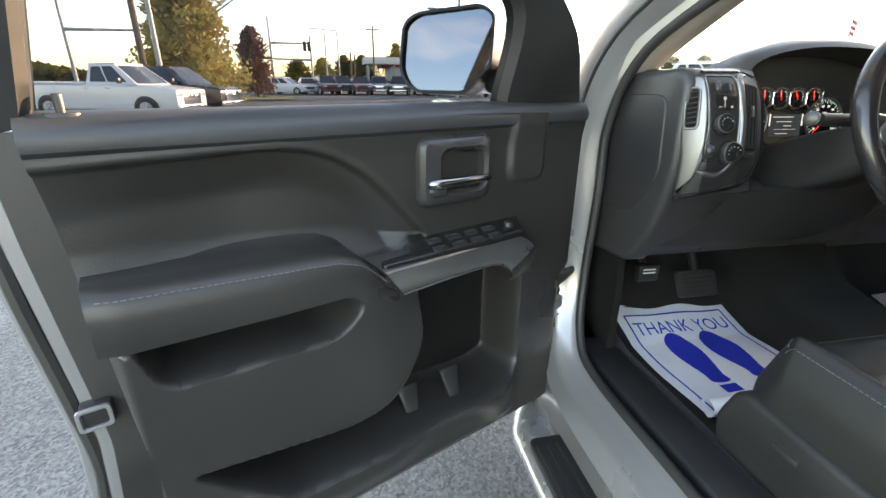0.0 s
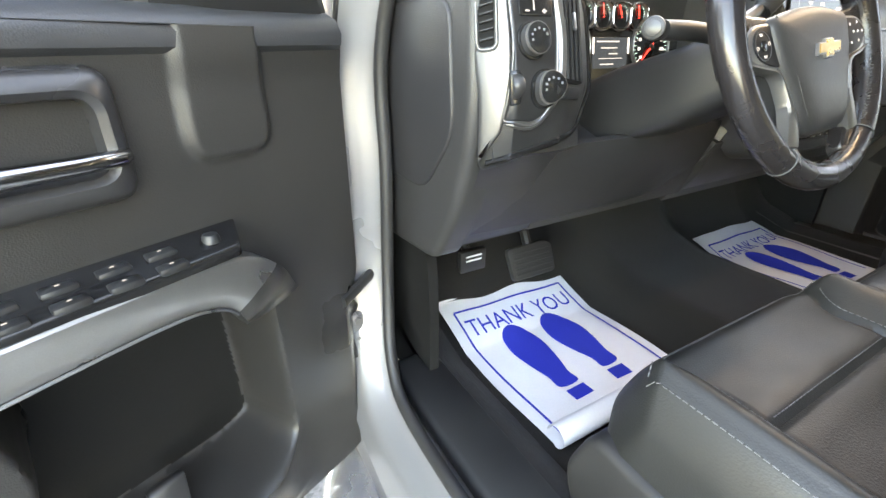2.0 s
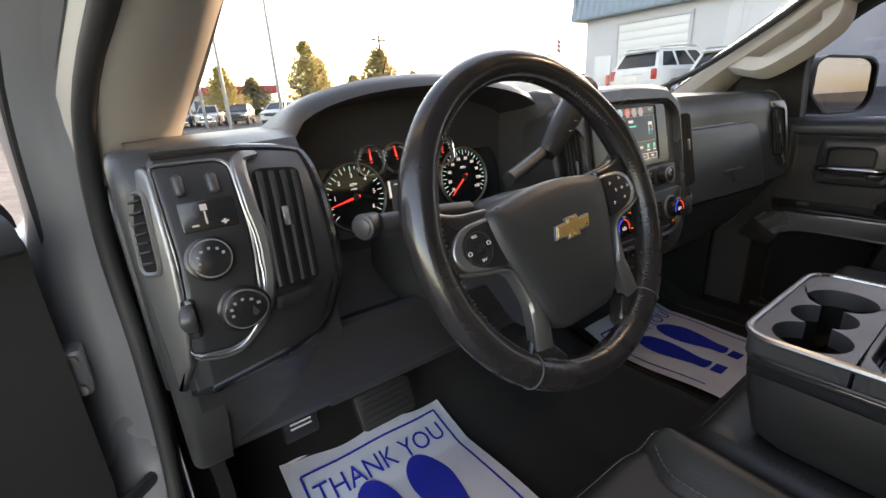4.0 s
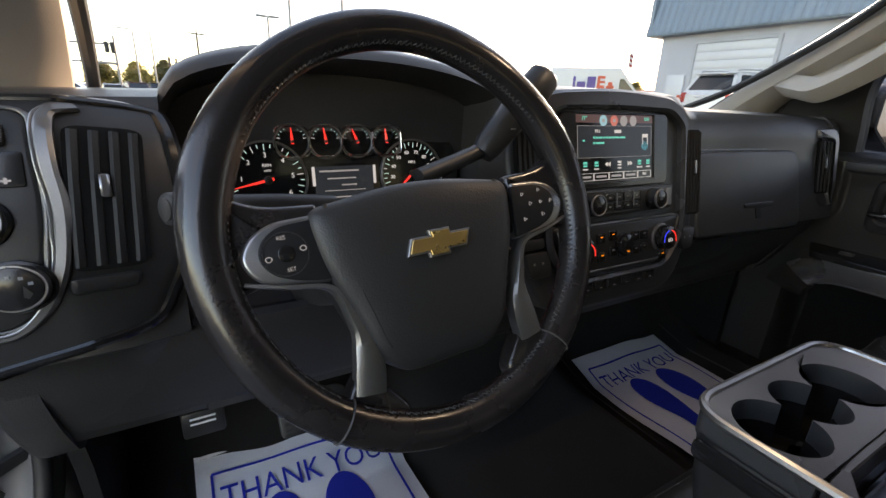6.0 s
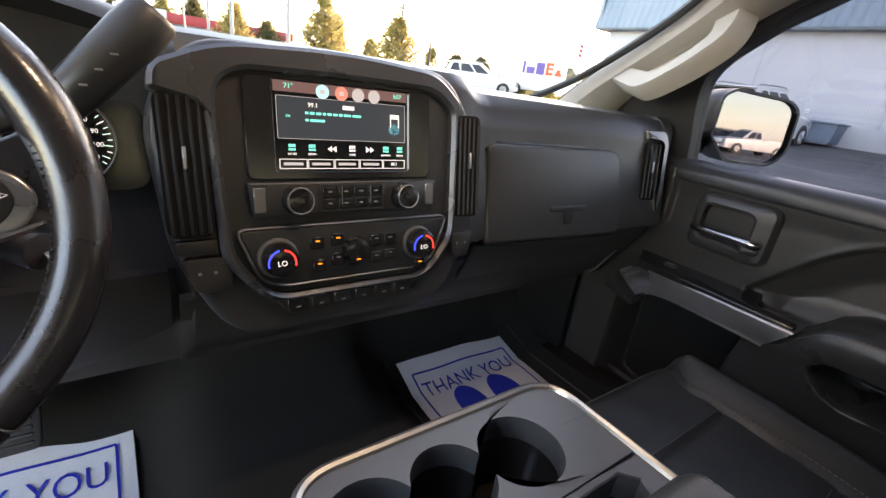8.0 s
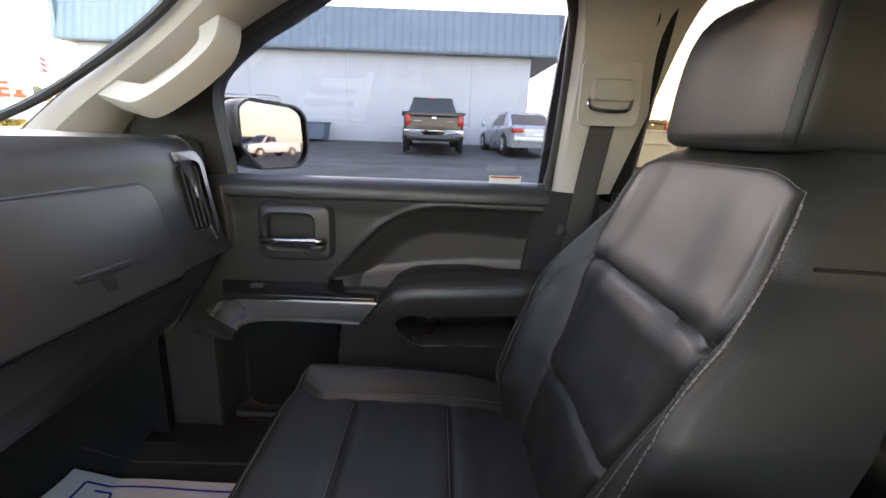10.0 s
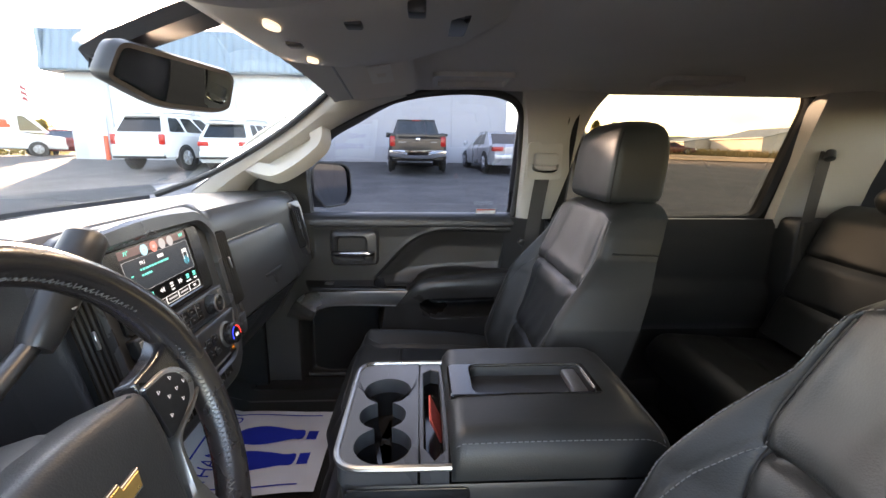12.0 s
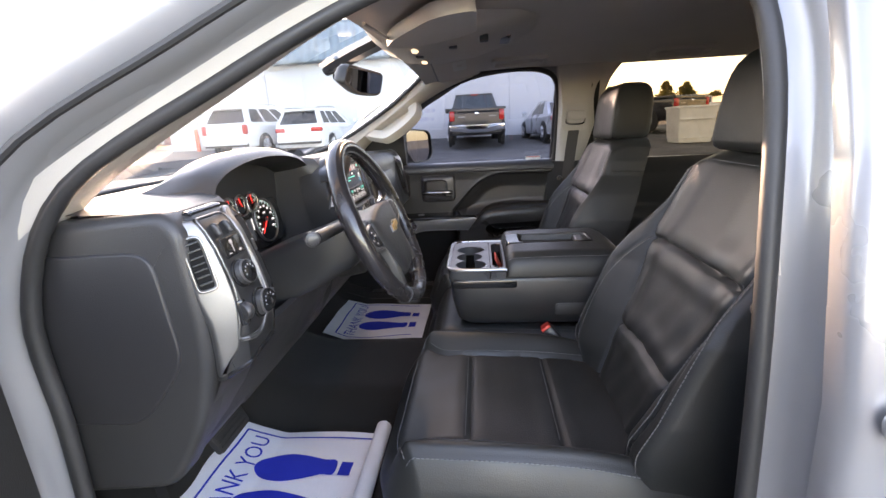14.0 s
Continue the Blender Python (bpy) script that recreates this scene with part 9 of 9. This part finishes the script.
rbox(bm, (WX0 - .5, -5.0, 4.84), (WX0 + 16, 17.0, 4.92), .01)
rbox(bm, (WX0 - .18, -5.0, 6.50), (WX0 + 16, 17.0, 6.60), .01)
rbox(bm, (WX0 - .45, 16.8, 4.9), (WX0 + 16, 17.0, 6.55), .01)
rbox(bm, (WX0 - .45, -5.0, 4.9), (WX0 + 16, -4.8, 6.55), .01)
bmesh.ops.recalc_face_normals(bm, faces=bm.faces[:])
part("fascia", bm, STEEL_ROOF, shop, "ribbed blue-grey metal fascia", sharp=20)
bm = B()
rbox(bm, (WX0 - .06, 11.0, .9), (WX0 + .02, 14.45, 4.38), .01)
rdoor = part("roll_door", bm, CAR_WHITE, shop, "white roll-up door")
for k in range(9):
    bm = B()
    rbox(bm, (WX0 - .075, 11.02, 1.0 + .375 * k), (WX0 - .05, 14.43, 1.36 + .375 * k), .008)
    part("door_slat", bm, CAR_WHITE, rdoor)
bm = B()
frame_ring(bm, [(10.85, .9), (14.60, .9), (14.60, 4.52), (10.85, 4.52)], [(11.0, .9), (14.45, .9), (14.45, 4.38), (11.0, 4.38)], 0, .12, Matrix(((0, 0, -1, WX0), (1, 0, 0, 0), (0, 1, 0, 0), (0, 0, 0, 1))), .01)
bmesh.ops.recalc_face_normals(bm, faces=bm.faces[:])
part("door_frame", bm, STEEL_BASE, rdoor, "grey door frame")
bm = B()
rbox(bm, (WX0 - .07, 14.80, 1.0), (WX0 + .02, 15.75, 3.05), .01)
md = part("side_door", bm, CAR_WHITE, shop, "white steel side door")
bm = B()
cyl(bm, (WX0 - .09, 14.92, 2.0), (WX0 - .14, 14.92, 2.0), .04, seg=12, bev=.008)
part("door_knob", bm, CHROME, md)
bm = B()
cyl(bm, (WX0 - .5, 14.62, .9), (WX0 - .5, 14.62, 2.1), .09, seg=14, bev=.02)
part("bollard", bm, VAN_ORANGE, shop, "red bollard beside the door")
for y in (9.0, 4.6, -1.0):
    bm = B()
    rbox(bm, (WX0 - .03, y - .05, 1.7), (WX0 + .01, y + .05, 4.9), .005)
    part("down_pipe", bm, STEEL_WALL, wall_, "white down pipe")
db = thing("steel_bin", "blue-grey steel bin against the shop wall", "bin", m=pose(19.9, 6.0, 1.0))
bm = B()
prism(bm, round_poly([(5.4, 1.10), (6.7, 1.10), (6.8, 1.74), (5.3, 1.74)], .05), 19.5, 20.6, Matrix(((0, 0, 1, 0), (1, 0, 0, 0), (0, 1, 0, 0), (0, 0, 0, 1))), .02)
bmesh.ops.recalc_face_normals(bm, faces=bm.faces[:])
part("bin_tub", bm, BIN_BLUE, db)
bm = B()
rbox(bm, (19.42, 5.26, 1.74), (20.7, 6.84, 1.81), .03)
part("bin_lid", bm, BIN_BLUE, db)
wb_ = thing("waste_bin", "worn white plastic waste bin on the lot", "bin", m=pose(13.9, -6.2, .7))
bm = B()
loft(bm, [[Vector((13.9 + a * k, -6.2 + b * k, .68 + z)) for a, b in round_poly([(-.5, -.58), (.5, -.58), (.5, .58), (-.5, .58)], .05, 3)] for z, k in ((.0, .82), (.04, .86), (.12, .86), (.14, .9), (1.0, 1.0), (1.06, 1.03))])
part("bin_tub", bm, BIN_WHITE, wb_)
bm = B()
rbox(bm, (13.36, -6.82, 1.73), (14.45, -5.58, 1.80), .03)
part("bin_lid", bm, BIN_WHITE, wb_)
bm = B()
rbox(bm, (13.34, -6.7, 1.38), (13.40, -5.7, 1.42), .01)
part("bin_rib", bm, BIN_WHITE, wb_)

# ---- sheds and the street's buildings ----
def shed(x, y, lx, ly, hw, hr, label, opens=()):
    sh = thing("metal_shed", label, "shed", "far sheds", m=pose(x, y, ground_z(x, y)))
    z0 = ground_z(x, y) - .2
    bm = B()
    pl = [(-ly / 2, z0), (ly / 2, z0), (ly / 2, hw), (0, hr), (-ly / 2, hw)]
    mm = Matrix(((0, 0, 1, x), (1, 0, 0, y), (0, 1, 0, 0), (0, 0, 0, 1)))
    prism(bm, pl, -lx / 2, lx / 2, mm, 0)
    bmesh.ops.recalc_face_normals(bm, faces=bm.faces[:])
    part("wall", bm, SHED, sh, "pale metal wall")
    bm = B()
    for s in (-1, 1):
        prism(bm, [(s * ly / 2 * 1.04, hw - .12), (s * ly / 2 * 1.04, hw + .03), (0, hr + .12), (0, hr)], -lx / 2 - .3, lx / 2 + .3, mm, 0)
    bmesh.ops.recalc_face_normals(bm, faces=bm.faces[:])
    part("roof", bm, STEEL_ROOF, sh, "grey metal roof")
    for (dy, w_, h_) in opens:
        bm = B()
        rbox(bm, (x - lx / 2 - .06, y + dy - w_ / 2, z0), (x - lx / 2 + .02, y + dy + w_ / 2, z0 + h_), .01)
        part("door", bm, BIN_WHITE, sh, "pale shed door")
    return sh
x_, y_ = polar(186, 78)
shed(x_, y_, 26, 12, 4.2, 5.4, "pale shed behind the back row of cars")
x_, y_ = polar(129.0, 92)
shed(x_, y_, 12, 14, 4.0, 5.6, "pale metal shed with a gable roof", ((-2, 4, 3.4),))
x_, y_ = polar(123.6, 98)
shed(x_ + 2, y_, 10, 15, 3.6, 4.6, "long pale metal shed", ((3, 5, 3.2),))
x_, y_ = polar(118.5, 110)
shed(x_, y_, 10, 12, 4.6, 4.9, "flat-roofed pale metal warehouse far off", ())
# fuel station with red fascia
fs = thing("fuel_station", "low pale fuel station with red fascia band", "building", m=pose(12, 92, 0))
bm = B()
rbox(bm, (6, 88, 0), (26, 100, 3.9), .02)
part("wall", bm, SHED, fs, "pale wall")
bm = B()
rbox(bm, (4.5, 87.2, 3.8), (27, 101, 5.2), .02)
part("fascia", bm, RED_ROOF, fs, "red fascia band")
bm = B()
rbox(bm, (1.2, 84, 4.2), (7.5, 92, 5.3), .02)
part("canopy", bm, BIN_WHITE, fs, "white canopy")
for x, y in ((2, 85), (6.5, 85), (2, 91), (6.5, 91)):
    bm = B()
    cyl(bm, (x, y, 0), (x, y, 4.3), .22, seg=12)
    part("canopy_post", bm, POLE, fs)
for k in range(4):
    bm = B()
    rbox(bm, (9 + 4 * k, 87.9, .8), (11.4 + 4 * k, 88.02, 3.0), .01)
    part("window", bm, CAR_GLASS, fs, "dark window")

# ---- poles, wires, signals ----
def pole(x, y, h, r, label, wood=False, arms=(), heads=()):
    z0 = ground_z(x, y)
    pl = thing("utility_pole" if wood else "street_lamp", label, "pole", m=pose(x, y, z0))
    bm = B()
    cyl(bm, (x, y, z0 - .2), (x, y, z0 + h), r, r * .65, 12)
    part("shaft", bm, WOOD if wood else POLE, pl)
    for (az, ln, dz) in arms:
        dx, dy = math.sin(radians(az)), math.cos(radians(az))
        bm = B()
        tube(bm, [(x, y, z0 + h + dz), (x + dx * ln, y + dy * ln, z0 + h + dz + .05)], r * .5, 8)
        part("arm", bm, WOOD if wood else POLE, pl)
    for (dx, dy, dz) in heads:
        bm = B()
        rbox(bm, (x + dx - .42, y + dy - .18, z0 + h + dz - .08), (x + dx + .42, y + dy + .18, z0 + h + dz + .08), .05, 2)
        part("lamp_head", bm, POLE, pl, "flat lamp head")
    return pl
for az, d, el, lb_ in ((9.6, 44, 7.8, "tall lot lamp with twin heads"), (11.95, 36, 10.6, "tall lot lamp with twin heads"), (17.65, 34, 13.5, "tall lot lamp with twin heads"), (7.2, 70, 4.7, "lot lamp with twin heads in the distance")):
    x_, y_ = polar(az, d)
    pole(x_, y_, d * math.tan(radians(el)) + 1.45, .13, lb_, heads=((-.5, 0, 0), (.5, 0, 0)))
for az, d, el, lb_ in ((-.4, 60, 3.1, "leaning weathered wooden utility pole"), (2.4, 70, 5.9, "tall wooden utility pole"), (.2, 75, 3.0, "weathered wooden utility pole far off"), (29.8, 52, 7.2, "wooden utility pole beside the trees"), (33.3, 58, 4.2, "weathered wooden utility pole far off")):
    x_, y_ = polar(az, d)
    pole(x_, y_, d * math.tan(radians(el)) + 1.45, .16, lb_, True, arms=((80, 1.0, -.5), (-100, 1.0, -.5)) if el > 5 else ())
for az, d, el in ((-3.2, 58, 5.4), (-1.75, 62, 5.3)):
    x_, y_ = polar(az, d)
    pole(x_, y_, d * math.tan(radians(el)) + 1.45, .10, "slender grey street lamp post", arms=((-90, 1.6, 0),))
x_, y_ = polar(-19.4, 26, -1.45, .12)
pole(x_, y_, 8.5, .13, "tall white lot lamp", heads=((0, 0, 0),))
x_, y_ = polar(-20.8, 30, -1.45, .12)
pole(x_, y_, 9.5, .18, "wooden utility pole beside the tree", True)
# garland lines between the lot lamps
gr = thing("tinsel_garland", "tinsel garland strung between lot lamps", "garland", kind="stuff", m=pose(8, 38, 8))
bm = B()
pts = []
for (a0, d0, e0), (a1, d1, e1) in (((9.6, 44, 7.5), (17.65, 34, 6.2)), ((9.6, 44, 7.5), (11.95, 36, 10.5)), ((17.65, 34, 6.2), (30, 36, 6.5))):
    p, q = Vector((*polar(a0, d0), 1.45 + d0 * math.tan(radians(e0)))), Vector((*polar(a1, d1), 1.45 + d1 * math.tan(radians(e1))))
    line = []
    for k in range(41):
        t = k / 40
        c = p.lerp(q, t)
        c.z -= 1.1 * 4 * t * (1 - t)
        line.append(c)
    tube(bm, line, .02, 5)
    for k in range(150):
        t = random.random()
        c = p.lerp(q, t)
        c.z -= 1.1 * 4 * t * (1 - t)
        v = Vector((random.uniform(-.08, .08), random.uniform(-.08, .08), random.uniform(-.1, .1)))
        w_ = Vector((random.uniform(-.08, .08), random.uniform(-.08, .08), random.uniform(-.08, .08)))
        bm.faces.new([bm.verts.new(c), bm.verts.new(c + v), bm.verts.new(c + w_)])
part("strands", bm, surface("tinsel", (.35, .28, .20), .35, metal=.5), gr)
# traffic signal masts
def signal_mast(az, d, h, arm_az, arm, n, label):
    x, y = polar(az, d, -1.45, .12)
    sm = thing("traffic_signal", label, "traffic signal", "traffic signals", m=pose(x, y, 0))
    bm = B()
    cyl(bm, (x, y, -.1), (x, y, h + 2.6), .14, .09, 12)
    part("mast", bm, POLE, sm)
    dx, dy = math.sin(radians(arm_az)), math.cos(radians(arm_az))
    bm = B()
    tube(bm, [(x, y, h), (x + dx * arm, y + dy * arm, h + .15)], [.12, .06], 10)
    part("mast_arm", bm, POLE, sm)
    for k in range(n):
        t = 1 - .12 * k
        bm = B()
        c = (x + dx * arm * t, y + dy * arm * t, h + .1)
        rbox(bm, (c[0] - .18, c[1] - .12, c[2] - .75), (c[0] + .18, c[1] + .12, c[2] + .25), .04)
        hd_ = part("signal_head", bm, PLASTIC, sm, "black signal head")
        for j in range(3):
            bm = B()
            cyl(bm, (c[0], c[1] - .12, c[2] + .1 - .32 * j), (c[0], c[1] - .26, c[2] + .1 - .32 * j), .12, seg=12)
            part("signal_visor", bm, PLASTIC, hd_)
signal_mast(-26.5, 42, 4.5, 80, 6.0, 2, "grey traffic signal mast with two black heads")
signal_mast(-8.4, 56, 5.2, 60, 4.5, 2, "grey traffic signal mast at the street")
signal_mast(-4.1, 58, 3.6, -95, 7.5, 1, "slender grey signal mast")
# flag on a pole beside the shop
x_, y_ = polar(50.5, 46)
fl_ = thing("flag_pole", "thin pole with a faded red and white flag", "flag", m=pose(x_, y_, 0))
bm = B()
cyl(bm, (x_, y_, 0), (x_, y_, 6.6), .05, .03, 10)
part("shaft", bm, POLE, fl_)
bm = B()
sheet(bm, lambda u, v: Vector((x_ + .5 * u, y_ + .1 * math.sin(6 * u), 6.3 - 1.3 * v - .5 * u)), span(0, 1, 8), span(0, 1, 7), .01)
for f in bm.faces:
    f.material_index = int((6.4 - f.calc_center_median().z - .5 * (f.calc_center_median().x - x_)) * 5) % 2
part("flag_cloth", bm, [RED_ROOF, WHITE], fl_, "faded striped cloth")

# ---- trees ----
def tree(x, y, h, w, leaf, label, seed, cone=.5, dense=1400):
    rnd = random.Random(seed)
    z0 = ground_z(x, y)
    tr = thing("tree", label, "tree", "autumn trees", m=pose(x, y, z0))
    w = w * 1.18 if dense > 3000 and w < 6.5 else w
    bm = B()
    cyl(bm, (x, y, z0 - .2), (x + .1, y, z0 + h * .55), .04 * h * .6, .012 * h, 10)
    for k in range(9):
        a = rnd.uniform(0, 6.28)
        zb = z0 + h * rnd.uniform(.18, .55)
        ln = w * rnd.uniform(.35, .7)
        tube(bm, [(x, y, zb), (x + math.cos(a) * ln * .5, y + math.sin(a) * ln * .5, zb + ln * .45), (x + math.cos(a) * ln, y + math.sin(a) * ln, zb + ln * .8)], [.012 * h, .007 * h, .002 * h], 5)
    part("trunk", bm, BARK, tr, "brown trunk and limbs")
    verts, faces = [], []
    lumps = []
    for k in range(110):
        t = rnd.random() ** 1.15
        zz = h * (.13 + .83 * t)
        rr = w * .5 * (1 - t) ** cone * min(1, .55 + 3 * t) * rnd.uniform(.15, .92)
        a = rnd.uniform(0, 6.28)
        lumps.append((x + math.cos(a) * rr, y + math.sin(a) * rr, z0 + zz, w * rnd.uniform(.11, .19) * (1.15 - .6 * t)))
    size = (.022 * w + .035) * (1.30 if dense < 12000 else 1.0)
    for k in range(dense):
        c = lumps[rnd.randrange(len(lumps))]
        d = Vector((rnd.gauss(0, 1), rnd.gauss(0, 1), rnd.gauss(0, .85))).normalized() * (c[3] * rnd.uniform(.5, 1.1))
        p = Vector(c[:3]) + d
        a = Vector((rnd.gauss(0, 1), rnd.gauss(0, 1), rnd.gauss(0, 1))).normalized() * size * rnd.uniform(.5, 1.1)
        b = a.orthogonal().normalized() * size * rnd.uniform(.4, .8)
        i = len(verts)
        verts += [p - a, p + b * .8, p + a, p - b * .8]
        faces.append((i, i + 1, i + 2, i + 3))
    me = bpy.data.meshes.new("crown")
    me.from_pydata([tuple(Vector(v) - Vector((x, y, z0))) for v in verts], [], faces)
    me.materials.append(leaf)
    cr = new("crown", me)
    cr.parent = tr
    tagged(cr, "leafy autumn crown", kind="stuff")
x_, y_ = polar(-16.2, 33, -1.45, .12)
tree(x_, y_, 7.6, 6.6, LEAF_GOLD, "broad tree turning gold beside the street", 1, .45, 16000)
x_, y_ = polar(-10.3, 42, -1.45, .12)
tree(x_, y_, 5.4, 3.6, LEAF_RUST, "small rust-red street tree", 2, .6, 5000)
for k, (az, d, el, leaf, wd) in enumerate(((11.9, 58, 4.4, LEAF_GOLD, 5.0), (21.2, 52, 6.9, LEAF_GOLD, 5.5), (22.6, 58, 4.9, LEAF_GOLD, 5.0), (26.4, 60, 3.0, LEAF_GOLD, 4.0), (29.6, 52, 5.6, LEAF_GOLD, 6.0), (33.5, 66, 3.0, LEAF_GOLD, 4.5), (36.5, 72, 2.6, LEAF_GREEN, 6), (39.4, 75, 2.7, LEAF_GREEN, 6),
                                           (1.2, 100, 2.6, LEAF_GREEN, 9), (5.2, 104, 4.0, LEAF_GOLD, 8), (8.0, 106, 4.1, LEAF_GREEN, 9), (-3.4, 84, 2.2, LEAF_GOLD, 6), (-1.0, 88, 2.6, LEAF_GREEN, 7), (-6.4, 78, 2.0, LEAF_GREEN, 6), (15.0, 90, 3.0, LEAF_GREEN, 8), (47.5, 70, 3.4, LEAF_GOLD, 7), (51.5, 72, 2.4, LEAF_GOLD, 7), (44.0, 80, 2.4, LEAF_GREEN, 7),
                                           (111.2, 70, 2.3, LEAF_GREEN, 3.4), (113.2, 72, 2.1, LEAF_GREEN, 3.4), (116.0, 120, 1.7, LEAF_GREEN, 8), (132.5, 120, 1.8, LEAF_GREEN, 9), (135.5, 110, 1.8, LEAF_GREEN, 8))):
    x_, y_ = polar(az, d)
    tree(x_, y_, d * math.tan(radians(el)) + 1.5, wd, leaf, "golden autumn tree by the far lot" if leaf is LEAF_GOLD else "green tree in the distance", 20 + k, .7, 5200)
# hedge bank at the street
hb_ = thing("hedge", "dense green-gold hedge bank along the street", "hedge", kind="stuff", m=pose(-28, 46, 0))
verts, faces = [], []
rnd = random.Random(7)
for k in range(9000):
    t = rnd.random()
    az = -50 + 27 * t
    d = rnd.uniform(50, 62)
    x, y = polar(az, d, -1.45, .12)
    z = (3.2 - 1.9 * sstep(.55, 1.0, t)) * rnd.random() ** .6 + .4 * math.sin(9 * t)
    p = Vector((x, y, max(z, .05)))
    a = Vector((rnd.gauss(0, 1), rnd.gauss(0, 1), rnd.gauss(0, 1))).normalized() * .34
    b = a.orthogonal().normalized() * .22
    i = len(verts)
    verts += [p - a - Vector((-28, 46, 0)), p + b - Vector((-28, 46, 0)), p + a - Vector((-28, 46, 0)), p - b - Vector((-28, 46, 0))]
    faces.append((i, i + 1, i + 2, i + 3))
me = bpy.data.meshes.new("hedge_leaves")
me.from_pydata([tuple(v) for v in verts], [], faces)
me.materials.append(LEAF_GREEN)
hl_ = new("hedge_leaves", me)
hl_.parent = hb_
hl_["kind"] = "stuff"
# dry weeds at the field's edge
wd_ = thing("dry_weeds", "tall dry weeds at the field's edge", "weeds", kind="stuff", m=pose(60, -40, .6))
verts, faces = [], []
for k in range(5000):
    az, d = rnd.uniform(116, 136), rnd.uniform(60, 85)
    x, y = polar(az, d)
    z = ground_z(x, y)
    hgt = rnd.uniform(.3, 1.1)
    p = Vector((x, y, z))
    w_ = Vector((rnd.uniform(-.25, .25), rnd.uniform(-.25, .25), 0))
    i = len(verts)
    verts += [p - w_ * .4 - Vector((60, -40, .6)), p + w_ * .4 - Vector((60, -40, .6)), p + w_ + Vector((0, 0, hgt)) - Vector((60, -40, .6))]
    faces.append((i, i + 1, i + 2))
me = bpy.data.meshes.new("weed_blades")
me.from_pydata([tuple(v) for v in verts], [], faces)
me.materials.append(DRY_GRASS)
wl_ = new("weed_blades", me)
wl_.parent = wd_
wl_["kind"] = "stuff"
